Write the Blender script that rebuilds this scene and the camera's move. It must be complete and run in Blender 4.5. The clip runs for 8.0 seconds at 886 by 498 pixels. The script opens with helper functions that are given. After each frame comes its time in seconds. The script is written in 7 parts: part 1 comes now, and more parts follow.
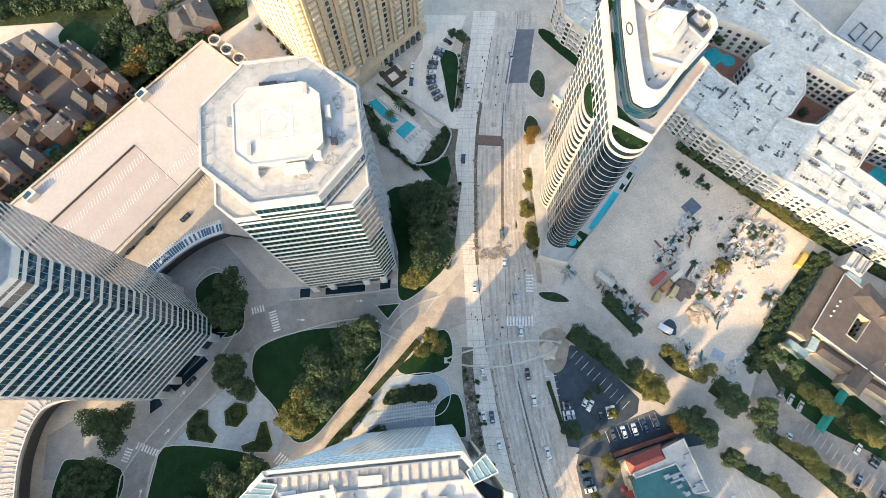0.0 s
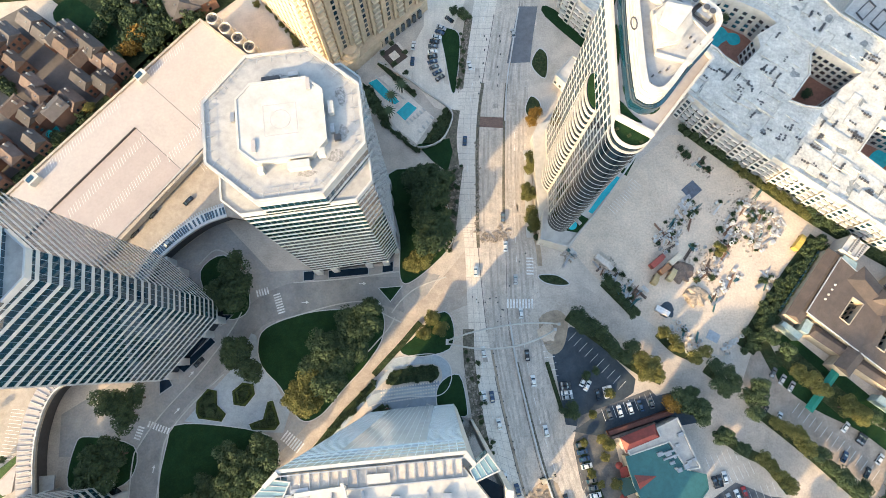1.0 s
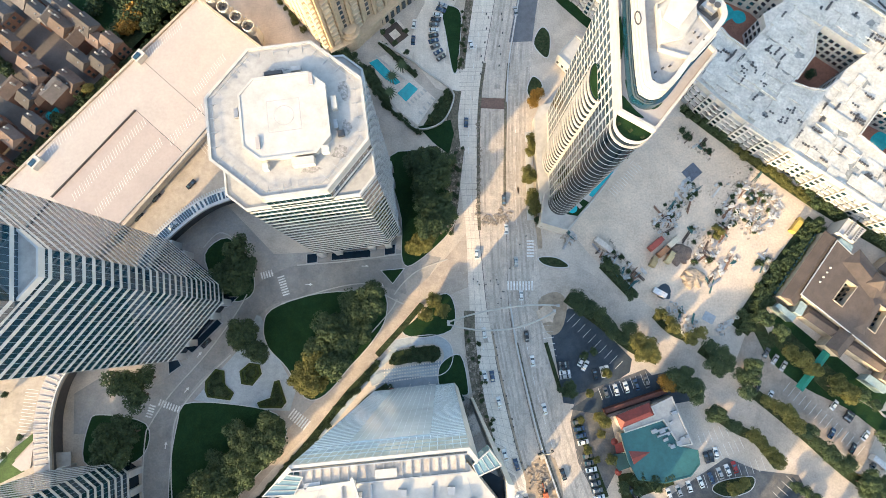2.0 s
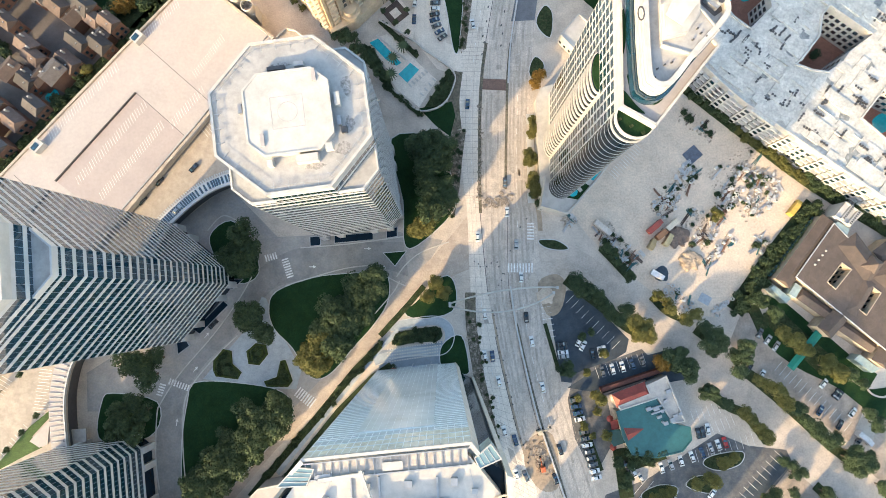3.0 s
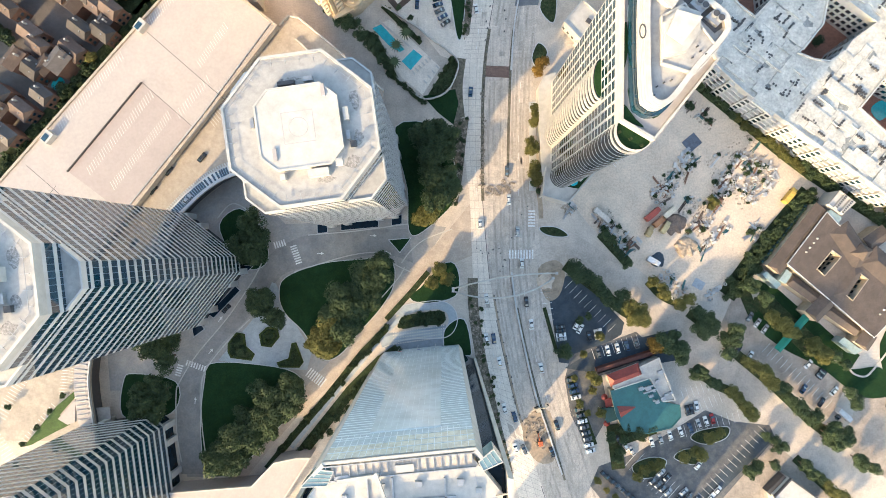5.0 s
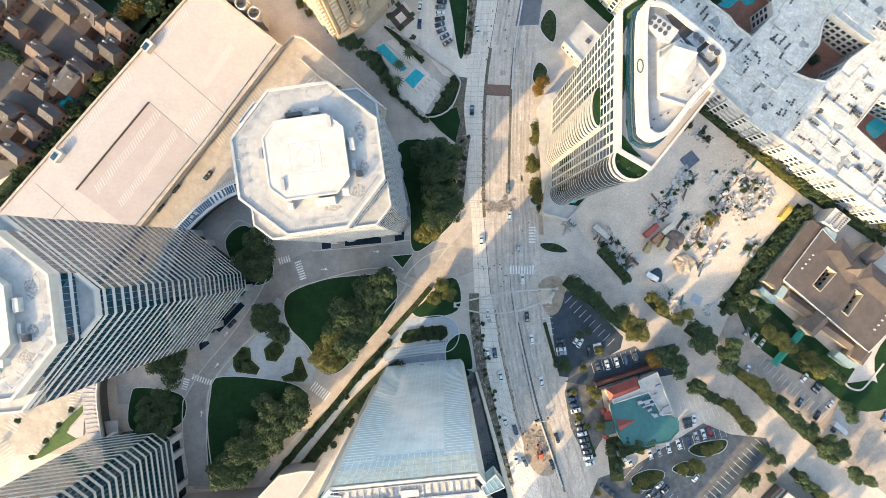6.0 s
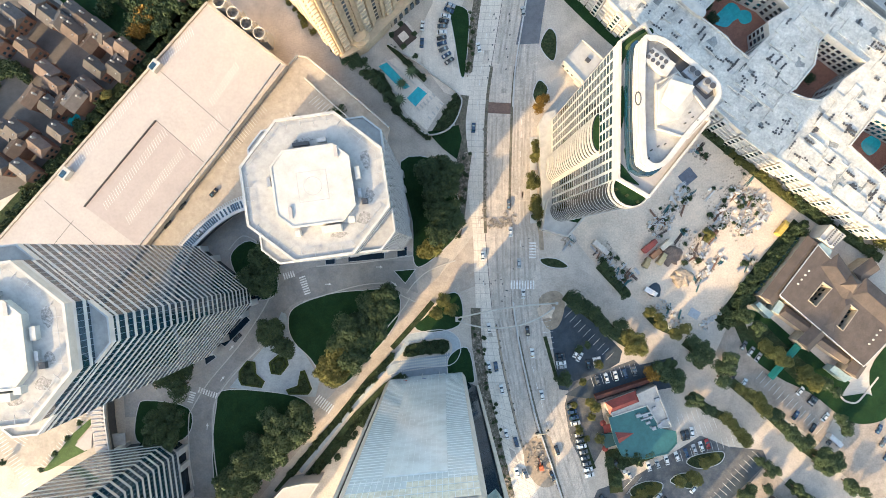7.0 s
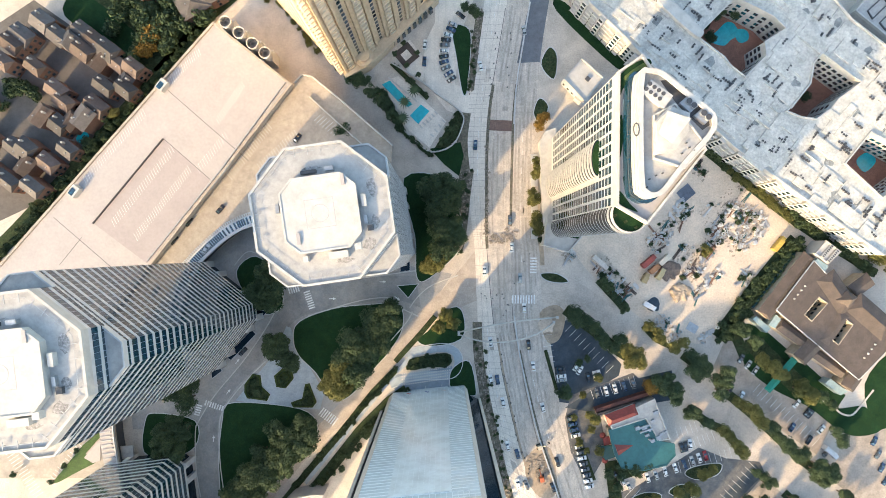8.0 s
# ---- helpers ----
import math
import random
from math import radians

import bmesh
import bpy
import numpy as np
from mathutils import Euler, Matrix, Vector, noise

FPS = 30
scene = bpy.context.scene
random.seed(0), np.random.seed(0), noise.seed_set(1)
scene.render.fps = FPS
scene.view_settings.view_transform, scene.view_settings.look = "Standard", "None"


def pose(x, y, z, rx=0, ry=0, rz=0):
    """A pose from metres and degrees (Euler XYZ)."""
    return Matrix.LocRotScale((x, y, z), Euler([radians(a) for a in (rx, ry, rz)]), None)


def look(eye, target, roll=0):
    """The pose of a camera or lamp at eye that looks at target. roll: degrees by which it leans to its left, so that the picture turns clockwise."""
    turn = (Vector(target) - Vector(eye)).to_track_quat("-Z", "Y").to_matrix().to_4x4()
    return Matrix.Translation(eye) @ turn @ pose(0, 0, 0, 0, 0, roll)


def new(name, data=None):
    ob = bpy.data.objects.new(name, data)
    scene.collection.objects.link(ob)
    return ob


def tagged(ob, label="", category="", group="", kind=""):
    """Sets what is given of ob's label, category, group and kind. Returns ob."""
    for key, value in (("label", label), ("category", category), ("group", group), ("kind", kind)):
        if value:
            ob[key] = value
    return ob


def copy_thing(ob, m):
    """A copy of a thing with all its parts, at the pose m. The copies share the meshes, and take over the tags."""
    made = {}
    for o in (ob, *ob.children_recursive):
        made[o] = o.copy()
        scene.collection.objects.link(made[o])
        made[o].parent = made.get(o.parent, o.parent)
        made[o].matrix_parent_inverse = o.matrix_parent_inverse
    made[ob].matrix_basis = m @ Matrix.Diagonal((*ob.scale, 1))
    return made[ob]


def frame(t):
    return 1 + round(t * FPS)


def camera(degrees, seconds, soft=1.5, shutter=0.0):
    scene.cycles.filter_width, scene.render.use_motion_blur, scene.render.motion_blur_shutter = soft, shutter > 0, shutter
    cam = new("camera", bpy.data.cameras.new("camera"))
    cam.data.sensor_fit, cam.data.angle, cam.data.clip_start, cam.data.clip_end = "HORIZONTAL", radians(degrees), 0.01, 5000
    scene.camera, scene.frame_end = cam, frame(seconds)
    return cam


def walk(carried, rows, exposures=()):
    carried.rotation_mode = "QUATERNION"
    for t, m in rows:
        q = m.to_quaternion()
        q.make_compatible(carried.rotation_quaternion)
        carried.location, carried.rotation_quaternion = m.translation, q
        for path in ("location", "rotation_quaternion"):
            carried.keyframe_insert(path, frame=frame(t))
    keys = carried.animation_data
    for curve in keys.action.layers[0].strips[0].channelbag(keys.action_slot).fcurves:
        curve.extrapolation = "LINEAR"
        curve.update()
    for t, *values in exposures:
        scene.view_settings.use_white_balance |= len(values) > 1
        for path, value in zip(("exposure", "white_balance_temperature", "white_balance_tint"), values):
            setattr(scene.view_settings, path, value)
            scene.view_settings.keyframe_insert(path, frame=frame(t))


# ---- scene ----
cam = camera(78.4, 8.0, 0.7)
METRES, EYE, TILT, LEAN, TURN = 66.0, 223.8, -74.1, 0.0, 0.0
ROWS = [
    (0.0, 0.0, 0.0, 0.0, -0.0, 0.0, 0.0),
    (0.5, -0.0062, -0.017, 0.0579, -0.01, -1.83, -0.0),
    (1.0, -0.013, -0.0333, 0.1163, -0.05, -3.66, -0.01),
    (1.5, -0.0199, -0.0493, 0.1748, -0.09, -5.5, 0.0),
    (3.0, -0.0363, -0.0932, 0.3545, -0.13, -11.01, 0.04),
    (3.5, -0.0408, -0.109, 0.4144, -0.14, -12.83, 0.05),
    (4.0, -0.0461, -0.1254, 0.4744, -0.13, -14.66, 0.06),
    (4.5, -0.0522, -0.1395, 0.5337, -0.13, -15.81, 0.08),
    (6.0, -0.0702, -0.1833, 0.7173, -0.11, -15.86, 0.12),
    (6.5, -0.0772, -0.1977, 0.7791, -0.12, -15.88, 0.12),
    (7.0, -0.0849, -0.2121, 0.8408, -0.13, -15.91, 0.12),
    (7.5, -0.0924, -0.2281, 0.9028, -0.14, -15.93, 0.14),
    (8.0, -0.1008, -0.2444, 0.9641, -0.13, -15.93, 0.14),
]
walk(cam, [(t, pose(0, 0, EYE, TILT, LEAN, TURN) @ pose(METRES * x, METRES * y, METRES * z, 90 + pitch, roll, yaw)) for t, x, y, z, yaw, pitch, roll in ROWS],
     exposures=[(0.0, 1.95, 6800, 4), (8.0, 1.95, 6800, 4)])

# ---- light: a low, warm sun from the south-west under a clear sky ----
SUN_FROM, SUN_UP = (-0.64, -0.77), 20.0
scene.world = bpy.data.worlds.new("world")
scene.world.use_nodes = True
wn = scene.world.node_tree
sky = wn.nodes.new("ShaderNodeTexSky")
sky.sky_type, sky.sun_disc = "NISHITA", False
sky.sun_elevation, sky.sun_rotation = radians(SUN_UP), math.atan2(SUN_FROM[0], SUN_FROM[1])
sky.air_density, sky.dust_density = 1.0, 2.5
wn.links.new(sky.outputs[0], wn.nodes["Background"].inputs[0])
wn.nodes["Background"].inputs[1].default_value = 0.15
sun = new("sun", bpy.data.lights.new("sun", "SUN"))
sun.data.energy, sun.data.angle, sun.data.color = 2.3, radians(0.6), (1.0, 0.69, 0.385)
sun.matrix_world = look((SUN_FROM[0] * 300, SUN_FROM[1] * 300, 300 * math.tan(radians(SUN_UP))), (0, 0, 0))

# ---- materials ----
def material(name, base, rough=0.8, vary=0.12, grain=2.0, stain=0.1, stain_size=12.0, bump=0.15, metal=0.0, tint=None, per_thing=0.0, spec=0.5, streak=0.0):
    """base colour with fine grain, broad stains (size in metres), a slight relief and a difference from thing to thing"""
    m = bpy.data.materials.new(name)
    m.use_nodes = True
    nt = m.node_tree
    bsdf = nt.nodes["Principled BSDF"]
    bsdf.inputs["Roughness"].default_value = rough
    bsdf.inputs["Metallic"].default_value = metal
    bsdf.inputs["Specular IOR Level"].default_value = spec
    geo = nt.nodes.new("ShaderNodeNewGeometry")
    def noise_at(size, detail):
        n = nt.nodes.new("ShaderNodeTexNoise")
        n.inputs["Scale"].default_value = 1.0 / size
        n.inputs["Detail"].default_value = detail
        n.inputs["Roughness"].default_value = 0.65
        nt.links.new(geo.outputs["Position"], n.inputs["Vector"])
        return n
    def ramp(sock, lo, hi, a=0.3, b=0.7):
        r = nt.nodes.new("ShaderNodeMapRange")
        r.inputs["From Min"].default_value, r.inputs["From Max"].default_value = a, b
        r.inputs["To Min"].default_value, r.inputs["To Max"].default_value = lo, hi
        nt.links.new(sock, r.inputs["Value"])
        return r.outputs["Result"]
    def mult(a, b):
        q = nt.nodes.new("ShaderNodeMath")
        q.operation = "MULTIPLY"
        nt.links.new(a, q.inputs[0]); nt.links.new(b, q.inputs[1])
        return q.outputs[0]
    fine, broad = noise_at(1.0 / grain, 6), noise_at(stain_size, 8)
    value = mult(ramp(fine.outputs["Fac"], 1 - vary, 1 + vary), ramp(broad.outputs["Fac"], 1 - stain, 1 + stain))
    if streak:
        # tyre and flow streaks drawn out along the boulevard
        stretch = nt.nodes.new("ShaderNodeVectorMath")
        stretch.operation = "MULTIPLY"
        stretch.inputs[1].default_value = (1.0, 0.045, 1.0)
        nt.links.new(geo.outputs["Position"], stretch.inputs[0])
        lines = noise_at(1.3, 4)
        nt.links.new(stretch.outputs[0], lines.inputs["Vector"])
        value = mult(value, ramp(lines.outputs["Fac"], 1 - streak, 1 + streak * .6))
    if per_thing:
        info = nt.nodes.new("ShaderNodeObjectInfo")
        value = mult(value, ramp(info.outputs["Random"], 1 - per_thing, 1 + per_thing, 0, 1))
    mix = nt.nodes.new("ShaderNodeMix")
    mix.data_type = "RGBA"
    other = tint or [c * 0.8 for c in base]
    mix.inputs["A"].default_value, mix.inputs["B"].default_value = (*base, 1), (*other, 1)
    mid = noise_at(stain_size * 0.37, 5)
    nt.links.new(ramp(mid.outputs["Fac"], 0, 1, 0.4, 0.68), mix.inputs["Factor"])
    scale = nt.nodes.new("ShaderNodeVectorMath")
    scale.operation = "SCALE"
    nt.links.new(mix.outputs["Result"], scale.inputs[0])
    nt.links.new(value, scale.inputs["Scale"])
    nt.links.new(scale.outputs[0], bsdf.inputs["Base Color"])
    if bump:
        bp = nt.nodes.new("ShaderNodeBump")
        bp.inputs["Strength"].default_value, bp.inputs["Distance"].default_value = bump, 0.15
        nt.links.new(fine.outputs["Fac"], bp.inputs["Height"])
        nt.links.new(bp.outputs[0], bsdf.inputs["Normal"])
    return m

CONCRETE = material("concrete_paving", (0.51, 0.455, 0.395), 0.85, 0.17, 1.5, 0.16, 14, tint=(0.43, 0.38, 0.33))
ROADWAY = material("concrete_roadway", (0.67, 0.61, 0.54), 0.85, 0.15, 1.4, 0.10, 9, tint=(0.60, 0.545, 0.48), streak=0.08)
OLDROAD = material("worn_roadway", (0.45, 0.405, 0.36), 0.85, 0.2, 1.4, 0.2, 7, tint=(0.55, 0.485, 0.42), streak=0.2)
ASPHALT = material("asphalt", (0.030, 0.047, 0.066), 0.9, 0.15, 1.5, 0.25, 8, tint=(0.052, 0.068, 0.085))
DIRT = material("bare_dirt", (0.36, 0.29, 0.22), 0.95, 0.2, 0.8, 0.2, 6, 0.5, tint=(0.27, 0.22, 0.17))
SAND = material("pale_yard_soil", (0.57, 0.475, 0.385), 0.95, 0.18, 1.2, 0.14, 11, 0.4, tint=(0.50, 0.43, 0.355))
# near-black green: the shade over most lawns is put into this colour
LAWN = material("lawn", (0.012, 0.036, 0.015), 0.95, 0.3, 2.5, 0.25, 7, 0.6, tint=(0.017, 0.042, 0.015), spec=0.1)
BED = material("planting", (0.026, 0.042, 0.020), 0.95, 0.5, 1.5, 0.35, 3, 0.8, tint=(0.046, 0.054, 0.028), spec=0.1)
ROOFWHITE = material("white_roof_membrane", (0.41, 0.40, 0.385), 0.7, 0.06, 0.7, 0.10, 5)
WHITE = material("white_paint", (0.50, 0.485, 0.455), 0.6, 0.03, 0.8, 0.05, 8, 0.05)
DECK = material("garage_deck", (0.375, 0.345, 0.335), 0.8, 0.07, 0.8, 0.05, 13, tint=(0.39, 0.36, 0.35))
DECKTAN = material("tan_deck", (0.38, 0.335, 0.285), 0.85, 0.1, 0.8, 0.1, 10)
BAND = material("pale_facade_band", (0.53, 0.535, 0.535), 0.35, 0.05, 0.6, 0.05, 9, 0.05)
GLASS = material("dark_facade_glass", (0.008, 0.044, 0.076), 0.03, 0.1, 0.3, 0.15, 5, 0.0, spec=0.6)
GLASS.node_tree.nodes["Principled BSDF"].inputs["IOR"].default_value = 1.9
# pale frit colour, whitened further for the bright sky it mirrors
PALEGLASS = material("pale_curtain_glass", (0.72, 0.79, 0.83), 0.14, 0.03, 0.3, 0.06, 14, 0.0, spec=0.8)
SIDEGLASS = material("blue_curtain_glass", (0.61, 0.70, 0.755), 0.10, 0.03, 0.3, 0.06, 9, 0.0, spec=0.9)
DARKGLASS = material("smoked_glass", (0.008, 0.020, 0.034), 0.1, 0.1, 0.3, 0.15, 5, 0.0, spec=0.15)
MULLION = material("pale_mullion", (0.66, 0.73, 0.77), 0.4, 0.03, 1, 0.05, 5, 0.0)
BLUEGLASS = material("teal_glass", (0.20, 0.31, 0.33), 0.1, 0.1, 0.3, 0.1, 5, 0.0, spec=1.0)
TANWALL = material("tan_stucco", (0.60, 0.47, 0.33), 0.8, 0.06, 0.6, 0.06, 7)
STEEL = material("steel", (0.45, 0.46, 0.47), 0.4, 0.05, 1, 0.1, 4, 0.05, metal=0.7)
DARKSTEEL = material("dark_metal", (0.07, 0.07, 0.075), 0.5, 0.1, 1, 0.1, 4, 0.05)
GREYROOF = material("grey_shingle", (0.082, 0.076, 0.077), 0.9, 0.25, 3, 0.2, 4, 0.5, per_thing=0.45)
BROWNROOF = material("brown_shingle", (0.105, 0.078, 0.068), 0.9, 0.25, 3, 0.2, 4, 0.5, per_thing=0.45)
BRICK = material("orange_brick", (0.22, 0.125, 0.088), 0.9, 0.2, 4, 0.15, 5, 0.3, per_thing=0.2)
TEALROOF = material("teal_metal_roof", (0.03, 0.12, 0.13), 0.45, 0.08, 1, 0.1, 5, 0.05)
REDROOF = material("red_metal_roof", (0.24, 0.04, 0.03), 0.5, 0.1, 1, 0.15, 4, 0.05)
POOL = material("pool_water", (0.02, 0.42, 0.50), 0.06, 0.1, 0.8, 0.05, 5, 0.3)
PAINT = material("road_paint", (0.72, 0.72, 0.70), 0.7, 0.15, 2, 0.25, 2, 0.05)
PAVER = material("red_paver", (0.30, 0.15, 0.11), 0.9, 0.2, 2, 0.15, 4, 0.3)
BARK = material("bark", (0.12, 0.085, 0.06), 0.95, 0.3, 4, 0.2, 1, 0.6)

def leaf_material(name, a, b):
    m = bpy.data.materials.new(name)
    m.use_nodes = True
    nt = m.node_tree
    bsdf = nt.nodes["Principled BSDF"]
    bsdf.inputs["Roughness"].default_value = 0.7
    bsdf.inputs["Specular IOR Level"].default_value = 0.2
    geo = nt.nodes.new("ShaderNodeNewGeometry")
    info = nt.nodes.new("ShaderNodeObjectInfo")
    add = nt.nodes.new("ShaderNodeMath")
    add.operation, add.inputs[1].default_value = "MULTIPLY_ADD", 0.65
    nt.links.new(geo.outputs["Random Per Island"], add.inputs[0])
    half = nt.nodes.new("ShaderNodeMath")
    half.operation, half.inputs[1].default_value = "MULTIPLY", 0.35
    nt.links.new(info.outputs["Random"], half.inputs[0])
    nt.links.new(half.outputs[0], add.inputs[2])
    mix = nt.nodes.new("ShaderNodeMix")
    mix.data_type = "RGBA"
    mix.inputs["A"].default_value, mix.inputs["B"].default_value = (*a, 1), (*b, 1)
    nt.links.new(add.outputs[0], mix.inputs["Factor"])
    nt.links.new(mix.outputs["Result"], bsdf.inputs["Base Color"])
    return m

LEAF = leaf_material("oak_leaves", (0.018, 0.040, 0.024), (0.082, 0.115, 0.052))
# yellow-green copy of the oak leaves, with low sunlight put into the colour
LEAFWARM = leaf_material("sun_tinted_leaves", (0.062, 0.074, 0.024), (0.20, 0.185, 0.06))
LEAFORANGE = leaf_material("orange_leaves", (0.12, 0.075, 0.018), (0.30, 0.18, 0.04))

TYRE_DARK = material("dark_rubber", (0.03, 0.03, 0.03), 0.9, 0.1, 3, 0.1, 1)
# ---- mesh helpers ----
from mathutils.geometry import tessellate_polygon

def mesh_of(name, bm, mat):
    bmesh.ops.recalc_face_normals(bm, faces=bm.faces[:])
    me = bpy.data.meshes.new(name)
    bm.to_mesh(me)
    bm.free()
    me.materials.append(mat)
    return me

def part(name, bm, mat, parent=None, label=""):
    ob = new(name, mesh_of(name, bm, mat))
    if parent is not None:
        ob.parent = parent
    if label:
        ob["label"] = label
    return ob

def piece(name, me, parent, m):
    ob = new(name, me)
    ob.parent = parent
    ob.matrix_basis = m
    return ob

def thing(name, label, category, group="", kind="", at=(0, 0, 0)):
    ob = new(name)
    ob.location = at
    return tagged(ob, label, category, group, kind)

def prism(pts, z0, z1, bm=None, holes=()):
    """an upright solid on the plan outline pts, with openings through it"""
    bm = bm or bmesh.new()
    if holes:
        loops = [list(pts), *[list(h) for h in holes]]
        lo = [[bm.verts.new((x, y, z0)) for x, y in loop] for loop in loops]
        hi = [[bm.verts.new((x, y, z1)) for x, y in loop] for loop in loops]
        flat_lo, flat_hi = [v for l in lo for v in l], [v for l in hi for v in l]
        for tri in tessellate_polygon([[Vector((x, y, 0)) for x, y in loop] for loop in loops]):
            bm.faces.new([flat_hi[k] for k in tri])
            bm.faces.new([flat_lo[k] for k in tri][::-1])
        for l, h in zip(lo, hi):
            for k in range(len(l)):
                bm.faces.new((l[k - 1], l[k], h[k], h[k - 1]))
        return bm
    lo = [bm.verts.new((x, y, z0)) for x, y in pts]
    hi = [bm.verts.new((x, y, z1)) for x, y in pts]
    n = len(pts)
    bm.faces.new(lo[::-1])
    bm.faces.new(hi)
    for i in range(n):
        bm.faces.new((lo[i], lo[(i + 1) % n], hi[(i + 1) % n], hi[i]))
    return bm

def box(cx, cy, cz, sx, sy, sz, turn=0.0, bm=None):
    c, s = math.cos(radians(turn)), math.sin(radians(turn))
    pts = [(cx + x * sx / 2 * c - y * sy / 2 * s, cy + x * sx / 2 * s + y * sy / 2 * c) for x, y in ((-1, -1), (1, -1), (1, 1), (-1, 1))]
    return prism(pts, cz - sz / 2, cz + sz / 2, bm)

def smooth(pts, steps=5, closed=True):
    """a soft curve through the points"""
    out, n = [], len(pts)
    for i in range(n if closed else n - 1):
        p = [pts[(i + k) % n] if closed else pts[min(max(i + k, 0), n - 1)] for k in (-1, 0, 1, 2)]
        for j in range(steps):
            u = j / steps
            out.append(tuple(0.5 * (2 * p[1][a] + (p[2][a] - p[0][a]) * u + (2 * p[0][a] - 5 * p[1][a] + 4 * p[2][a] - p[3][a]) * u * u
                                    + (3 * p[1][a] - p[0][a] - 3 * p[2][a] + p[3][a]) * u ** 3) for a in (0, 1)))
    if not closed:
        out.append(tuple(pts[-1][:2]))
    return out

def offset(pts, d, closed=True):
    """the outline moved to its left by d"""
    out, n = [], len(pts)
    for i in range(n):
        a = pts[i - 1] if closed or i else pts[i]
        b = pts[(i + 1) % n] if closed or i < n - 1 else pts[i]
        p = pts[i]
        def nrm(u, v):
            x, y = v[0] - u[0], v[1] - u[1]
            l = math.hypot(x, y) or 1
            return (-y / l, x / l) if (x or y) else None
        n1, n2 = nrm(a, p) if a != p else None, nrm(p, b) if b != p else None
        n1, n2 = n1 or n2, n2 or n1
        mx, my = n1[0] + n2[0], n1[1] + n2[1]
        k = d / max(0.5 * (mx * mx + my * my), 0.35)
        out.append((p[0] + mx * k, p[1] + my * k))
    return out

def area(pts):
    return 0.5 * sum(pts[i - 1][0] * pts[i][1] - pts[i][0] * pts[i - 1][1] for i in range(len(pts)))

def ccw(pts):
    return pts if area(pts) > 0 else pts[::-1]

def strip(pts, width, z0, z1, bm=None, closed=False):
    """a low wall or line of that width along a polyline"""
    bm = bm or bmesh.new()
    l, r = offset(pts, width / 2, closed), offset(pts, -width / 2, closed)
    n = len(pts)
    rows = [[bm.verts.new((*q, z)) for q, z in ((l[i], z0), (r[i], z0), (r[i], z1), (l[i], z1))] for i in range(n)]
    for i in range(n if closed else n - 1):
        a, b = rows[i], rows[(i + 1) % n]
        for k in range(4):
            bm.faces.new((a[k], b[k], b[(k + 1) % 4], a[(k + 1) % 4]))
    if not closed:
        bm.faces.new(rows[0]); bm.faces.new(rows[-1][::-1])
    return bm

def tube(pts, r, sides=8):
    bm = bmesh.new()
    prev = None
    for i, p in enumerate(pts):
        p = Vector(p)
        d = (Vector(pts[min(i + 1, len(pts) - 1)]) - Vector(pts[max(i - 1, 0)])).normalized()
        u = d.orthogonal().normalized() if prev is None else (pu - d * pu.dot(d)).normalized()
        v = d.cross(u)
        pu = u
        row = [bm.verts.new(p + (u * math.cos(k * 2 * math.pi / sides) + v * math.sin(k * 2 * math.pi / sides)) * r) for k in range(sides)]
        if prev:
            for k in range(sides):
                bm.faces.new((prev[k], prev[(k + 1) % sides], row[(k + 1) % sides], row[k]))
        prev = row
    return bm

def turned(cx, cy, pts, turn):
    c, s = math.cos(radians(turn)), math.sin(radians(turn))
    return [(cx + x * c - y * s, cy + x * s + y * c) for x, y in pts]

def sheet(name, pts, z, mat, label, category="ground", kind="structure"):
    ob = part(name, prism(ccw(pts), -0.4, z), mat)
    return tagged(ob, label, category, "", kind)

# ---- ground and roads ----
tagged(part("ground", prism([(-2500, -2500), (2500, -2500), (2500, 2500), (-2500, 2500)], -1.0, 0.0), CONCRETE), "pale weathered concrete paving and ground", "ground", "", "structure")

WEST_KERB = [(14.9, 185.0), (13.8, 174.4), (10.3, 153.0), (7.6, 134.3), (5.7, 121.0), (5.1, 105.0), (5.6, 86.3), (7.4, 67.6), (8.7, 56.9), (9.9, 24.8), (11.2, 8.8), (14.4, -12.6), (19.1, -31.3), (23.6, -50.1), (28.4, -68.8), (35.0, -92.9)]
EAST_KERB = [(46.5, 185.0), (45.1, 174.3), (42.4, 158.3), (39.7, 139.6), (37.7, 120.9), (36.9, 102.2), (36.0, 80.8), (37.3, 62.1), (38.9, 51.4), (40.2, 35.4), (42.0, 16.7), (44.6, 0.6), (48.6, -18.1), (54.4, -36.8), (60.8, -55.5), (67.1, -76.9), (75.1, -93.0)]
WEST_MEDIAN = [(25.9, 185.0), (24.5, 174.3), (21.0, 153.0), (17.7, 134.3), (15.8, 120.9), (14.7, 104.9), (14.1, 86.2), (14.3, 67.5), (14.6, 56.8), (17.4, 24.8), (19.8, 8.7), (24.0, -12.6), (29.8, -36.7), (36.4, -58.1), (41.7, -74.2), (48.3, -92.9)]
EAST_MEDIAN = [(36.3, 185.0), (35.2, 174.3), (31.7, 153.0), (28.7, 134.3), (27.3, 120.9), (26.7, 104.9), (26.1, 86.2), (25.8, 67.5), (25.8, 56.8), (26.0, 24.8), (28.6, 8.7), (32.5, -12.7), (38.3, -36.7), (45.8, -58.2), (51.1, -74.2), (57.7, -93.0)]
def ribbon(a, b):
    return smooth(a, 4, False) + smooth(b, 4, False)[::-1]
sheet("road_west", ribbon(WEST_KERB, WEST_MEDIAN), 0.06, ROADWAY, "pale new concrete carriageway of the boulevard", "road")
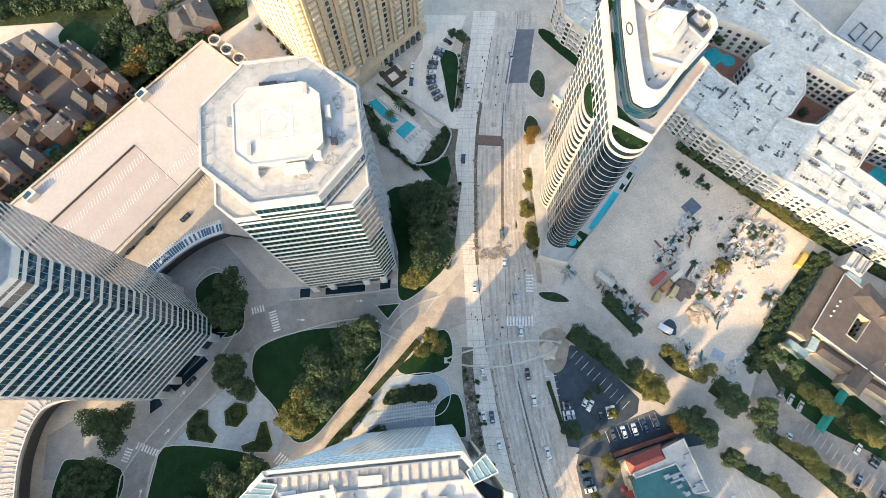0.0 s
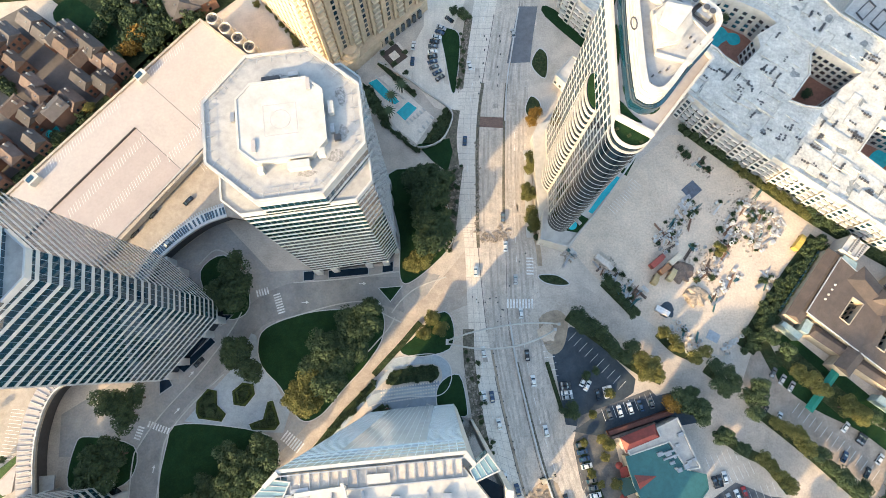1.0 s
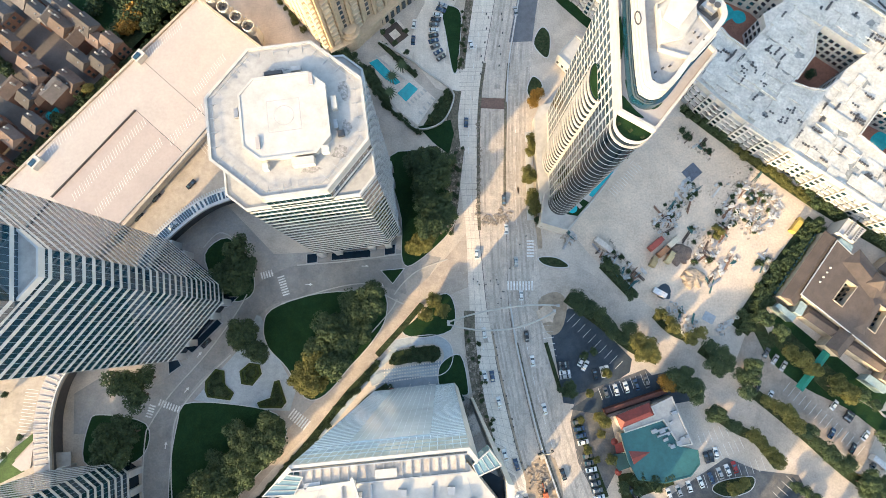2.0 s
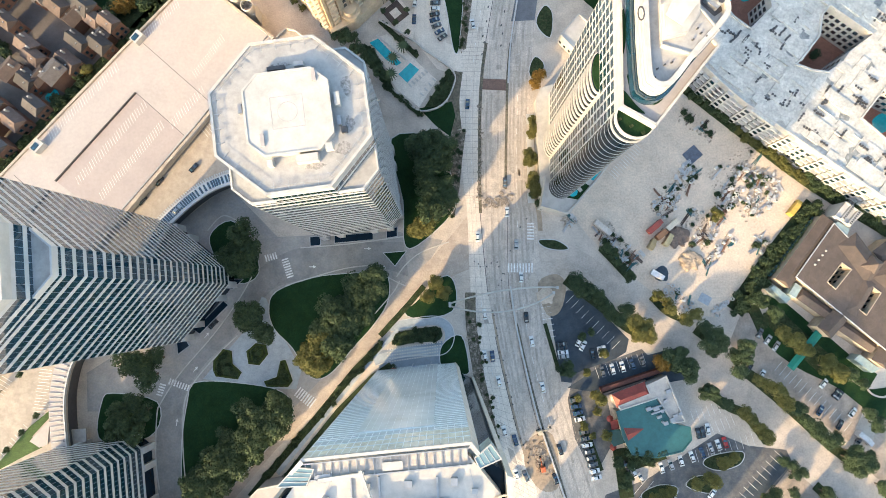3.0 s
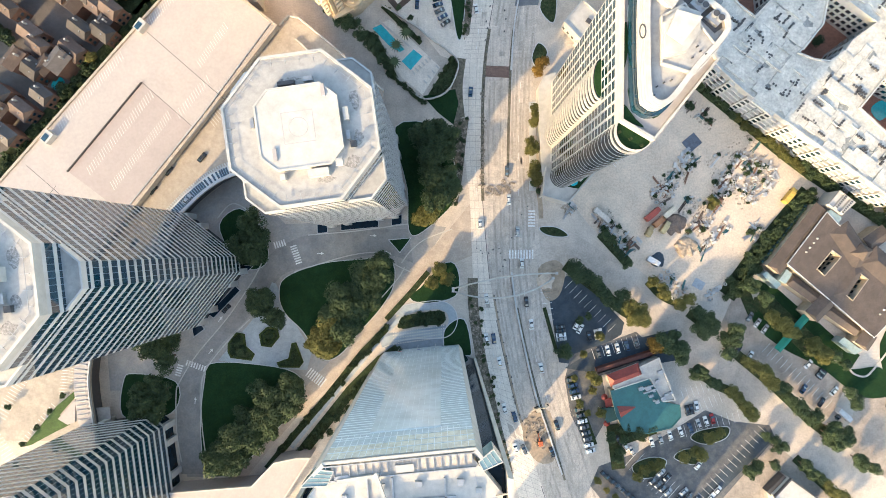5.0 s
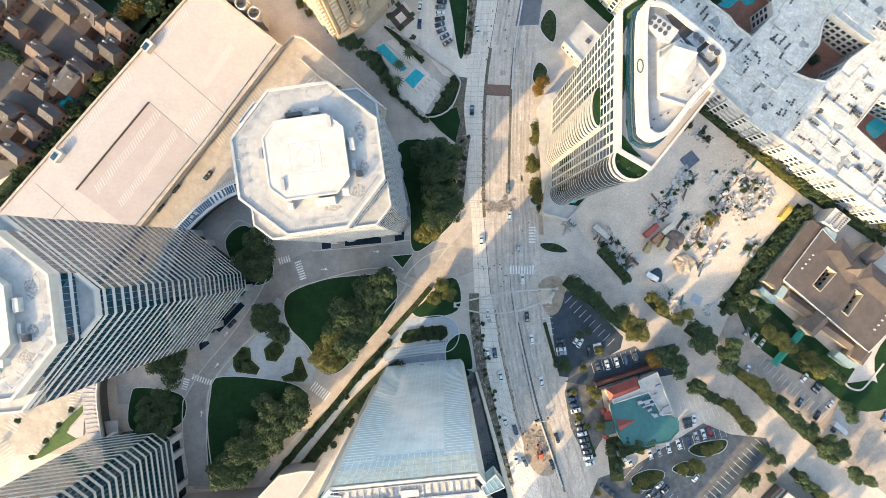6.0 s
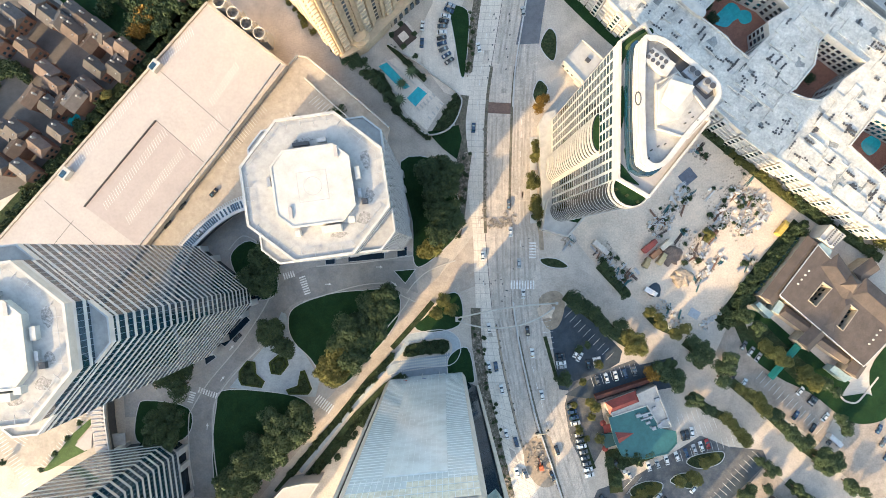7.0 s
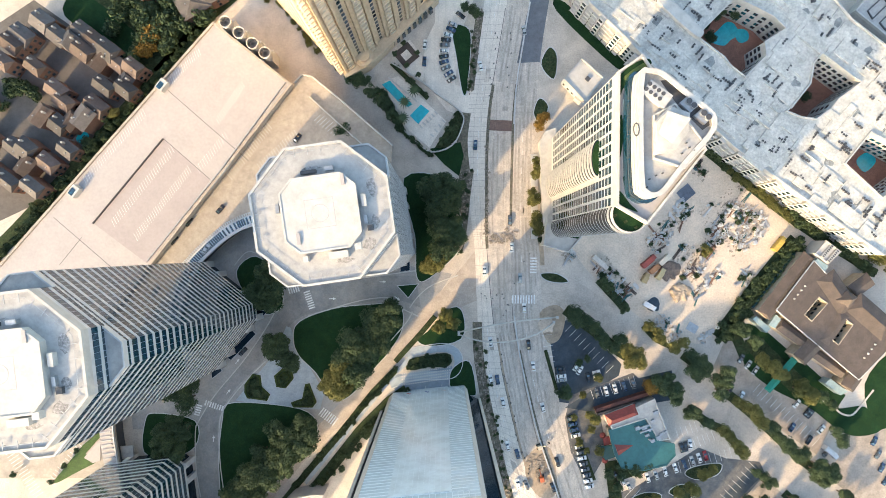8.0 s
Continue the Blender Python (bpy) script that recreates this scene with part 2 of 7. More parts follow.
sheet("road_median", ribbon(WEST_MEDIAN, EAST_MEDIAN), 0.04, OLDROAD, "torn-up median strip of the boulevard under construction", "road")
sheet("road_east", ribbon(EAST_MEDIAN, EAST_KERB), 0.05, OLDROAD, "worn grey carriageway of the boulevard", "road")

lawns = []
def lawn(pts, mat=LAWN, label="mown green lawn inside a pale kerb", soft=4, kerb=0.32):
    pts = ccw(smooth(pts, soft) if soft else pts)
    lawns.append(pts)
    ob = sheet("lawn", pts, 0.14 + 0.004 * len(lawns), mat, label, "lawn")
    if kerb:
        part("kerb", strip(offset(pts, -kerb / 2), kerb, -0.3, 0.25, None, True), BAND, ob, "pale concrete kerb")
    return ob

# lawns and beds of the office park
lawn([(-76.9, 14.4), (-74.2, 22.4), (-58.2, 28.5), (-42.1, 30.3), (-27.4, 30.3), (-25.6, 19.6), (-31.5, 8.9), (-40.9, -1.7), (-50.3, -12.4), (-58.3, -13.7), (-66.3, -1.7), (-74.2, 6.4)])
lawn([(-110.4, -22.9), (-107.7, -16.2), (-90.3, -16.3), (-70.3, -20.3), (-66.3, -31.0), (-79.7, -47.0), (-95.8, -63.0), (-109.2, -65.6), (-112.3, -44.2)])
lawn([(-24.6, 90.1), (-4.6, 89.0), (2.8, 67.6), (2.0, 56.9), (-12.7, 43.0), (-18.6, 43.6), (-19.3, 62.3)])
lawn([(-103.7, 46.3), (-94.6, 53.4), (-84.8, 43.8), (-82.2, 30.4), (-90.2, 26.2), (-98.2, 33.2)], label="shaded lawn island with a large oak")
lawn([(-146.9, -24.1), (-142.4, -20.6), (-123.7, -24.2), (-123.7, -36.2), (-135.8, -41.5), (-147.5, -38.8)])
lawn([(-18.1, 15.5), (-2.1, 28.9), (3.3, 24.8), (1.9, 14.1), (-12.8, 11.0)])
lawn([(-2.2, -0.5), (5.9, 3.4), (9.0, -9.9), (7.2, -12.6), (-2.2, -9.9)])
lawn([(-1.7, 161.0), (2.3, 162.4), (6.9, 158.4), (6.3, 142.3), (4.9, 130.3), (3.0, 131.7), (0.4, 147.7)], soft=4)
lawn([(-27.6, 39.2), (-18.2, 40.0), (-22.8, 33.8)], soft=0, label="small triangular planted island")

# ---- trees ----
def crown_mesh(name, mat, seed, r=4.0, h=5.0, count=3000, leaf=0.40):
    rnd = random.Random(seed)
    lobes = [(rnd.uniform(-.62, .62) * r, rnd.uniform(-.62, .62) * r, rnd.uniform(-.25, .35) * h, rnd.uniform(.26, .55) * r) for _ in range(19)]
    vs, fs = [], []
    for _ in range(count):
        x, y, z, q = rnd.choice(lobes)
        d = Vector((rnd.gauss(0, 1), rnd.gauss(0, 1), rnd.gauss(0, 1) + 0.3)).normalized()
        c = Vector((x, y, z)) + d * q * rnd.uniform(0.75, 1.08)
        n = (d + Vector((rnd.gauss(0, .5), rnd.gauss(0, .5), rnd.gauss(0, .5)))).normalized()
        u = n.orthogonal().normalized()
        u.rotate(Matrix.Rotation(rnd.uniform(0, 6.3), 3, n))
        v = n.cross(u)
        s = leaf * rnd.uniform(.5, 1.1)
        i = len(vs)
        vs += [tuple(c + u * s), tuple(c + v * s * .6 + n * s * .12), tuple(c - u * s), tuple(c - v * s * .6 + n * s * .12)]
        fs += [(i, i + 1, i + 2), (i, i + 2, i + 3)]
    me = bpy.data.meshes.new(name)
    me.from_pydata(vs, [], fs)
    me.materials.append(mat)
    return me

def trunk_mesh(r, height, seed):
    rnd = random.Random(seed)
    bm = bmesh.new()
    def limb(a, b, r0, r1):
        a, b = Vector(a), Vector(b)
        m = Matrix.Translation((a + b) / 2) @ (b - a).to_track_quat("Z", "Y").to_matrix().to_4x4()
        bmesh.ops.create_cone(bm, cap_ends=True, segments=7, radius1=r0, radius2=r1, depth=(b - a).length, matrix=m)
    limb((0, 0, -0.2), (0, 0, height * .5), .38, .26)
    for k in range(6):
        g = k * 1.05 + rnd.uniform(-.3, .3)
        limb((0, 0, height * rnd.uniform(.38, .48)), (math.cos(g) * r * .6, math.sin(g) * r * .6, height * rnd.uniform(.75, .95)), .18, .05)
    return mesh_of("trunk", bm, BARK)

TRUNKS = [trunk_mesh(4.0, 6.0, s) for s in range(3)]
CROWNS = {"green": [crown_mesh("crown", LEAF, s) for s in range(5)], "warm": [crown_mesh("crown", LEAFWARM, 20 + s) for s in range(3)],
          "orange": [crown_mesh("crown", LEAFORANGE, 30 + s) for s in range(2)]}
SMALL = {"green": [crown_mesh("crown", LEAF, 40 + s, count=700, leaf=0.74) for s in range(4)], "warm": [crown_mesh("crown", LEAFWARM, 50 + s, count=700, leaf=0.74) for s in range(3)],
         "orange": [crown_mesh("crown", LEAFORANGE, 60 + s, count=700, leaf=0.74) for s in range(2)]}
TREE_WORDS = {"green": "leafy dark green live oak", "warm": "oak with sunlight tinted into its yellow-green leaves", "orange": "tree with orange leaves"}
tree_rnd = random.Random(5)
def tree(x, y, r, look_of="green", where="in a planted strip", z=0.1):
    ob = thing("tree", TREE_WORDS[look_of] + " " + where, "tree", "trees", at=(x, y, z))
    k = r / 4.0
    ob.scale = (k, k, k * tree_rnd.uniform(.85, 1.1))
    ob.rotation_euler = (0, 0, tree_rnd.uniform(0, 6.28))
    t = new("trunk", tree_rnd.choice(TRUNKS)); t.parent = ob
    c = new("crown", tree_rnd.choice(CROWNS[look_of])); c.parent = ob
    c.location = (0, 0, 6.3)
    return ob

def grove(pts, r, look_of="green", where="in a planted strip", jitter=1.0):
    for x, y in pts:
        tree(x + tree_rnd.uniform(-jitter, jitter), y + tree_rnd.uniform(-jitter, jitter), r * tree_rnd.uniform(.85, 1.2), look_of, where)

grove([(-49.5, 15.0), (-44.3, 9.7), (-37.7, 14.9), (-33.7, 21.5), (-30.5, 26.7), (-41.7, 4.4), (-49.0, 4.5), (-39.0, 25.5), (-35.1, 12.3), (-28.4, 29.4), (-44.2, 17.6), (-46.9, 0.5), (-40.3, 11.0), (-31.1, 20.2), (-43.0, 1.8), (-52.7, 8.4)], 5.4, where="on the office lawn")
grove([(-57.4, -2.1), (-53.5, -8.7), (-60.6, -6.0), (-49.6, -2.1), (-54.8, 1.8)], 5.0, "warm", "on the office lawn")
grove([(-81.2, -32.2), (-75.9, -27.0), (-85.2, -40.1), (-90.4, -45.4), (-95.7, -50.6), (-102.3, -55.8), (-73.3, -34.9), (-70.7, -24.4), (-91.8, -55.9), (-78.6, -37.5), (-86.5, -48.0), (-97.0, -58.5), (-82.5, -25.7), (-89.1, -37.5), (-94.4, -45.3), (-74.6, -30.9), (-79.9, -44.1), (-101.0, -51.9), (-68.0, -29.7)], 5.4, where="on the office lawn")
grove([(-9.9, 80.6), (-5.9, 85.8), (-3.3, 77.9), (-7.3, 71.4), (-2.0, 67.4), (-8.6, 64.8), (-3.4, 59.5), (-12.5, 85.8), (-7.8, 76.6), (-2.0, 83.2), (0.1, 62.1), (-9.9, 71.4), (-6.0, 55.6)], 5.4, where="on a shaded lawn")
grove([(-11.3, 50.3), (-13.9, 49.0), (-7.3, 53.0)], 4.2, "warm", "at a lawn corner")
grove([(-88.8, 40.1), (-84.9, 33.5), (-94.1, 36.1), (-85.7, 47.9), (-90.2, 33.5), (-83.6, 40.1)], 5.4, where="on a lawn island")
grove([(-83.7, 9.8), (-81.6, 15.1), (-78.4, 8.5), (-85.0, 13.8), (-75.8, 4.5)], 5.0, where="beside the office drive")
grove([(-125.8, -8.4), (-120.5, -6.3), (-123.1, -11.6), (-128.4, -5.8), (-133.7, -26.8), (-128.5, -32.6), (-136.3, -32.6), (-125.8, -27.4), (-131.1, -22.9)], 5.2, where="beside the office drive")
grove([(-4.8, 25.3), (-8.7, 20.1), (-2.2, 21.4)], 3.5, "warm", "in a bed beside the drive")

def joined_crowns(name, spots, kind, label):
    """crowns of one hedge or wood, joined: nobody could count them"""
    vs, fs, base = [], [], 0
    for x, y, z, k, turn in spots:
        me = tree_rnd.choice(SMALL[kind])
        co = np.empty(len(me.vertices) * 3)
        me.vertices.foreach_get("co", co)
        co = co.reshape(-1, 3) * k
        c, sn = math.cos(turn), math.sin(turn)
        vs.append(np.stack((co[:, 0] * c - co[:, 1] * sn + x, co[:, 0] * sn + co[:, 1] * c + y, co[:, 2] * 1.15 + z), 1))
        n = len(me.vertices)
        q = np.arange(0, n, 4) + base
        fs += [(i, i + 1, i + 2) for i in q] + [(i, i + 2, i + 3) for i in q]
        base += n
    me = bpy.data.meshes.new(name)
    me.from_pydata(np.concatenate(vs).tolist(), [], [tuple(int(v) for v in f) for f in fs])
    me.materials.append(CROWNS[kind][0].materials[0])
    return tagged(new(name, me), label, "hedge", "", "stuff")

def hedge_row(a, b, n, r, kind="green", where="in a dense hedge row", width=3.0):
    a, b = Vector(a), Vector(b)
    spots = []
    for k in range(n):
        c = a.lerp(b, k / (n - 1))
        q = r * tree_rnd.uniform(.8, 1.25)
        spots.append((c.x + tree_rnd.uniform(-width, width), c.y + tree_rnd.uniform(-width, width), q * 1.0, q / 4, tree_rnd.uniform(0, 6.28)))
    words = {"green": "dense dark green foliage ", "warm": "sun-tinted yellow-green foliage ", "orange": "orange foliage "}[kind]
    joined_crowns("hedge_foliage", spots, kind, words + where)

# ---- octagonal office towers ----
def ring(bm, outer, inner, z0, z1):
    n = len(outer)
    rows = [[bm.verts.new((*q, z)) for q, z in ((outer[i], z0), (outer[i], z1), (inner[i], z1), (inner[i], z0))] for i in range(n)]
    for i in range(n):
        a, b = rows[i], rows[(i + 1) % n]
        for k in range(4):
            bm.faces.new((a[k], b[k], b[(k + 1) % 4], a[(k + 1) % 4]))
    return bm

def octagon(a, turn):
    r = a / math.cos(math.pi / 8)
    return [(r * math.cos(radians(turn + 22.5 + 45 * k)), r * math.sin(radians(turn + 22.5 + 45 * k))) for k in range(8)]

def office_tower(x, y, turn, wedge, height, label, rooflights=()):
    """pale banded tower: a square plan with cut corners, whose top storeys are a regular octagon, so that corner terraces are left"""
    tower = thing("office_tower", label, "building", "octagonal office towers", at=(x, y, 0))
    a, terrace, lobby = 20.0, height - 9.2, 9.0
    cut = 4.8
    sq = [(a, -a + cut), (a, a - cut), (a - cut, a), (-a + cut, a), (-a, a - cut), (-a, -a + cut), (-a + cut, -a), (a - cut, -a)]
    body = turned(0, 0, sq, turn + wedge)
    top = octagon(a + 0.15, turn)
    part("glazing", prism(offset(body, 0.08), lobby, terrace - 0.6), GLASS, tower, "dark ribbon glazing")
    part("upper_glazing", prism(offset(top, 0.08), terrace - 0.6, height - 1.6), GLASS, tower, "dark ribbon glazing")
    part("lobby", prism(offset(body, 1.2), -0.3, lobby), DARKGLASS, tower, "recessed dark glass lobby")
    floors = int((terrace - lobby) / 3.95)
    step = (terrace - lobby) / floors
    me = mesh_of("floor_band", ring(bmesh.new(), body, offset(body, 1.2), 0, 1.28), BAND)
    for k in range(floors):
        piece("floor_band", me, tower, Matrix.Translation((0, 0, lobby + k * step)))
    me = mesh_of("floor_band", ring(bmesh.new(), top, offset(top, 1.2), 0, 1.28), BAND)
    for k in range(2):
        piece("floor_band", me, tower, Matrix.Translation((0, 0, terrace + 1.2 + k * step)))
    part("soffit", prism(offset(body, 0.25), lobby - 0.6, lobby), BAND, tower)
    part("terrace_deck", prism(offset(body, 0.1), terrace - 0.6, terrace), ROOFWHITE, tower, "white corner terraces")
    part("terrace_parapet", ring(bmesh.new(), body, offset(body, 0.5), terrace - 1.6, terrace + 0.5), BAND, tower)
    part("roof_deck", prism(offset(top, 0.3), height - 1.7, height - 0.55), ROOFWHITE, tower, "white membrane roof")
    part("parapet", ring(bmesh.new(), top, offset(top, 0.7), height - 2.8, height), WHITE, tower, "broad white parapet")
    # mullions between the ribbons, on every face
    bm = bmesh.new()
    for poly, z0, z1 in ((offset(body, 0.09), lobby, terrace - 1), (offset(top, 0.09), terrace, height - 2)):
        for i in range(8):
            p, q = Vector(poly[i]), Vector(poly[(i + 1) % 8])
            count = max(2, int((q - p).length / 1.6))
            for j in range(count + 1):
                c = p.lerp(q, j / count)
                box(c.x, c.y, (z0 + z1) / 2, 0.09, 0.09, z1 - z0, 0, bm)
    part("mullions", bm, STEEL, tower)["kind"] = "stuff"
    # columns of the open ground storey
    for i in range(8):
        p, q = Vector(offset(body, 1.0)[i]), Vector(offset(body, 1.0)[(i + 1) % 8])
        if (q - p).length > 9:
            for u in (0.02, 0.26, 0.74, 0.98):
                c = p.lerp(q, u)
                col = bmesh.new()
                box(c.x, c.y, lobby / 2 - .3, 2.6, 2.6, lobby, turn, col)
                part("column", col, BAND, tower)
    # dark glass rooflights set in the apron along the foot of the tower
    for quad in rooflights:
        light = part("rooflight", prism(ccw([(px - x, py - y) for px, py in quad]), -.2, .5), DARKGLASS, tower, "dark blue glass rooflight in the apron")
        part("rooflight_frame", ring(bmesh.new(), offset(ccw([(px - x, py - y) for px, py in quad]), -.25), offset(ccw([(px - x, py - y) for px, py in quad]), .02), -.2, .56), STEEL, light)
    # penthouse with a marked landing square
    pent = turned(0, 0, [(10.9, -6.8), (10.9, 6.8), (7.0, 10.7), (-7.0, 10.7), (-10.9, 6.8), (-10.9, -6.8), (-7.0, -10.7), (7.0, -10.7)], turn)
    pent_ob = part("penthouse", prism(pent, height - 1.2, height + 1.8), WHITE, tower, "white mechanical penthouse")
    part("penthouse_rim", ring(bmesh.new(), offset(pent, -0.15), offset(pent, 0.4), height + 1.6, height + 2.0), WHITE, tower)
    sq2 = turned(0, 0, [(-4.2, -4.2), (4.2, -4.2), (4.2, 4.2), (-4.2, 4.2)], turn)
    part("landing_square", ring(bmesh.new(), sq2, offset(sq2, 0.2), height + 1.8, height + 1.83), ROOFWHITE, tower, "faint grey landing mark")
    circ = [(2.6 * math.cos(k * math.pi / 16), 2.6 * math.sin(k * math.pi / 16)) for k in range(32)]
    part("landing_circle", ring(bmesh.new(), circ, offset(circ, 0.2), height + 1.8, height + 1.83), ROOFWHITE, tower, "faint grey landing mark")
    # roof plant round the penthouse
    rnd = random.Random(int(x))
    for u, v, sx, sy, sz, mat in ((12.6, 2, 1.4, 3.4, 1.8, WHITE), (12.4, -3.5, 1.0, 2.4, 1.2, STEEL), (13.4, -6, 1.6, 1.6, 1.1, DARKSTEEL), (9.6, -10.8, 1.8, 1.8, 2.2, WHITE),
                                  (3.5, -12.4, 5.5, 2.0, 2.6, WHITE), (-6.0, -12.4, 1.4, 1.6, 2.0, WHITE), (-2, 12.2, 4.5, 1.0, 1.4, DARKSTEEL), (4, 12.4, 2.5, 1.2, 1.8, STEEL),
                                  (-12.3, 3.0, 1.0, 2.6, 1.0, STEEL), (-7.0, -6.5, 1.0, 3.2, 0.5, DECK), (7.6, 8.6, 1.0, 3.2, 0.5, DECK)):
        (px, py), = turned(0, 0, [(u, v)], turn)
        z = height - 0.55 if abs(u) > 11 or abs(v) > 11 else height + 1.8
        part("roof_plant", box(px, py, z + sz / 2, sx, sy, sz, turn), mat, tower)
    grime = material("roof_grime", (0.235, 0.228, 0.222), 0.9, 0.45, 1.5, 0.35, 1.2, tint=(0.36, 0.35, 0.34))
    for u, v, r1, r2 in ((15.2, 5.5, 1.6, 3.2), (14.8, -4.5, 1.5, 2.2), (12.5, -10.5, 2.6, 1.8), (-1.5, 13.2, 3.6, .9), (5, -14.2, 3.0, .9)):
        pts = [(u + r1 * math.cos(q * .52) * rnd.uniform(.6, 1.1), v + r2 * math.sin(q * .52) * rnd.uniform(.6, 1.1)) for q in range(12)]
        part("water_stain", prism(turned(0, 0, pts, turn), height - .56, height - .535), grime, tower, "dark grime patch on the roof")
    # rail and davits along the parapet
    rail = offset(top, 2.0)
    for i in range(8):
        p, q = Vector(rail[i]), Vector(rail[(i + 1) % 8])
        ang = math.degrees(math.atan2(q.y - p.y, q.x - p.x))
        c = (p + q) / 2
        part("rail", box(c.x, c.y, height + 0.35, (q - p).length, 0.09, 0.09, ang), STEEL, tower)
        for j in range(4):
            c = p.lerp(q, j / 4 + .1)
            davit = box(c.x, c.y, height + 0.3, 0.16, 2.2, 0.16, ang)
            box(c.x, c.y, height - 0.1, 0.12, 0.12, 0.95, ang, davit)
            part("davit", davit, STEEL, tower)
    return tower

office_tower(-41.2, 67.0, 7.9, 0, 101.0, "pale banded octagonal office tower with a white roof and penthouse",
             [[(-59.8, 46.2), (-55.4, 46.6), (-55.4, 42.8), (-59.6, 42.4)], [(-49.2, 46.7), (-32.5, 48.2), (-32.5, 45.2), (-49.1, 43.7)], [(-26.4, 48.7), (-22.0, 50.6), (-22.0, 46.6), (-26.4, 45.9)]])
office_tower(-116.1, 26.1, 6.5, 45, 121.0, "taller pale banded octagonal office tower with ribbon windows",
             [[(-108.7, 6.2), (-96.7, 18.6), (-94.7, 16.8), (-106.4, 4.6)], [(-116.0, 0.9), (-112.8, 2.6), (-110.7, -0.5), (-115.3, -3.9)], [(-95.3, 27.9), (-88.7, 27.9), (-92.7, 23.9), (-94.9, 23.4)]])
office_tower(-142.1, -58.7, 7.5, 0, 126.0, "banded office tower with dark glazing beside the office drive")


# ---- bay lines, shared by all parking ----
def bays(a, b, count, depth, slant=0.0, name="bay_marking", z=0.085, both=False, mat=PAINT):
    """parking bay lines set along the line from a to b, reaching to its left by depth"""
    a, b = Vector(a), Vector(b)
    d = (b - a).normalized()
    n = Vector((-d.y, d.x))
    bm = bmesh.new()
    for k in range(count + 1):
        p = a.lerp(b, k / count)
        q = p + n * depth + d * slant
        p0 = p - n * depth - d * slant if both else p
        strip([tuple(p0), tuple(q)], 0.16, z, z + 0.015, bm)
    return tagged(part(name, bm, mat), "faded white parking bay lines on the paving", "road marking", "", "stuff")

def line_mark(pts, width=0.15, z=0.075, mat=PAINT, name="lane_line"):
    return tagged(part(name, strip(pts, width, z, z + 0.012), mat), "painted line on the paving", "road marking", "", "structure")

# ---- parking garage ----
def garage():
    g = thing("parking_garage", "long concrete parking garage with a pale bare roof deck", "garage")
    H = 11.5
    outer = ccw([(-109.5, 159.2), (-74.1, 131.0), (-139.4, 47.9), (-162.9, 16.6), (-191.0, -19.0), (-244.4, 6.7), (-206.1, 49.9)])
    part("deck", prism(outer, H - 1.7, H), DECK, g, "pale roof deck with faded bay lines")
    # solid block; its dark colour is the shade inside the open storeys
    part("storey", prism(offset(outer, 1.0), -0.3, H - 1.7), DARKSTEEL, g, "solid block darkened for the shade in open parking storeys")
    part("parapet", ring(bmesh.new(), offset(outer, -0.1), offset(outer, 0.9), H - 2.6, H + 0.9), DECKTAN, g, "tan parapet")
    rampbox = ccw([(-132.1, 106.7), (-111.2, 88.3), (-139.4, 50.2), (-163.8, 68.6)])
    part("ramp", prism(rampbox, H - 0.2, H + 0.02), material("ramp_deck", (0.345, 0.305, 0.30), 0.85, 0.06, 0.8, 0.05, 9, tint=(0.33, 0.295, 0.29)), g, "greyer sloping ramp")
    a, b = (-132.1, 106.7), (-163.8, 68.6)
    # wall coloured dark to draw the slit shadow along the ramp edge
    part("ramp_wall", strip([a, b], 0.35, H, H + 1.1), DARKSTEEL, g, "ramp wall coloured dark for the slit shadow beside it")
    for pts in ([(-130.2, 128.6), (-93.9, 96.7)], [(-132.1, 106.7), (-111.2, 88.3)], [(-181.8, 71.4), (-153.9, 47.1)], [(-169.1, 62.5), (-179.4, 49.8)]):
        part("joint", strip(pts, 0.22, H, H + 0.03), DARKSTEEL, g, "dark expansion joint")
    wall_line = [(-75.4, 130.5), (-104.1, 91.6), (-137.8, 50.2)]
    for off, w in ((0.5, 0.3), (2.2, 0.3)):
        part("barrier", strip(offset(wall_line, -off, False), w, H - 0.3, H + 0.8), STEEL, g, "steel edge barrier")
    for p0, p1, n in (((-116.1, 146.4), (-129.4, 132.5), 16), ((-96.3, 131.1), (-107.8, 114.6), 16), ((-140.9, 118.5), (-167.8, 88.0), 30), ((-120.6, 92.9), (-144.9, 62.4), 30),
                      ((-83.6, 120.9), (-99.0, 101.8), 18), ((-128.2, 101.9), (-155.1, 68.8), 30), ((-104.0, 108.2), (-116.8, 92.9), 14)):
        bm = bmesh.new()
        pa, pb = Vector(p0), Vector(p1)
        d = (pb - pa).normalized()
        for k in range(n + 1):
            c = pa.lerp(pb, k / n)
            strip([(c.x + d.y * 2.6 + 1.2, c.y - d.x * 2.6), (c.x - d.y * 2.6 - 1.2, c.y + d.x * 2.6)], 0.12, H + 0.02, H + 0.035, bm)
        part("bay_marking", bm, PAINT, g, "faded white bay lines")["kind"] = "stuff"
    for p in ((-131.7, 130.4), (-171.1, 83.1)):
        hut = part("stair_hut", box(p[0], p[1], H + 1.5, 5.0, 3.6, 3.0, 52), WHITE, g, "white stair hut")
        part("skylight", box(p[0] - .5, p[1] - .4, H + 3.06, 3.2, 2.2, 0.12, 52), GLASS, hut, "dark glass top")
    # lower tan deck and its curved open gallery
    low = thing("lower_deck", "tan lower parking deck with a curved open gallery", "parking deck")
    curve = smooth([(-91.3, 68.5), (-99.1, 65.5), (-106.9, 60.3), (-114.6, 53.3), (-121.1, 46.4)], 5, False)
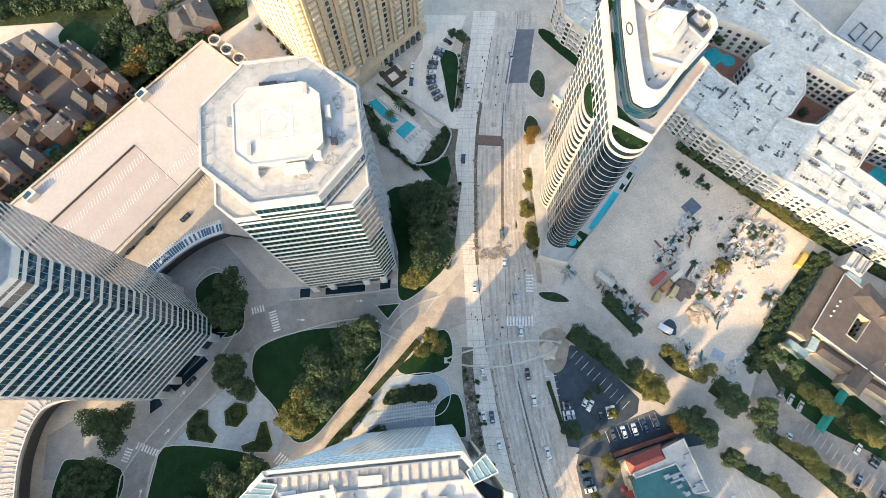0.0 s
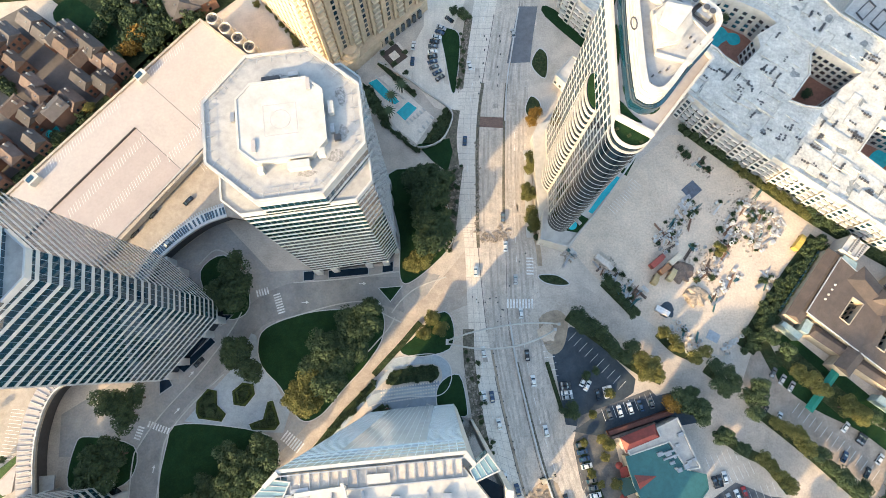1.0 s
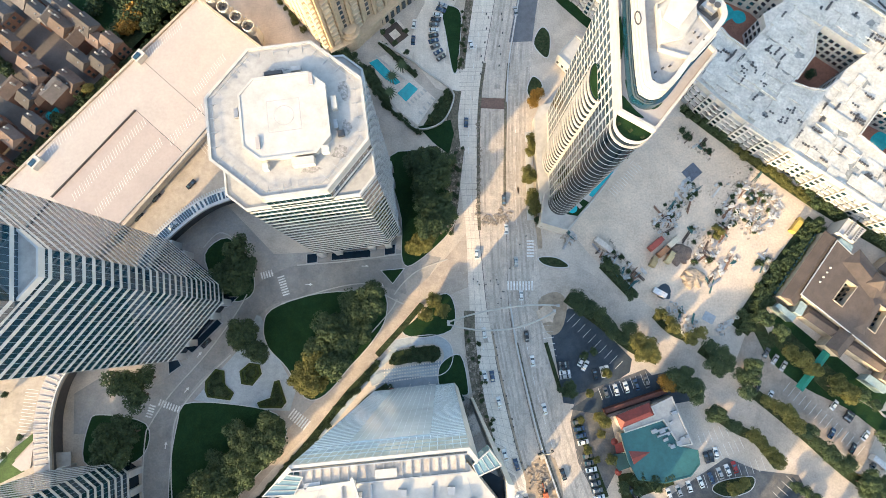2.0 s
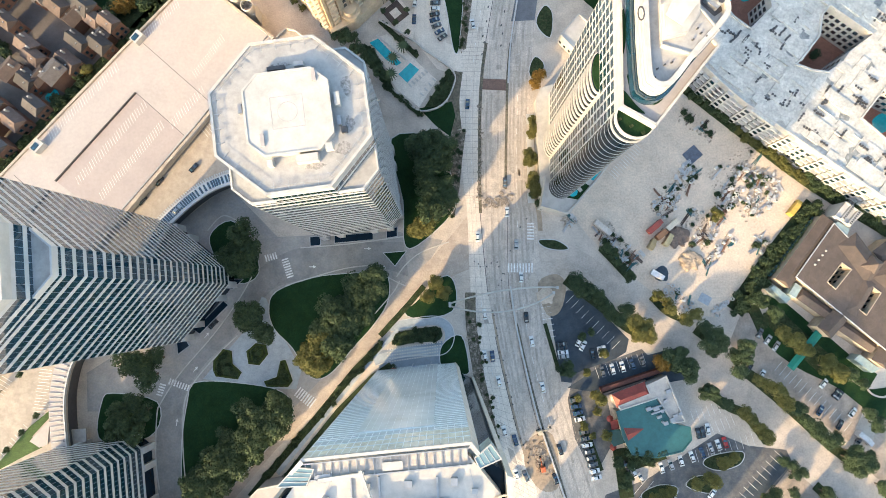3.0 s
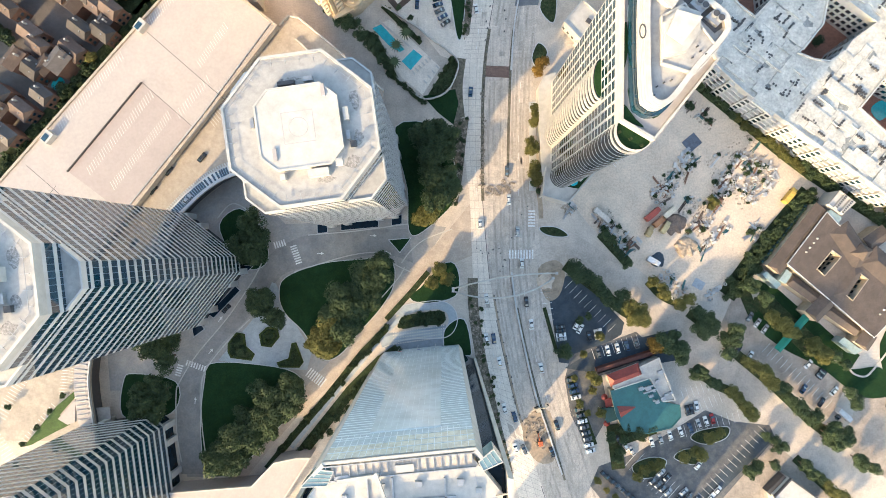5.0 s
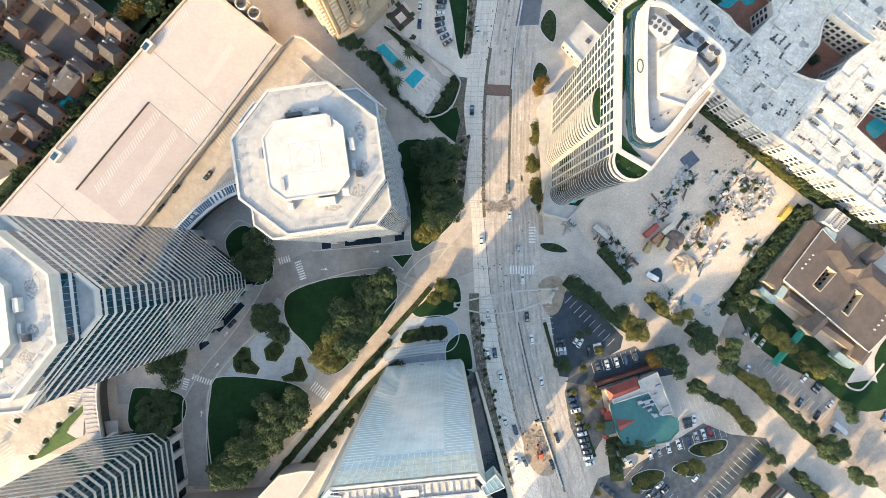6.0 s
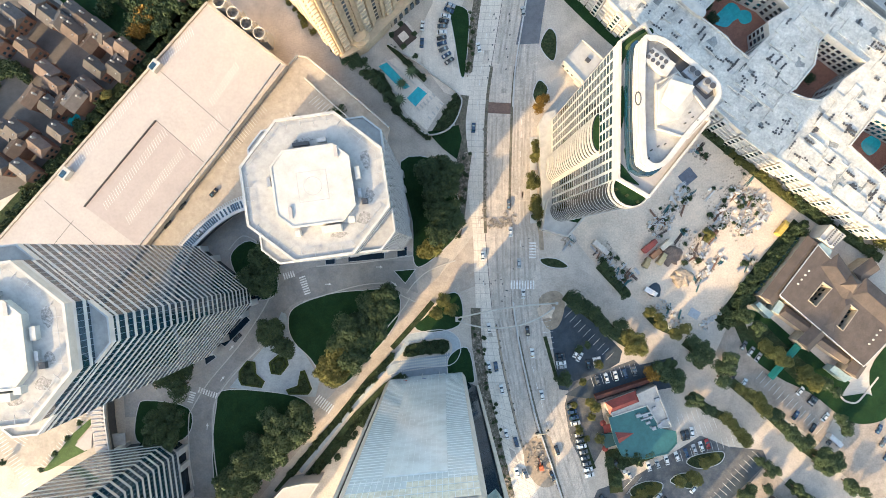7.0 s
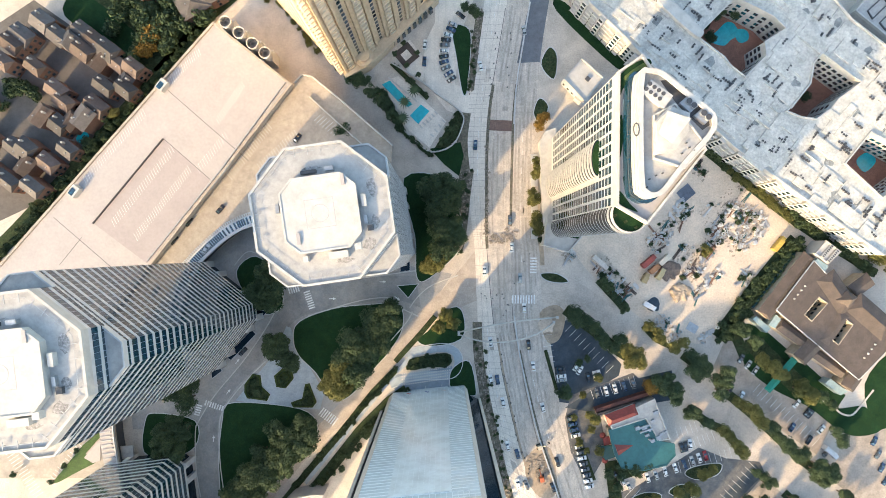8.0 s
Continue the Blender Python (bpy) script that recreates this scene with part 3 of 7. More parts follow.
    pts = ccw([(-74.3, 132.6), (-70.4, 136.5), (-66.0, 135.7), (-53.7, 125.6), (-29.2, 104.1), (-30.5, 93.2), (-53.9, 62.2)] + curve + [(-141.3, 47.5)])
    part("deck", prism(pts, 6.8, 8.0), DECKTAN, low, "tan concrete deck")
    # closed dark block painted as the shaded open storey below the deck
    part("storey", prism(offset(pts, 1.0), -0.3, 6.8), DARKSTEEL, low, "solid block darkened for the shade in an open storey")
    part("gallery_roof", strip(offset(curve, -2.4, False), 5.0, 7.6, 8.6), BAND, low, "pale curved gallery roof")
    part("gallery_rail", strip(offset(curve, 0.3, False), 0.4, 8.0, 9.3), BAND, low)
    # dark plates on top of the roof stand for its shaded openings
    slot_me = mesh_of("gallery_slot", box(0, 0, 0, .85, 3.2, .06), GLASS)
    mid = offset(curve, -2.6, False)
    for k in range(len(mid) - 1):
        c, q = Vector(mid[k]), Vector(mid[k + 1])
        for j in range(max(1, round((q - c).length / 1.35))):
            m = c.lerp(q, (j + .5) / max(1, round((q - c).length / 1.35)))
            piece("gallery_slot", slot_me, low, pose(m.x, m.y, 8.62, 0, 0, math.degrees(math.atan2(q.y - c.y, q.x - c.x))))
    arc = offset(curve, -5.0, False)
    for k in range(0, len(arc) - 1):
        c, q = Vector(arc[k]), Vector(arc[k + 1])
        for u in (0.25, 0.75):
            m = c.lerp(q, u)
            part("gallery_fin", box(m.x, m.y, 4.0, 0.5, 2.4, 8.4, math.degrees(math.atan2(q.y - c.y, q.x - c.x))), BAND, low)
    ramp = [(-66.0, 135.7), (-53.7, 125.6), (-29.2, 104.1)]
    part("ramp_wall", strip(ramp, 0.6, 7.5, 9.3), WHITE, low, "white ramp wall")
    part("ramp_wall", strip([(-67.1, 126.4), (-53.7, 114.0), (-33.1, 95.8)], 0.5, 7.5, 9.1), WHITE, low, "white ramp wall")
    part("deck_edge", strip([(-74.3, 132.6), (-70.4, 136.5), (-66.0, 135.7)], 0.6, 7.5, 9.2), WHITE, low)
    for p0, p1, n in (((-87.3, 115.3), (-105.5, 92.1), 22), ((-74.4, 111.4), (-91.2, 95.9), 16), ((-65.3, 115.3), (-56.3, 108.8), 7)):
        ob = bays(p0, p1, n, 4.6, 1.0, z=8.01)
        ob.parent = low
        ob.name = "bay_line"
        del ob["category"]
    tree(*(-52.4, 111.7), 4.4, "green", "beside a parking ramp")
    # round cooling fans
    for p in [(-103.8, 159.0), (-97.7, 154.2), (-91.7, 149.4), (-86.1, 145.1)]:
        f = thing("cooling_fan", "round white cooling tower fan stack with a dark mouth", "fan", "cooling fans", at=(p[0], p[1], 0))
        circ = [(2.7 * math.cos(k * math.pi / 12), 2.7 * math.sin(k * math.pi / 12)) for k in range(24)]
        part("cylinder", ring(bmesh.new(), circ, offset(circ, 0.35), 9.0, 13.0), WHITE, f)
        part("base", prism([(-2.6, -2.6), (2.6, -2.6), (2.6, 2.6), (-2.6, 2.6)], -0.3, 9.0), BAND, f)
        for k in range(5):
            part("blade", box(0, 0, 12.0, 4.4, 0.4, 0.1, k * 36), DARKSTEEL, f, "dark fan blade")
garage()

# ---- facades ----
def facade_windows(owner, p, q, z0, z1, storey, bay, w, h, out=0.06, name="window", mat=GLASS, cap=250, skip=None):
    """window panes set into the wall from p to q, storey by storey; those past the cap are one joined part"""
    p, q = Vector(p), Vector(q)
    d = (q - p)
    n = max(1, int(d.length / bay))
    ang = math.degrees(math.atan2(d.y, d.x))
    me = mesh_of(name, box(0, 0, 0, w, 0.3, h), mat)
    rest, made = bmesh.new(), 0
    nor = Vector((d.y, -d.x)).normalized() * (out - 0.15 + 0.02)
    for s in range(int((z1 - z0) / storey)):
        for k in range(n):
            u = (k + .5) / n
            z = z0 + s * storey + storey * .5
            if skip and skip(u, z):
                continue
            c = p.lerp(q, u) + nor
            if made < cap:
                piece(name, me, owner, pose(c.x, c.y, z, 0, 0, ang))
                made += 1
            else:
                box(c.x, c.y, z, w, 0.3, h, ang, rest)
    if rest.faces:
        part(name + "s", rest, mat, owner)["kind"] = "stuff"
    else:
        rest.free()

def residential_tower():
    t = thing("residential_tower", "tall tan residential tower with many balconies", "building")
    pts = ccw([(-51.9, 137.7), (-87.0, 176.7), (-52.3, 209.2), (-9.7, 174.4)])
    part("wall", prism(pts, -0.3, 105), TANWALL, t)
    S, W, E_ = (-51.9, 137.7), (-87.0, 176.7), (-9.7, 174.4)
    S2 = (-42.3, 144.6)
    facade_windows(t, W, S, 4, 104, 3.3, 4.2, 1.3, 1.6)
    facade_windows(t, S, E_, 8, 104, 3.3, 3.1, 1.5, 2.1)
    a, b = Vector(S), Vector(E_)
    d = (b - a).normalized()
    n = Vector((d.y, -d.x))
    ang = math.degrees(math.atan2(d.y, d.x))
    L = (b - a).length
    me = mesh_of("pilaster", box(0, 0, 0, 1.1, 1.4, 100), TANWALL)
    k = 1.5
    while k < L:
        c = a + d * k + n * 0.5
        piece("pilaster", me, t, pose(c.x, c.y, 50, 0, 0, ang))
        k += 6.2
    bal = mesh_of("balcony", box(0, 0, 0, 3.0, 1.8, 1.2), material("cream_balcony", (0.66, 0.56, 0.42), 0.8, 0.05, 0.8, 0.05, 5))
    for col in range(int(L / 6.2)):
        if col % 2 == 0:
            for s in range(30):
                c = a + d * (1.5 + 6.2 * col + 3.1) + n * 0.8
                piece("balcony", bal, t, pose(c.x, c.y, 8 + s * 3.3, 0, 0, ang))
    a2, b2 = Vector(W), Vector(S)
    d2 = (b2 - a2).normalized()
    n2 = Vector((d2.y, -d2.x))
    ang2 = math.degrees(math.atan2(d2.y, d2.x))
    for off in (1.2, 7.5):
        for s in range(30):
            c = b2 - d2 * off + n2 * 0.6
            piece("balcony", bal, t, pose(c.x, c.y, 8 + s * 3.3, 0, 0, ang2))
    for r0, z0, z1 in ((4.2, -0.3, 9), (4.5, 9, 9.8), (3.2, 9.8, 12)):
        tur = [(S2[0] + r0 * math.cos(k * math.pi / 12), S2[1] + r0 * math.sin(k * math.pi / 12)) for k in range(24)]
        part("turret", prism(tur, z0, z1), TANWALL, t)
    base = [(-51.9, 137.7), (-41.8, 143.0), (-9.7, 174.4)]
    part("podium", strip(base, 5, -0.3, 7), TANWALL, t, "tan arcaded podium")
    for k in range(14):
        c = a + d * (6 + k * 3.4) + n * 3.4
        part("arch_opening", box(c.x, c.y, 3, 1.8, 1.6, 4.6, ang), GLASS, t, "dark arcade opening")
    part("canopy", box(*(-25.2, 165.1), 6, 9, 9, 0.5, 45), DARKSTEEL, t, "dark slate entrance canopy")
residential_tower()

# ---- white tower with curved top ----
def white_tower():
    t = thing("white_tower", "white residential tower with a rounded top and green terraces", "building")
    W, SE, E_, N, NW = (43.5, 69.0), (52.3, 63.8), (69.3, 85.0), (51.0, 112.3), (44.0, 107.5)
    H = 101.0
    body = ccw([W, SE, E_, N, NW])
    part("wall", prism(body, -0.3, H - 1.2), WHITE, t)
    part("deck", prism(offset(body, 0.05), H - 1.2, H - 0.8), DECK, t, "pale roof terrace")
    part("parapet", ring(bmesh.new(), offset(body, -0.12), offset(body, 0.55), H - 2.0, H + 0.3), WHITE, t)
    bulge = lambda u, z: 0.40 < u < 0.72 and z < 84
    facade_windows(t, NW, W, 10, 98, 3.3, 3.1, 2.3, 2.25, skip=bulge, cap=300)
    facade_windows(t, N, NW, 8, 98, 3.3, 2.6, 1.4, 1.8, cap=60)
    facade_windows(t, SE, E_, 10, 98, 3.3, 3.4, 2.4, 2.0, cap=100)
    # bowed balconies on the long face
    a, b = Vector(NW), Vector(W)
    m, half = a.lerp(b, 0.56), 6.2
    def bow(cx, cy, ux, uy, w, dep, n=14):
        """half an oval standing out from a wall whose direction is u"""
        return [(cx + ux * w * math.cos(g) + uy * dep * math.sin(g), cy + uy * w * math.cos(g) - ux * dep * math.sin(g)) for g in [math.pi * k / n for k in range(n + 1)]]
    d = (b - a).normalized()
    slab = mesh_of("bow_slab", prism(ccw(bow(0, 0, d.x, d.y, half, 2.6)), 0, 1.15), WHITE)
    part("bow_glazing", prism(ccw(bow(m.x, m.y, d.x, d.y, half - 0.3, 2.2)), 8, 82), DARKGLASS, t, "dark bowed glazing")
    for s in range(23):
        piece("bow_slab", slab, t, pose(m.x, m.y, 8 + s * 3.3))
    part("bow_garden", prism(ccw(bow(m.x, m.y, d.x, d.y, half - .8, 2.0)), 81.8, 82.6), LAWN, t, "planted terrace")
    # dark bow at the southern end, with a green terrace on top
    a2, b2 = Vector(W), Vector(SE)
    m2, d2 = a2.lerp(b2, 0.5), (b2 - a2).normalized()
    slab2 = mesh_of("bow_slab", prism(ccw(bow(0, 0, d2.x, d2.y, 5.16, 4.88, 18)), 0, 0.22), WHITE)
    part("bow_glazing", prism(ccw(bow(m2.x, m2.y, d2.x, d2.y, 5.1, 4.8, 18)), 8, 98), DARKGLASS, t, "dark bowed glazing")
    for s in range(27):
        piece("bow_slab", slab2, t, pose(m2.x, m2.y, 9 + s * 3.3))
    part("bow_terrace", prism(ccw(bow(m2.x, m2.y, d2.x, d2.y, 4.9, 4.6, 18)), 98, 98.4), LAWN, t, "green terrace")
    rim = bow(m2.x, m2.y, d2.x, d2.y, 5.2, 4.95, 18)
    part("terrace_rail", strip(rim, 0.3, 97.6, 99.2), WHITE, t)
    part("terrace_ledge", strip(bow(m2.x, m2.y, d2.x, d2.y, 5.25, 5.0, 18), 0.5, 94.6, 95.2), WHITE, t)
    for u in (-.5, 0, .5):
        q = m2 + d2 * u * 7 + Vector((d2.y, -d2.x)) * 2.2
        part("terrace_shrub", box(q.x, q.y, 98.7, .9, .7, .6, 30), BED, t, "clipped terrace shrub")
    # rounded crown
    top = ccw(smooth([(47.2, 103.7), (49.6, 105.3), (53.4, 104.3), (59.5, 99.4), (66.1, 94.2), (67.6, 91.5), (66.7, 87.8), (59.5, 79.6), (53.8, 72.3), (50.7, 70.7), (48.3, 71.7), (47.1, 74.3), (46.7, 88.8)], 4))
    part("crown_glazing", prism(offset(top, -1.2), H - 0.9, H + 2.2), GLASS, t, "dark recessed glazing")
    part("crown_wall", ring(bmesh.new(), top, offset(top, 0.45), H + 2.6, H + 8.9), WHITE, t, "rounded white screen wall")
    part("crown_rim", ring(bmesh.new(), offset(top, -.2), offset(top, 1.15), H + 8.6, H + 9.0), WHITE, t, "broad white rim")
    part("crown_roof", prism(offset(top, 0.4), H + 2.6, H + 7.2), ROOFWHITE, t, "white upper roof")
    for k in range(3):
        part("crown_ledge", ring(bmesh.new(), offset(top, -0.25), offset(top, 0.1), H + 3.2 + k * 1.9, H + 3.5 + k * 1.9), WHITE, t)
    # plant room in steps, with a tilted white canopy over it
    rooms = ccw([(50.8, 92.9), (56.6, 96.0), (65.0, 84.7), (59.2, 78.4), (50.8, 81.1)])
    part("plant_room", prism(rooms, H + 7.0, H + 8.4), ROOFWHITE, t, "white plant room")
    part("plant_room_rim", ring(bmesh.new(), offset(rooms, -.08), offset(rooms, .3), H + 8.2, H + 8.8), WHITE, t)
    upper = ccw([(50.9, 90.6), (55.0, 94.6), (59.8, 93.0), (59.6, 88.5), (56.2, 83.6), (51.0, 82.2)])
    part("upper_room", prism(upper, H + 8.4, H + 10.4), WHITE, t, "white stepped upper plant room")
    part("upper_room_ledge", ring(bmesh.new(), offset(upper, -.35), offset(upper, .1), H + 9.3, H + 9.6), WHITE, t)
    bm = prism(ccw([(51.1, 87.5), (53.5, 93.2), (59.4, 91.1), (54.5, 84.7)]), H + 10.8, H + 11.1)
    for v in bm.verts:
        v.co.z += (v.co.x - 51) * .12
    part("peaked_canopy", bm, WHITE, t, "tilted white canopy")
    for px, py in ((52.4, 87.4), (53.8, 91.6), (54.6, 86.0), (57.6, 90.4)):
        part("canopy_post", box(px, py, H + 10.8, .25, .25, 1.0), STEEL, t)
    for pts in ([(57.9, 96.1), (59.7, 97.7), (62.9, 95.3), (60.8, 93.5)], [(61.8, 92.7), (64.2, 94.8), (66.9, 92.4), (64.7, 90.3)]):
        part("fan_box", prism(ccw(pts), H + 7.0, H + 8.5), STEEL, t, "grey louvred fan housing")
    # no pit is cut; a thin dark sheet paints its shade
    part("machine_pit", prism(ccw([(53.2, 102.6), (55.4, 102.9), (66.0, 93.6), (66.6, 90.4), (64.6, 89.0), (60.4, 93.2), (57.0, 97.0)]), H + 7.1, H + 7.25), DARKSTEEL, t, "flat dark sheet standing for the shaded machine pit")
    for px, py in ((51.8, 76.6), (50.0, 75.6), (49.3, 73.4), (53.6, 77.2), (60.4, 84.0), (61.6, 83.2), (59.6, 85.2), (58.4, 82.4)):
        part("roof_vent", box(px, py, H + 7.5 if py < 80 else H + 8.7, .5, .35, .6, 30), DARKSTEEL, t)
    bm = ring(bmesh.new(), [(45.95 + .9 * math.cos(g * .524), 88.9 + 1.9 * math.sin(g * .524)) for g in range(12)], [(45.95 + .6 * math.cos(g * .524), 88.9 + 1.5 * math.sin(g * .524)) for g in range(12)], H + 8.9, H + 9.05)
    part("roof_emblem", bm, DARKSTEEL, t, "oval dark metal emblem")
    x, y = (51.8, 98.5)
    unit = part("chiller", box(x, y, H + 7.9, 7.4, 4.2, 1.8, -36), WHITE, t, "white chiller with dark fans")
    for k in range(8):
        (fx, fy), = turned(x, y, [(-3 + 1.5 * (k % 4) - .3, 1.0 - 1.7 * (k // 4))], -36)
        bm = bmesh.new()
        bmesh.ops.create_cone(bm, cap_ends=True, segments=14, radius1=.6, radius2=.55, depth=.3, matrix=pose(fx, fy, H + 8.85))
        part("fan", bm, DARKSTEEL, unit)
    for p in [(60.2, 96.5), (61.5, 95.4), (64.2, 93.3), (65.5, 92.2)]:
        bm = bmesh.new()
        bmesh.ops.create_cone(bm, cap_ends=True, segments=18, radius1=.95, radius2=.9, depth=1.0, matrix=pose(p[0], p[1], H + 8.7))
        fan = part("roof_fan", bm, STEEL, t, "large steel roof fan")
        bm = bmesh.new()
        bmesh.ops.create_cone(bm, cap_ends=True, segments=18, radius1=.8, radius2=.8, depth=.1, matrix=pose(p[0], p[1], H + 9.2))
        part("fan_mouth", bm, DARKSTEEL, fan)
    # planted beds on the terrace
    for pts in ([(45.0, 107.0), (51.8, 111.3), (53.8, 109.9), (50.4, 107.7), (46.1, 103.6), (44.7, 100.8)], [(44.2, 92.3), (45.2, 95.1), (45.5, 87.8), (44.4, 82.8)], [(44.3, 73.5), (47.4, 69.6), (49.7, 67.2), (44.3, 69.7)], [(45.5, 77.6), (46.4, 73.0), (48.6, 70.6), (52.4, 69.6), (54.6, 71.4), (50.4, 70.2), (47.4, 72.2)]):
        part("planted_bed", prism(ccw(smooth(pts, 3)), H - 0.8, H - 0.5), LAWN, t, "green planted bed")
    # brighter green than the other beds, sunlight being mixed into the colour
    part("roof_lawn", prism(ccw(smooth([(46.0, 106.3), (51.6, 110.2), (52.6, 109.3), (48.6, 107.2), (46.6, 105.0)], 3)), H - .5, H - .42), material("sun_painted_roof_turf", (.10, .13, .035), .95, .2, 2, .15, 3, .4), t, "roof lawn with sunlight put into its brighter green")
    part("terrace_path", strip(smooth([(46.2, 82.6), (46.5, 88.0), (46.0, 93.0), (45.6, 98.0), (46.6, 101.6)], 4, False), .5, H - .8, H - .46), WHITE, t, "winding white terrace kerb")
    # low podium with a pool
    pod = ccw([(39.4, 58.3), (50.7, 54.9), (65.1, 71.4), (83.6, 97.1), (79.6, 100.8), (70.2, 96.3), (41.2, 70.9)])
    part("podium", prism(pod, -0.3, 9.5), WHITE, t, "white podium")
    part("podium_rim", ring(bmesh.new(), offset(pod, -0.1), offset(pod, 0.5), 9, 10.5), WHITE, t)
    part("pool", prism(ccw([(60.1, 70.1), (61.7, 69.2), (74.8, 84.9), (72.0, 86.4)]), 9.4, 9.62), POOL, t, "long turquoise pool")
    for pts in ([(50.5, 61.9), (55.1, 61.1), (60.1, 67.0), (55.2, 69.9)], [(74.5, 87.7), (77.2, 85.9), (81.9, 94.2), (79.6, 95.5)]):
        part("green_deck", prism(ccw(pts), 9.4, 9.6), LAWN, t, "green pool deck")
    for pts in ([(53.0, 65.0)], [(54.5, 66.5)], [(55.8, 65.5)], [(76.7, 90.6)], [(77.8, 91.6)]):
        part("lounger", box(pts[0][0], pts[0][1], 9.8, 1.4, 2.4, .4, 40), WHITE, t)
    bm = bmesh.new()
    bmesh.ops.create_cone(bm, cap_ends=True, segments=20, radius1=2.0, radius2=2.0, depth=.5, matrix=pose(*(52.9, 64.3), 9.8))
    part("hot_tub", bm, POOL, t, "round turquoise hot tub")
    part("base_storey", prism(ccw([(40.0, 67.2), (39.0, 85.4), (38.6, 106.1), (40.9, 110.8), (46.1, 112.6), (46.0, 64.5)]), -0.3, 6.5), WHITE, t, "white base storey")
white_tower()

# ---- glass tower ----
def glass_tower():
    t = thing("glass_tower", "glass office tower with a pale curtain wall and white roof", "building")
    H, BACK = 128.0, -66.0
    L, R = (-29.8, -11.0), (3.4, -7.8)
    core = ccw([L, R, (5.2, -10.2), (5.2, BACK), (-31.8, BACK), (-31.8, -13.6)])
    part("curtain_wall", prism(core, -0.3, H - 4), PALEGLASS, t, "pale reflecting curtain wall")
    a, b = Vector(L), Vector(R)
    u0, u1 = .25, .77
    # middle bay paler than the sides: its stronger reflection is in the colour
    for p, q, proud, mat, words in ((a.lerp(b, u0), a.lerp(b, u1), .35, PALEGLASS, "middle bay with its brighter reflection put into a paler colour"), (a, a.lerp(b, u0), .08, SIDEGLASS, "bluish striped side bay"), (a.lerp(b, u1), b, .08, SIDEGLASS, "bluish striped side bay")):
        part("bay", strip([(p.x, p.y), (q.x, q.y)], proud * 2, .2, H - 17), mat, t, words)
    for k in range(56):
        for p, q in ((a, a.lerp(b, u0)), (a.lerp(b, u1), b)):
            part("floor_line", strip([(p.x, p.y + .02), (q.x, q.y + .02)], 0.22, 3 + k * 2.0, 3.55 + k * 2.0), MULLION, t)
    for k in range(1, 11):
        c = a.lerp(b, u0 + (u1 - u0) * k / 11)
        part("mullion", box(c.x, c.y + .34, H / 2 - 8, .05, .1, H - 18, 5), MULLION, t)
    # top storeys: large panes behind a white grid, upper ones coloured as if lit
    # opaque panes whose cream colour holds the light coming through
    pane_me = mesh_of("pane", box(0, 0, 0, 1.38, .12, 3.5), material("cream_lit_pane", (.76, .76, .68), .12, .10, .4, .15, 3, 0.0, spec=.8))
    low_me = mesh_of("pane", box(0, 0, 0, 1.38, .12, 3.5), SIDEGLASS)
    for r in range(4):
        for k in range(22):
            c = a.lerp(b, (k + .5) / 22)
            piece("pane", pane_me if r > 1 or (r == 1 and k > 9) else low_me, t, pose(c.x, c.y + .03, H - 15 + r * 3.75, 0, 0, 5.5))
        part("floor_line", strip([(L[0], L[1] + .05), (R[0], R[1] + .05)], .3, H - 17 + r * 3.75, H - 16.75 + r * 3.75), MULLION, t)
    for k in range(23):
        c = a.lerp(b, k / 22)
        part("mullion", box(c.x, c.y + .06, H - 9.4, .12, .16, 15, 5.5), MULLION, t)
    # shoulders set back behind dark slots, with white edge fins
    for sx, x0, x1, y1, yb in ((1, 5.2, 10.4, -13.0, 1.2), (-1, -31.8, -35.2, -18.5, -5.5)):
        part("shoulder", prism(ccw([(x0, y1 + 1.0), (x1, y1 - 1.5), (x1 + yb, BACK), (x0, BACK)]), -0.3, H - 5), DARKGLASS, t, "dark glass shoulder")
        part("fin", prism(ccw([(x1 - sx * .3, y1 - .6), (x1 + sx * .9, y1 - .9), (x1 + sx * .9 + yb, BACK), (x1 + yb, BACK)]), -0.3, H + 1), WHITE, t, "white edge fin")
        pts = ccw([(3.9, -10.8), (7.1, -8.1), (9.2, -10.9), (4.9, -12.8)] if sx > 0 else [(-34.5, -16.2), (-31.0, -12.4), (-27.3, -12.8), (-28.7, -16.0)])
        part("corner_glass", prism(pts, H - 6, H - 0.8), BLUEGLASS, t, "teal glass corner box")
        part("corner_frame", ring(bmesh.new(), offset(pts, -.08), offset(pts, .14), H - 1, H - .6), WHITE, t)
        for k in range(3):
            c, q = Vector(pts[0]).lerp(Vector(pts[1]), .25 + .25 * k), Vector(pts[3]).lerp(Vector(pts[2]), .25 + .25 * k)
            part("glazing_bar", strip([tuple(c), tuple(q)], .12, H - .9, H - .7), WHITE, t)
    part("edge_fin", prism(ccw([(3.4, -7.6), (5.0, -9.6), (4.6, -10.4), (2.8, -8.4)]), -0.3, H), WHITE, t, "white edge fin")
    part("edge_fin", prism(ccw([(-29.8, -10.8), (-31.9, -13.2), (-31.5, -13.8), (-29.2, -11.6)]), -0.3, H), WHITE, t, "white edge fin")
    roofcream = material("cream_roof_membrane", (0.50, 0.475, 0.435), 0.75, 0.08, 0.7, 0.12, 4, tint=(0.43, 0.415, 0.39))
    roof = ccw([(-29, -13), (3.0, -10.5), (9.2, -18), (10.4, BACK), (-38, BACK), (-34, -20)])
    part("roof", prism(roof, H - 5, H - 1.3), roofcream, t, "cream-white roof")
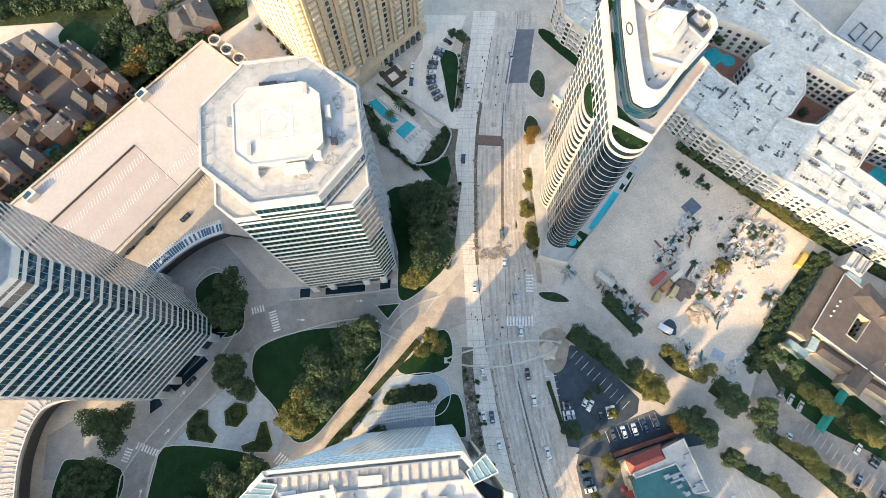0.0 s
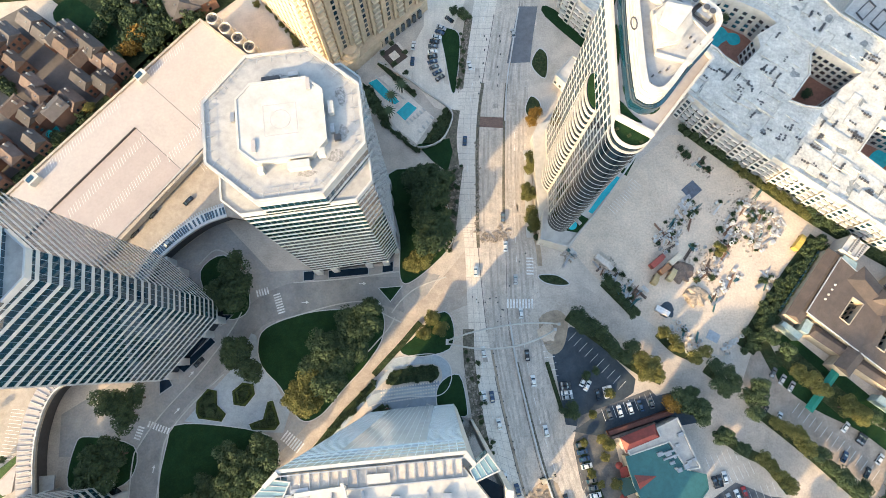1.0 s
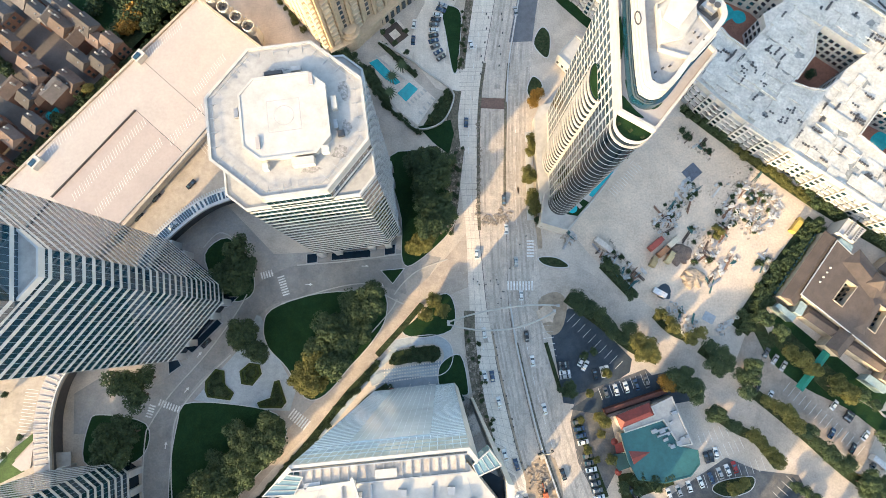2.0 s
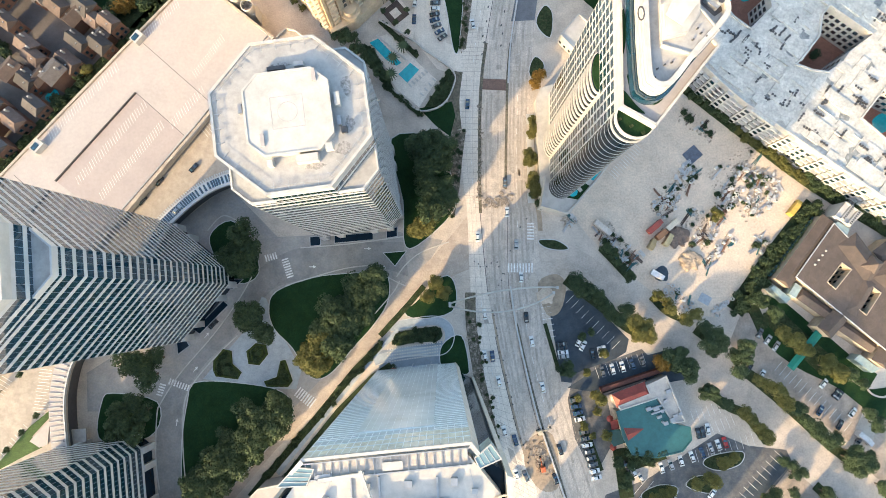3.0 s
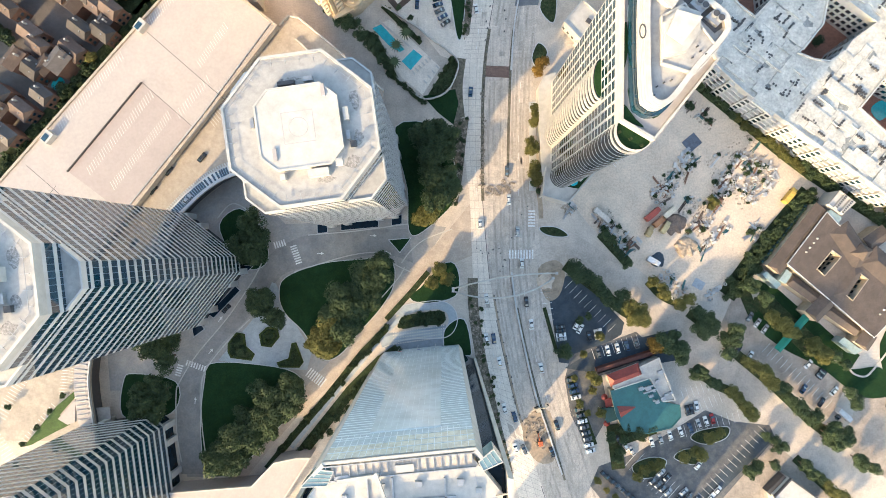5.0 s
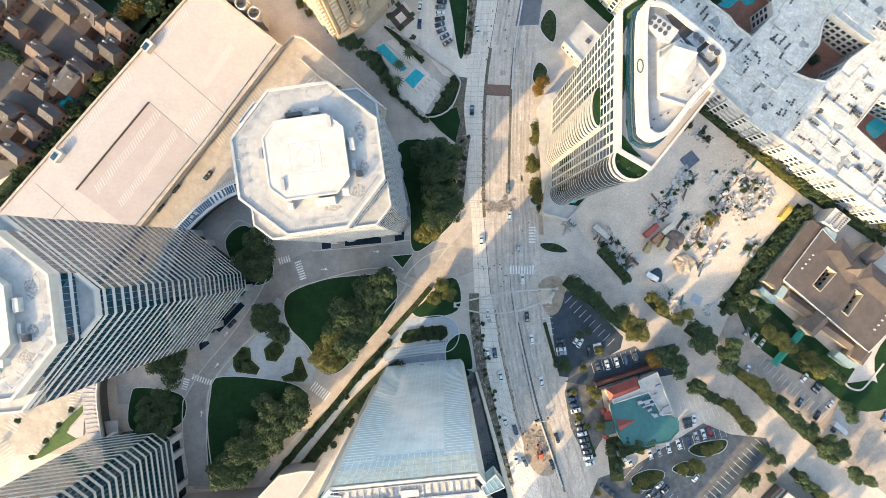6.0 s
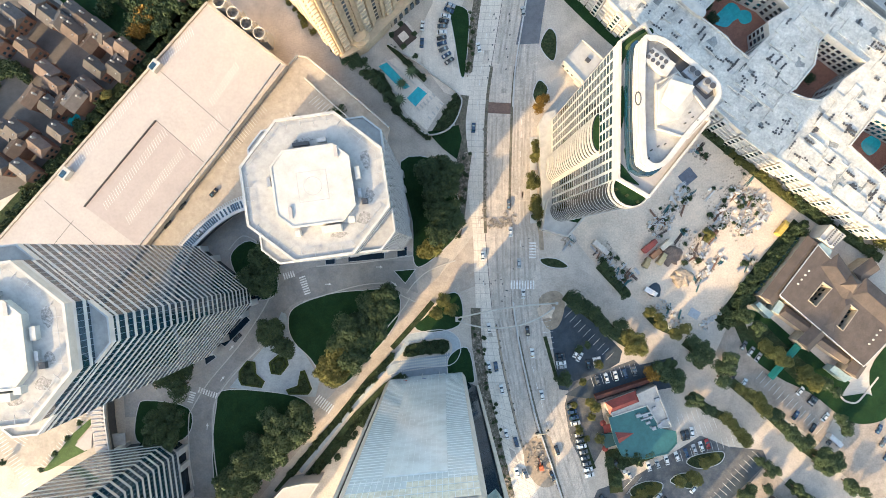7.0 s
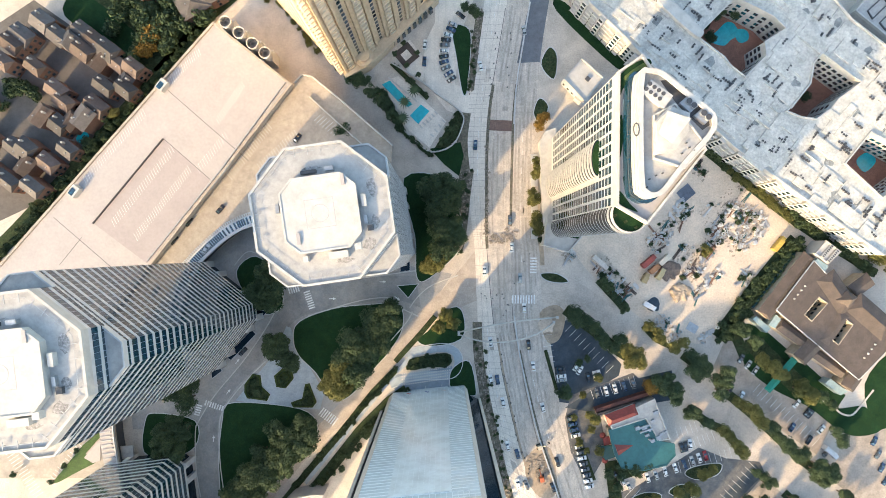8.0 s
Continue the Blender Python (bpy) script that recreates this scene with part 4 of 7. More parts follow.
    # roof frame along the front
    for off, z, w in ((0.0, H - .2, .6), (-0.9, H - .5, .25), (-4.2, H - .8, .25)):
        part("front_beam", strip([(L[0], L[1] + off), (R[0], R[1] + off)], w, z - .5, z), WHITE if off == 0 else STEEL, t)
    for k in range(20):
        c = a.lerp(b, (k + .5) / 20)
        part("gantry_rib", box(c.x, c.y - 2.4, H - .95, .14, 3.6, .2, 5), STEEL, t)
    part("gantry_panel", box(-12, -12.2, H - .8, 4.0, 1.6, .2, 5), WHITE, t)
    part("walkway", strip([(-28, -12.8), (2.6, -10.2)], 2.6, H - 1.4, H - 1.15), OLDROAD, t, "grey service walkway")
    well = ccw([(-21.5, -19.6), (-1.0, -18.2), (-1.0, -21.4), (-21.5, -22.8)])
    part("service_well", ring(bmesh.new(), well, offset(well, .3), H - 1.3, H - .9), STEEL, t, "grey service trough")
    part("well_floor", prism(offset(well, .3), H - 1.35, H - 1.22), STEEL, t)
    part("penthouse", prism(ccw([(-22, -23), (-.6, -21.5), (-.6, -58), (-22, -58)]), H - 1.3, H + 2.2), roofcream, t, "cream-white roof penthouse")
    for x, y, sx, sy, sz in ((-9, -15.6, 1.6, 1.2, .8), (0, -15.2, 1.4, 1.4, .8), (-17, -16.2, 1.4, 1.4, .7), (6, -22, 1, 3, .9), (4, -17, 1.2, 1, .7), (-25, -20, 1.2, 4, .9), (-6, -20, 1.6, 1.4, .9), (-15, -20.6, 2.2, 1.4, 1.0)):
        part("roof_plant", box(x, y, H - 1.3 + sz / 2, sx, sy, sz), STEEL, t)
    for x in (-14.5, -20, -3.2):
        part("roof_track", box(x, -17.8, H - 1.1, .4, 7, .4, 4), STEEL, t)
    for pts in ([(-28, -20), (-23, -30)], [(3, -13), (6, -24)], [(-30, -30), (9, -27)], [(-24, -14.5), (-26, -21)]):
        part("roof_seam", strip(pts, .15, H - 1.3, H - 1.27), STEEL, t)
    for k in range(9):
        part("frame_rib", box(9.0 + .02 * k, -18 - k * 2.2, H - .9, 2.6, .25, .5, 12), SAND, t, "tan roof frame")
        part("frame_rib", box(-33.4 - .2 * k, -22.5 - k * 2.2, H - .9, 2.4, .25, .5, -12), STEEL, t)
    crane = part("roof_crane", box(-22, -14.3, H - .8, 9, .7, .7, 8), WHITE, t, "white window-washing crane")
    part("crane_arm", box(-17, -16, H + .3, .6, 7, .6, 20), WHITE, crane)
    part("crane_base", box(-25.5, -14.6, H - 2, 3.0, 1.6, 2.4, 8), STEEL, crane)
    # low podium roof beside it
    p = thing("podium_building", "low pale building beside the glass tower", "building")
    pts = ccw([(-133.3, -79.0), (-120.9, -68.8), (-85.5, -66.0), (-76.0, -56.0), (-66.4, -54.1), (-60.4, -54.1), (-71.2, -70.8), (-78.4, -82.7)])
    part("wall", prism(pts, -0.3, 11.5), DECK, p)
    part("parapet", ring(bmesh.new(), offset(pts, -.1), offset(pts, .5), 11, 12.4), WHITE, p)
glass_tower()

# ---- apartment block ----
def apartments():
    t = thing("apartment_block", "large white mid-rise apartment block with courtyards", "building")
    H = 16.0
    front = [(53.2, 182.0), (55.2, 169.4), (80.7, 143.8), (115.7, 107.9), (123.2, 101.1), (153.2, 79.0), (188.8, 53.3)]
    outer = ccw(front + [(228.5, 58.7)] + [(241.3, 103.9), (197.4, 140.7), (174.8, 158.1), (156.0, 181.5), (133.6, 196.7), (105.6, 206.5), (78.1, 196.7)])
    holes = [ccw(h) for h in ([(106.5, 150.6), (114.0, 158.2), (121.8, 165.9), (125.2, 166.8), (133.2, 163.0), (140.6, 159.1), (145.7, 153.9), (136.3, 148.0), (137.0, 142.0), (133.7, 138.6), (127.7, 132.7), (121.0, 138.0), (118.6, 141.4)], [(158.4, 138.6), (161.9, 142.8), (178.9, 130.0), (168.6, 122.4), (165.6, 118.2), (159.2, 113.9), (152.6, 114.8), (146.4, 117.3), (149.0, 119.9), (156.7, 129.2)], [(172.1, 94.0), (183.4, 107.7), (208.5, 93.9), (188.4, 78.9)])]
    part("wall", prism(outer, -0.3, H - .3, None, [h[::-1] for h in holes]), WHITE, t, "white stucco walls")
    roofmat = material("patched_white_roof", (0.52, 0.505, 0.465), 0.8, 0.2, 0.9, 0.22, 5, tint=(0.40, 0.40, 0.375))
    part("roof", prism(offset(outer, .3), H - .3, H, None, [offset(h, -.3)[::-1] for h in holes]), roofmat, t, "patched white flat roof")
    part("parapet", ring(bmesh.new(), offset(outer, -.1), offset(outer, .5), H - .5, H + 1.0), WHITE, t)
    for h in holes:
        part("court_parapet", ring(bmesh.new(), offset(h, -.5), offset(h, .1), H - .5, H + .9), WHITE, t)
        for i in range(len(h)):
            facade_windows(t, h[(i + 1) % len(h)], h[i], 1, H - 1, 3.1, 3.0, 1.9, 1.7, cap=40)
    for i in range(len(front) - 1):
        facade_windows(t, front[i], front[i + 1], .5, H - .6, 3.1, 2.7, 1.6, 1.6, cap=120)
        # projecting bays between the windows
        a, b = Vector(front[i]), Vector(front[i + 1])
        d = (b - a).normalized()
        n = Vector((d.y, -d.x))
        k = 4.0
        while k < (b - a).length - 3:
            c = a + d * k + n * .7
            part("bay", box(c.x, c.y, H / 2 - .1, 3.2, 1.6, H + .6, math.degrees(math.atan2(d.y, d.x))), WHITE, t, "white projecting bay")
            for s in range(5):
                e = c + n * .82
                part("bay_window", box(e.x, e.y, 1.9 + s * 3.1, 1.9, .1, 1.6, math.degrees(math.atan2(d.y, d.x))), GLASS, t)
                for g in (-1, 1):
                    e = c + d * g * 3.4
                    part("balcony", box(e.x, e.y, .9 + s * 3.1, 3.0, 1.2, .9, math.degrees(math.atan2(d.y, d.x))), BAND, t)
            k += 10.4
    # raised roof panels, low walls and clusters of air conditioners
    rnd = random.Random(11)
    def inside(p, poly):
        hit = False
        for i in range(len(poly)):
            (x0, y0), (x1, y1) = poly[i - 1], poly[i]
            if (y0 > p[1]) != (y1 > p[1]) and p[0] < x0 + (p[1] - y0) / (y1 - y0) * (x1 - x0):
                hit = not hit
        return hit
    def free(p, margin):
        return inside(p, offset(outer, margin)) and not any(inside(p, offset(h, -margin)) for h in holes)
    ac = mesh_of("air_conditioner", box(0, 0, .4, .85, .85, .8), DARKSTEEL)
    made, rest = 0, bmesh.new()
    patch = material("grey_roof_patch", (0.24, 0.255, 0.255), 0.9, 0.3, 1, 0.3, 3)
    for _ in range(2400):
        x, y = rnd.uniform(55, 235), rnd.uniform(45, 200)
        if not free((x, y), 4.5):
            continue
        g = rnd.choice((-38, 52))
        kind = rnd.random()
        if kind < .30:
            for k in range(rnd.randint(2, 4)):
                (px, py), = turned(x, y, [(k * 1.25, rnd.uniform(-.2, .2))], g)
                if free((px, py), 1.5):
                    made += 1
                    if made < 300:
                        piece("air_conditioner", ac, t, pose(px, py, H, 0, 0, rnd.uniform(0, 90)))
                    else:
                        box(px, py, H + .4, .85, .85, .8, rnd.uniform(0, 90), rest)
        elif kind < .62:
            part("roof_panel", box(x, y, H + .2, rnd.uniform(4, 11), rnd.uniform(3, 8), rnd.uniform(.1, .5) + .4 * (rnd.random() < .2), g), roofmat, t)
        elif kind < .8:
            part("roof_wall", box(x, y, H + .55, rnd.uniform(4, 9), .3, rnd.uniform(.5, .8), g), roofmat, t)
        elif kind < .9:
            pts = [(x + rnd.uniform(1, 3.5) * math.cos(q * .785), y + rnd.uniform(1, 3) * math.sin(q * .785)) for q in range(8)]
            part("roof_patch", prism(pts, H - .02, H + rnd.uniform(.015, .06)), patch, t)
    part("air_conditioners", rest, DARKSTEEL, t)["kind"] = "stuff"
    # stepped parapet blocks along the front
    for i in range(len(front) - 1):
        a, b = Vector(front[i]), Vector(front[i + 1])
        d = (b - a).normalized()
        n = Vector((d.y, -d.x))
        for k in range(int((b - a).length / 9)):
            c = a + d * (k * 9 + 5) - n * rnd.uniform(2, 5)
            part("roof_step", box(c.x, c.y, H + .3, rnd.uniform(4, 7), rnd.uniform(3, 6), rnd.uniform(.7, 1.2), math.degrees(math.atan2(d.y, d.x))), roofmat, t)
    for p, sx, sy in zip([(92.7, 129.0), (130.2, 118.9), (146.5, 136.3), (157.7, 148.8), (172.7, 143.7), (132.6, 96.4), (162.6, 101.3), (152.6, 91.4), (172.5, 71.4), (85.3, 151.4), (105.2, 133.9), (117.7, 116.4)], (11, 12, 9, 13, 9, 11, 12, 13, 11, 9, 8, 12), (6, 5, 8, 6, 8, 7, 5, 6, 7, 5, 6, 5)):
        part("roof_step", box(p[0], p[1], H + .3, sx, sy, rnd.uniform(.8, 1.3), -38), roofmat, t, "raised white roof section")
    part("barrel_roof", prism(smooth([(89.5, 168.1), (93.3, 166.8), (107.0, 154.3), (108.3, 150.5), (104.5, 150.5), (89.5, 164.3)], 3), H, H + 2.2), WHITE, t, "white rounded roof")
    for h, words in zip(holes, ("red paved court with a pool", "red paved court", "court with a pool")):
        sheet("courtyard", h, 0.05, PAVER, words, "courtyard")
    pl = tagged(part("pool", prism(ccw(smooth([(120.1, 155.0), (124.6, 160.4), (128.4, 163.6), (132.0, 162.3), (133.8, 157.7), (130.0, 155.0), (126.5, 152.3)], 4)), -.3, .14), POOL), "turquoise courtyard pool", "pool", "", "structure")
    tagged(part("pool", prism(ccw(smooth([(132.9, 159.6), (135.8, 160.2), (138.3, 158.6), (138.3, 155.0), (134.7, 153.7), (132.5, 155.9)], 4)), -.3, .16), POOL), "pale round courtyard pool", "pool", "", "structure")
    tagged(part("pool", prism(ccw(smooth([(189.3, 97.8), (194.7, 101.8), (198.7, 97.7), (193.3, 92.4)], 4)), -.3, .16), POOL), "turquoise courtyard pool", "pool", "", "structure")
    grove([(115.8, 160.9), (120.3, 164.8), (123.7, 167.4), (130.3, 166.1), (118.4, 154.3), (198.9, 102.5), (202.9, 98.6), (163.3, 127.7)], 2.8, where="in an apartment courtyard", jitter=.5)
apartments()
wh = thing("warehouse", "large white flat-roofed warehouse", "building")
pts = ccw([(182.5, 165.1), (197.0, 181.4), (223.7, 204.3), (272.8, 184.6), (257.9, 133.0), (209.5, 143.1)])
part("wall", prism(pts, -.3, 8), ROOFWHITE, wh)
part("rim", ring(bmesh.new(), offset(pts, -.1), offset(pts, .5), 7.6, 9), WHITE, wh)
for pp in ([(188.3, 165.1), (195.5, 171.9), (198.1, 168.2), (190.6, 161.1)], [(193.7, 159.6), (201.4, 167.3), (204.2, 163.3), (196.8, 155.9)]):
    part("roof_frame", ring(bmesh.new(), ccw(pp), offset(ccw(pp), .4), 8, 8.6), DARKSTEEL, wh)

# ---- roads, drives and markings ----
# unseen slabs, added south to cast shade on the boulevard and eastern lots
def office_slab(pts, h):
    t = thing("office_slab", "unseen banded office slab added south of the glass tower for shade", "building", "office slabs")
    part("glazing", prism(offset(pts, .2), -.3, h - .5), GLASS, t)
    me = mesh_of("floor_band", ring(bmesh.new(), pts, offset(pts, .6), 0, 1.7), BAND)
    for k in range(int(h / 4)):
        piece("floor_band", me, t, pose(0, 0, 3 + k * 4))
    part("roof", prism(pts, h - .5, h), ROOFWHITE, t)
office_slab([(-14, -145), (3, -145), (3, -125), (-14, -125)], 74)
office_slab([(24, -150), (46, -150), (46, -131), (24, -131)], 80)
sheet("east_road", ribbon([(38.1, 48.8), (54.1, 42.8), (67.4, 34.0), (80.8, 21.4), (96.8, 8.0), (120.8, -0.1), (139.5, -18.9), (168.9, -45.8), (206.3, -77.5)], [(38.0, 31.4), (51.4, 28.7), (67.4, 17.1), (80.7, 3.2), (96.7, -8.1), (118.1, -24.2), (134.1, -37.6), (158.1, -59.1), (182.2, -80.1)]), 0.035, material("side_road_concrete", (0.50, 0.44, 0.38), 0.87, 0.16, 1.4, 0.16, 9, tint=(0.41, 0.36, 0.315)), "pale concrete side road", "road")
DRIVE = material("drive_concrete", (0.235, 0.235, 0.235), 0.85, 0.14, 1.2, 0.2, 8, tint=(0.29, 0.275, 0.26))
sheet("office_court", [(-118.5, -66.9), (-123.2, -28.2), (-153.0, -28.1), (-154.3, -12.0), (-98.2, 23.8), (-126.1, 45.3), (-96.7, 69.2), (-74.1, 46.4), (-23.4, 48.9), (-2.0, 44.9), (-11.4, 30.2), (-28.8, 6.2), (-77.0, -39.0), (-98.5, -67.0)], 0.015, material("court_concrete", (0.30, 0.295, 0.29), 0.85, 0.12, 1.2, 0.18, 8, tint=(0.36, 0.335, 0.31)), "grey concrete paving of the office court", "paving")
sheet("office_drive", ribbon([(-121.2, -65.6), (-123.2, -46.9), (-123.7, -28.2), (-114.3, -12.2), (-100.9, 3.8), (-90.2, 19.8), (-80.8, 33.1), (-66.1, 41.1), (-44.8, 43.7), (-19.4, 44.1)], [(-109.7, -65.6), (-112.3, -44.2), (-112.5, -24.2), (-105.0, -9.5), (-91.6, 3.8), (-79.5, 19.7), (-71.5, 25.6), (-55.5, 29.0), (-31.4, 32.9), (-16.8, 28.9)]), 0.03, DRIVE, "grey concrete office drive", "road")
sheet("diagonal_drive", ribbon([(-98.5, -67.0), (-77.0, -39.0), (-55.6, -16.4), (-31.5, 10.2), (-18.1, 26.2), (-4.7, 39.5), (10.0, 56.9)], [(-91.8, -67.0), (-71.7, -43.0), (-49.0, -20.4), (-26.2, 4.9), (-11.5, 19.5), (1.9, 28.8), (11.3, 32.8)]), 0.045, material("tan_drive", (0.43, 0.37, 0.315), 0.88, 0.15, 1.4, 0.18, 8, tint=(0.36, 0.31, 0.27)), "pale concrete diagonal drive", "road")
sheet("motor_court", [(-9.6, 182.4), (-9.7, 163.7), (-13.7, 155.7), (-15.6, 145.1), (-13.8, 134.4), (-4.5, 122.3), (6.2, 118.3), (7.6, 131.6), (-0.4, 134.3), (2.3, 158.4), (11.7, 182.4)], 0.03, ROADWAY, "pale paved motor court", "road")
sheet("garden_plaza", [(-104.5, -14.6), (-96.4, -5.0), (-87.8, 5.1), (-83.8, 12.6), (-80.3, 20.4), (-78.5, 19.7), (-71.0, 3.7), (-62.5, -11.0), (-64.6, -19.0), (-76.0, -18.6), (-87.9, -16.9)], 0.05, material("blue_grey_paving", (0.36, 0.41, 0.45), 0.8, 0.08, 2, 0.12, 5), "pale blue-grey garden paving", "paving")
LOOP = [(-24.8, 7.3), (-13.9, 9.2), (-4.9, 9.9), (0.0, 7.0), (0.7, 1.7), (-2.9, -2.6), (-13.8, -3.0), (-22.3, -4.0), (-31.5, -7.3)]
sheet("loop_drive", [p for p in offset(smooth(LOOP, 5, False), 1.9, False)] + [p for p in offset(smooth(LOOP, 5, False), -1.9, False)][::-1], 0.05, bpy.data.materials["blue_grey_paving"], "pale looping drop-off drive", "road")
tagged(part("kerb", strip(offset(smooth(LOOP, 5, False), 2.0, False), .35, -.2, .22), BAND), "pale kerb of the drop-off loop", "kerb", "", "structure")
sheet("plaza", [(-31.5, -3.1), (-2.2, 1.3), (-1.7, -9.9), (-28.9, -11.1)], 0.04, material("slate_plaza", (0.22, 0.26, 0.31), 0.6, 0.1, 2, 0.1, 5), "blue-grey paved forecourt", "paving")
sheet("house_court", [(-247.1, 143.0), (-199.0, 174.8), (-145.8, 137.4), (-180.7, 86.8), (-231.4, 62.9)], 0.02, material("brown_paving", (0.115, 0.105, 0.098), 0.9, 0.12, 1.5, 0.2, 9), "brown-grey paved lane between townhouses", "paving")

# broken median edges, dirt and weeds along the works
RUBBLE = material("weedy_rubble", (0.17, 0.145, 0.115), 0.95, 0.4, 1.6, 0.35, 3, 0.8, tint=(0.08, 0.085, 0.055))
for pts, w, m in (([(17.7, 134.3), (15.8, 120.9), (14.7, 104.9), (14.4, 86.2), (14.3, 67.5), (14.6, 56.8)], 1.4, RUBBLE), ([(28.7, 134.3), (27.3, 120.9), (26.7, 104.9), (26.1, 86.2), (25.8, 67.5)], 1.2, RUBBLE), ([(29.9, 8.7), (33.9, -10.0), (40.0, -34.1), (47.1, -55.5), (51.1, -68.9)], 1.0, RUBBLE), ([(31.7, 153.0), (28.7, 134.3)], .8, DIRT),
                  ([(5.1, 94.3), (3.4, 80.9), (2.0, 67.6), (0.1, 56.9)], 6.5, RUBBLE), ([(9.9, 22.1), (10.2, 8.8), (12.8, -9.9), (16.7, -28.7), (21.7, -50.0), (25.7, -66.1)], 4.6, RUBBLE), ([(11.7, 169.0), (9.0, 150.3), (6.8, 131.7)], 3.6, RUBBLE), ([(4.6, 121.0), (3.0, 107.6), (4.0, 94.3)], 5.0, RUBBLE),
                  ([(40.7, 48.8), (40.2, 56.8), (38.1, 67.5), (37.1, 80.8)], 2.0, DIRT), ([(19.3, 14.1), (23.2, -7.3), (29.3, -34.0), (35.1, -55.4)], .9, DIRT)):
    tagged(part("dirt_strip", strip(smooth(pts, 4, False), w, -.2, .10 + .004 * w), m), "strip of weedy dirt along the road works", "ground", "", "structure")
rub_rnd = random.Random(77)
bm = bmesh.new()
for pts, w, n in (([(5.1, 94.3), (3.4, 80.9), (2.0, 67.6), (0.1, 56.9)], 6, 160), ([(10.2, 8.8), (12.8, -9.9), (16.7, -28.7), (21.7, -50.0), (25.7, -66.1)], 4, 220), ([(11.7, 169.0), (9.0, 150.3), (6.8, 131.7)], 3, 100), ([(16.2, 62.2), (22.1, 60.8), (26.1, 64.8)], 6, 110), ([(36.5, -42.1), (41.8, -52.8)], 7, 120), ([(14.7, 104.9), (14.3, 67.5)], 2, 70)):
    q = smooth(pts, 10, False)
    for _ in range(n):
        x, y = rub_rnd.choice(q)
        k = rub_rnd.uniform(.2, .9)
        box(x + rub_rnd.uniform(-w / 2, w / 2), y + rub_rnd.uniform(-2, 2), .1 + k * .2, k * rub_rnd.uniform(.7, 2.2), k, k * .5, rub_rnd.uniform(0, 180), bm)
tagged(part("works_rubble", bm, material("works_rubble", (.34, .29, .24), .95, .3, 1.5, .3, 1, .5, tint=(.14, .12, .10))), "broken concrete and boards along the road works", "rubble", "", "stuff")
for p, c, g in (((39.9, -51.5), (.45, .12, .05), 100), ((39.2, -36.7), (.5, .45, .35), 20)):
    ex = thing("excavator", "small tracked excavator standing in the median works", "excavator", at=(p[0], p[1], .05))
    ex.rotation_euler = (0, 0, radians(g))
    m = material("excavator_paint", c, .5, .1, 1, .2, 1)
    for y in (-1, 1):
        part("track", box(0, y, .4, 3.2, .5, .8), TYRE_DARK, ex)
    part("cab", box(-.3, 0, 1.7, 2.0, 1.9, 1.8), m, ex)
    part("boom", tube([(.6, .3, 1.6), (2.6, .3, 3.2), (4.4, .3, 1.4)], .2, 6), m, ex)
    part("bucket", box(4.5, .3, .9, .8, .9, .8), TYRE_DARK, ex)
sheet("works_patch", smooth([(39.3, 26.0), (47.4, 30.0), (51.4, 24.7), (48.7, 14.0), (42.8, 12.7)], 4), 0.1, DIRT, "patch of bare dug-up soil at the corner", "ground")
sheet("works_patch", smooth([(35.1, -39.4), (44.5, -38.1), (47.1, -58.2), (39.1, -60.8), (32.4, -50.1)], 4), 0.09, DIRT, "patch of bare dug-up soil in the median", "ground")
sheet("works_patch", [(15.8, 117.7), (26.8, 117.2), (26.5, 112.1), (15.3, 112.7)], 0.09, material("rust_plates", (0.17, 0.11, 0.09), 0.8, 0.2, 2, 0.2, 3), "dark patched trench across the median", "ground")
sheet("asphalt_patch", [(35.2, 174.3), (44.3, 174.3), (41.6, 158.3), (39.7, 144.9), (29.0, 144.4), (31.7, 158.3)], 0.07, material("blue_asphalt", (0.15, 0.16, 0.18), 0.85, 0.1, 1.5, 0.15, 7), "dark asphalt stretch of carriageway", "road")

def dashes(pts, n, length=3.0, width=.2, z=.08):
    pts = smooth(pts, 6, False)
    for k in range(n):
        i = int(k / n * (len(pts) - 1))
        a, b = Vector(pts[i]), Vector(pts[i + 1])
        d = (b - a).normalized()
        line_mark([tuple(a), tuple(a + d * length)], width, z)
dashes([(19.7, 174.3), (15.9, 153.0), (12.9, 134.3), (11.0, 115.6), (10.1, 94.3), (11.4, 67.5), (13.4, 35.5), (16.0, 3.4), (20.5, -18.0), (27.1, -44.7)], 22)
dashes([(31.6, 110.2), (30.7, 86.2), (30.6, 62.1), (31.3, 35.4), (33.9, 8.7), (37.9, -12.7), (44.5, -36.8)], 18)
line_mark(smooth([(28.4, 131.6), (27.3, 107.6), (26.1, 86.2), (26.1, 67.5)], 4, False), .5, .09, BAND, "barrier_line")
wall = tagged(part("concrete_barrier", strip(smooth([(27.3, 24.8), (29.4, 8.7), (33.9, -12.7), (38.4, -31.4), (44.5, -50.1), (49.8, -66.2)], 4, False), .6, -.1, .95), BAND), "low concrete traffic barrier along the median", "barrier")
wall = tagged(part("concrete_barrier", strip(smooth([(35.2, 173.0), (31.7, 153.0), (28.7, 134.3), (27.3, 115.6)], 4, False), .6, -.1, .95), BAND), "low concrete traffic barrier along the median", "barrier")

def crosswalk(a, b, n, length):
    a, b = Vector(a), Vector(b)
    d = (b - a).normalized()
    q = Vector((-d.y, d.x)) * length / 2
    w = thing("crosswalk", "worn white zebra crossing on grey paving", "crosswalk", kind="structure")
    for k in range(n):
        c = a.lerp(b, (k + .5) / n)
        part("stripe", strip([tuple(c - q), tuple(c + q)], (b - a).length / n * .55, .08, .1), PAINT, w)
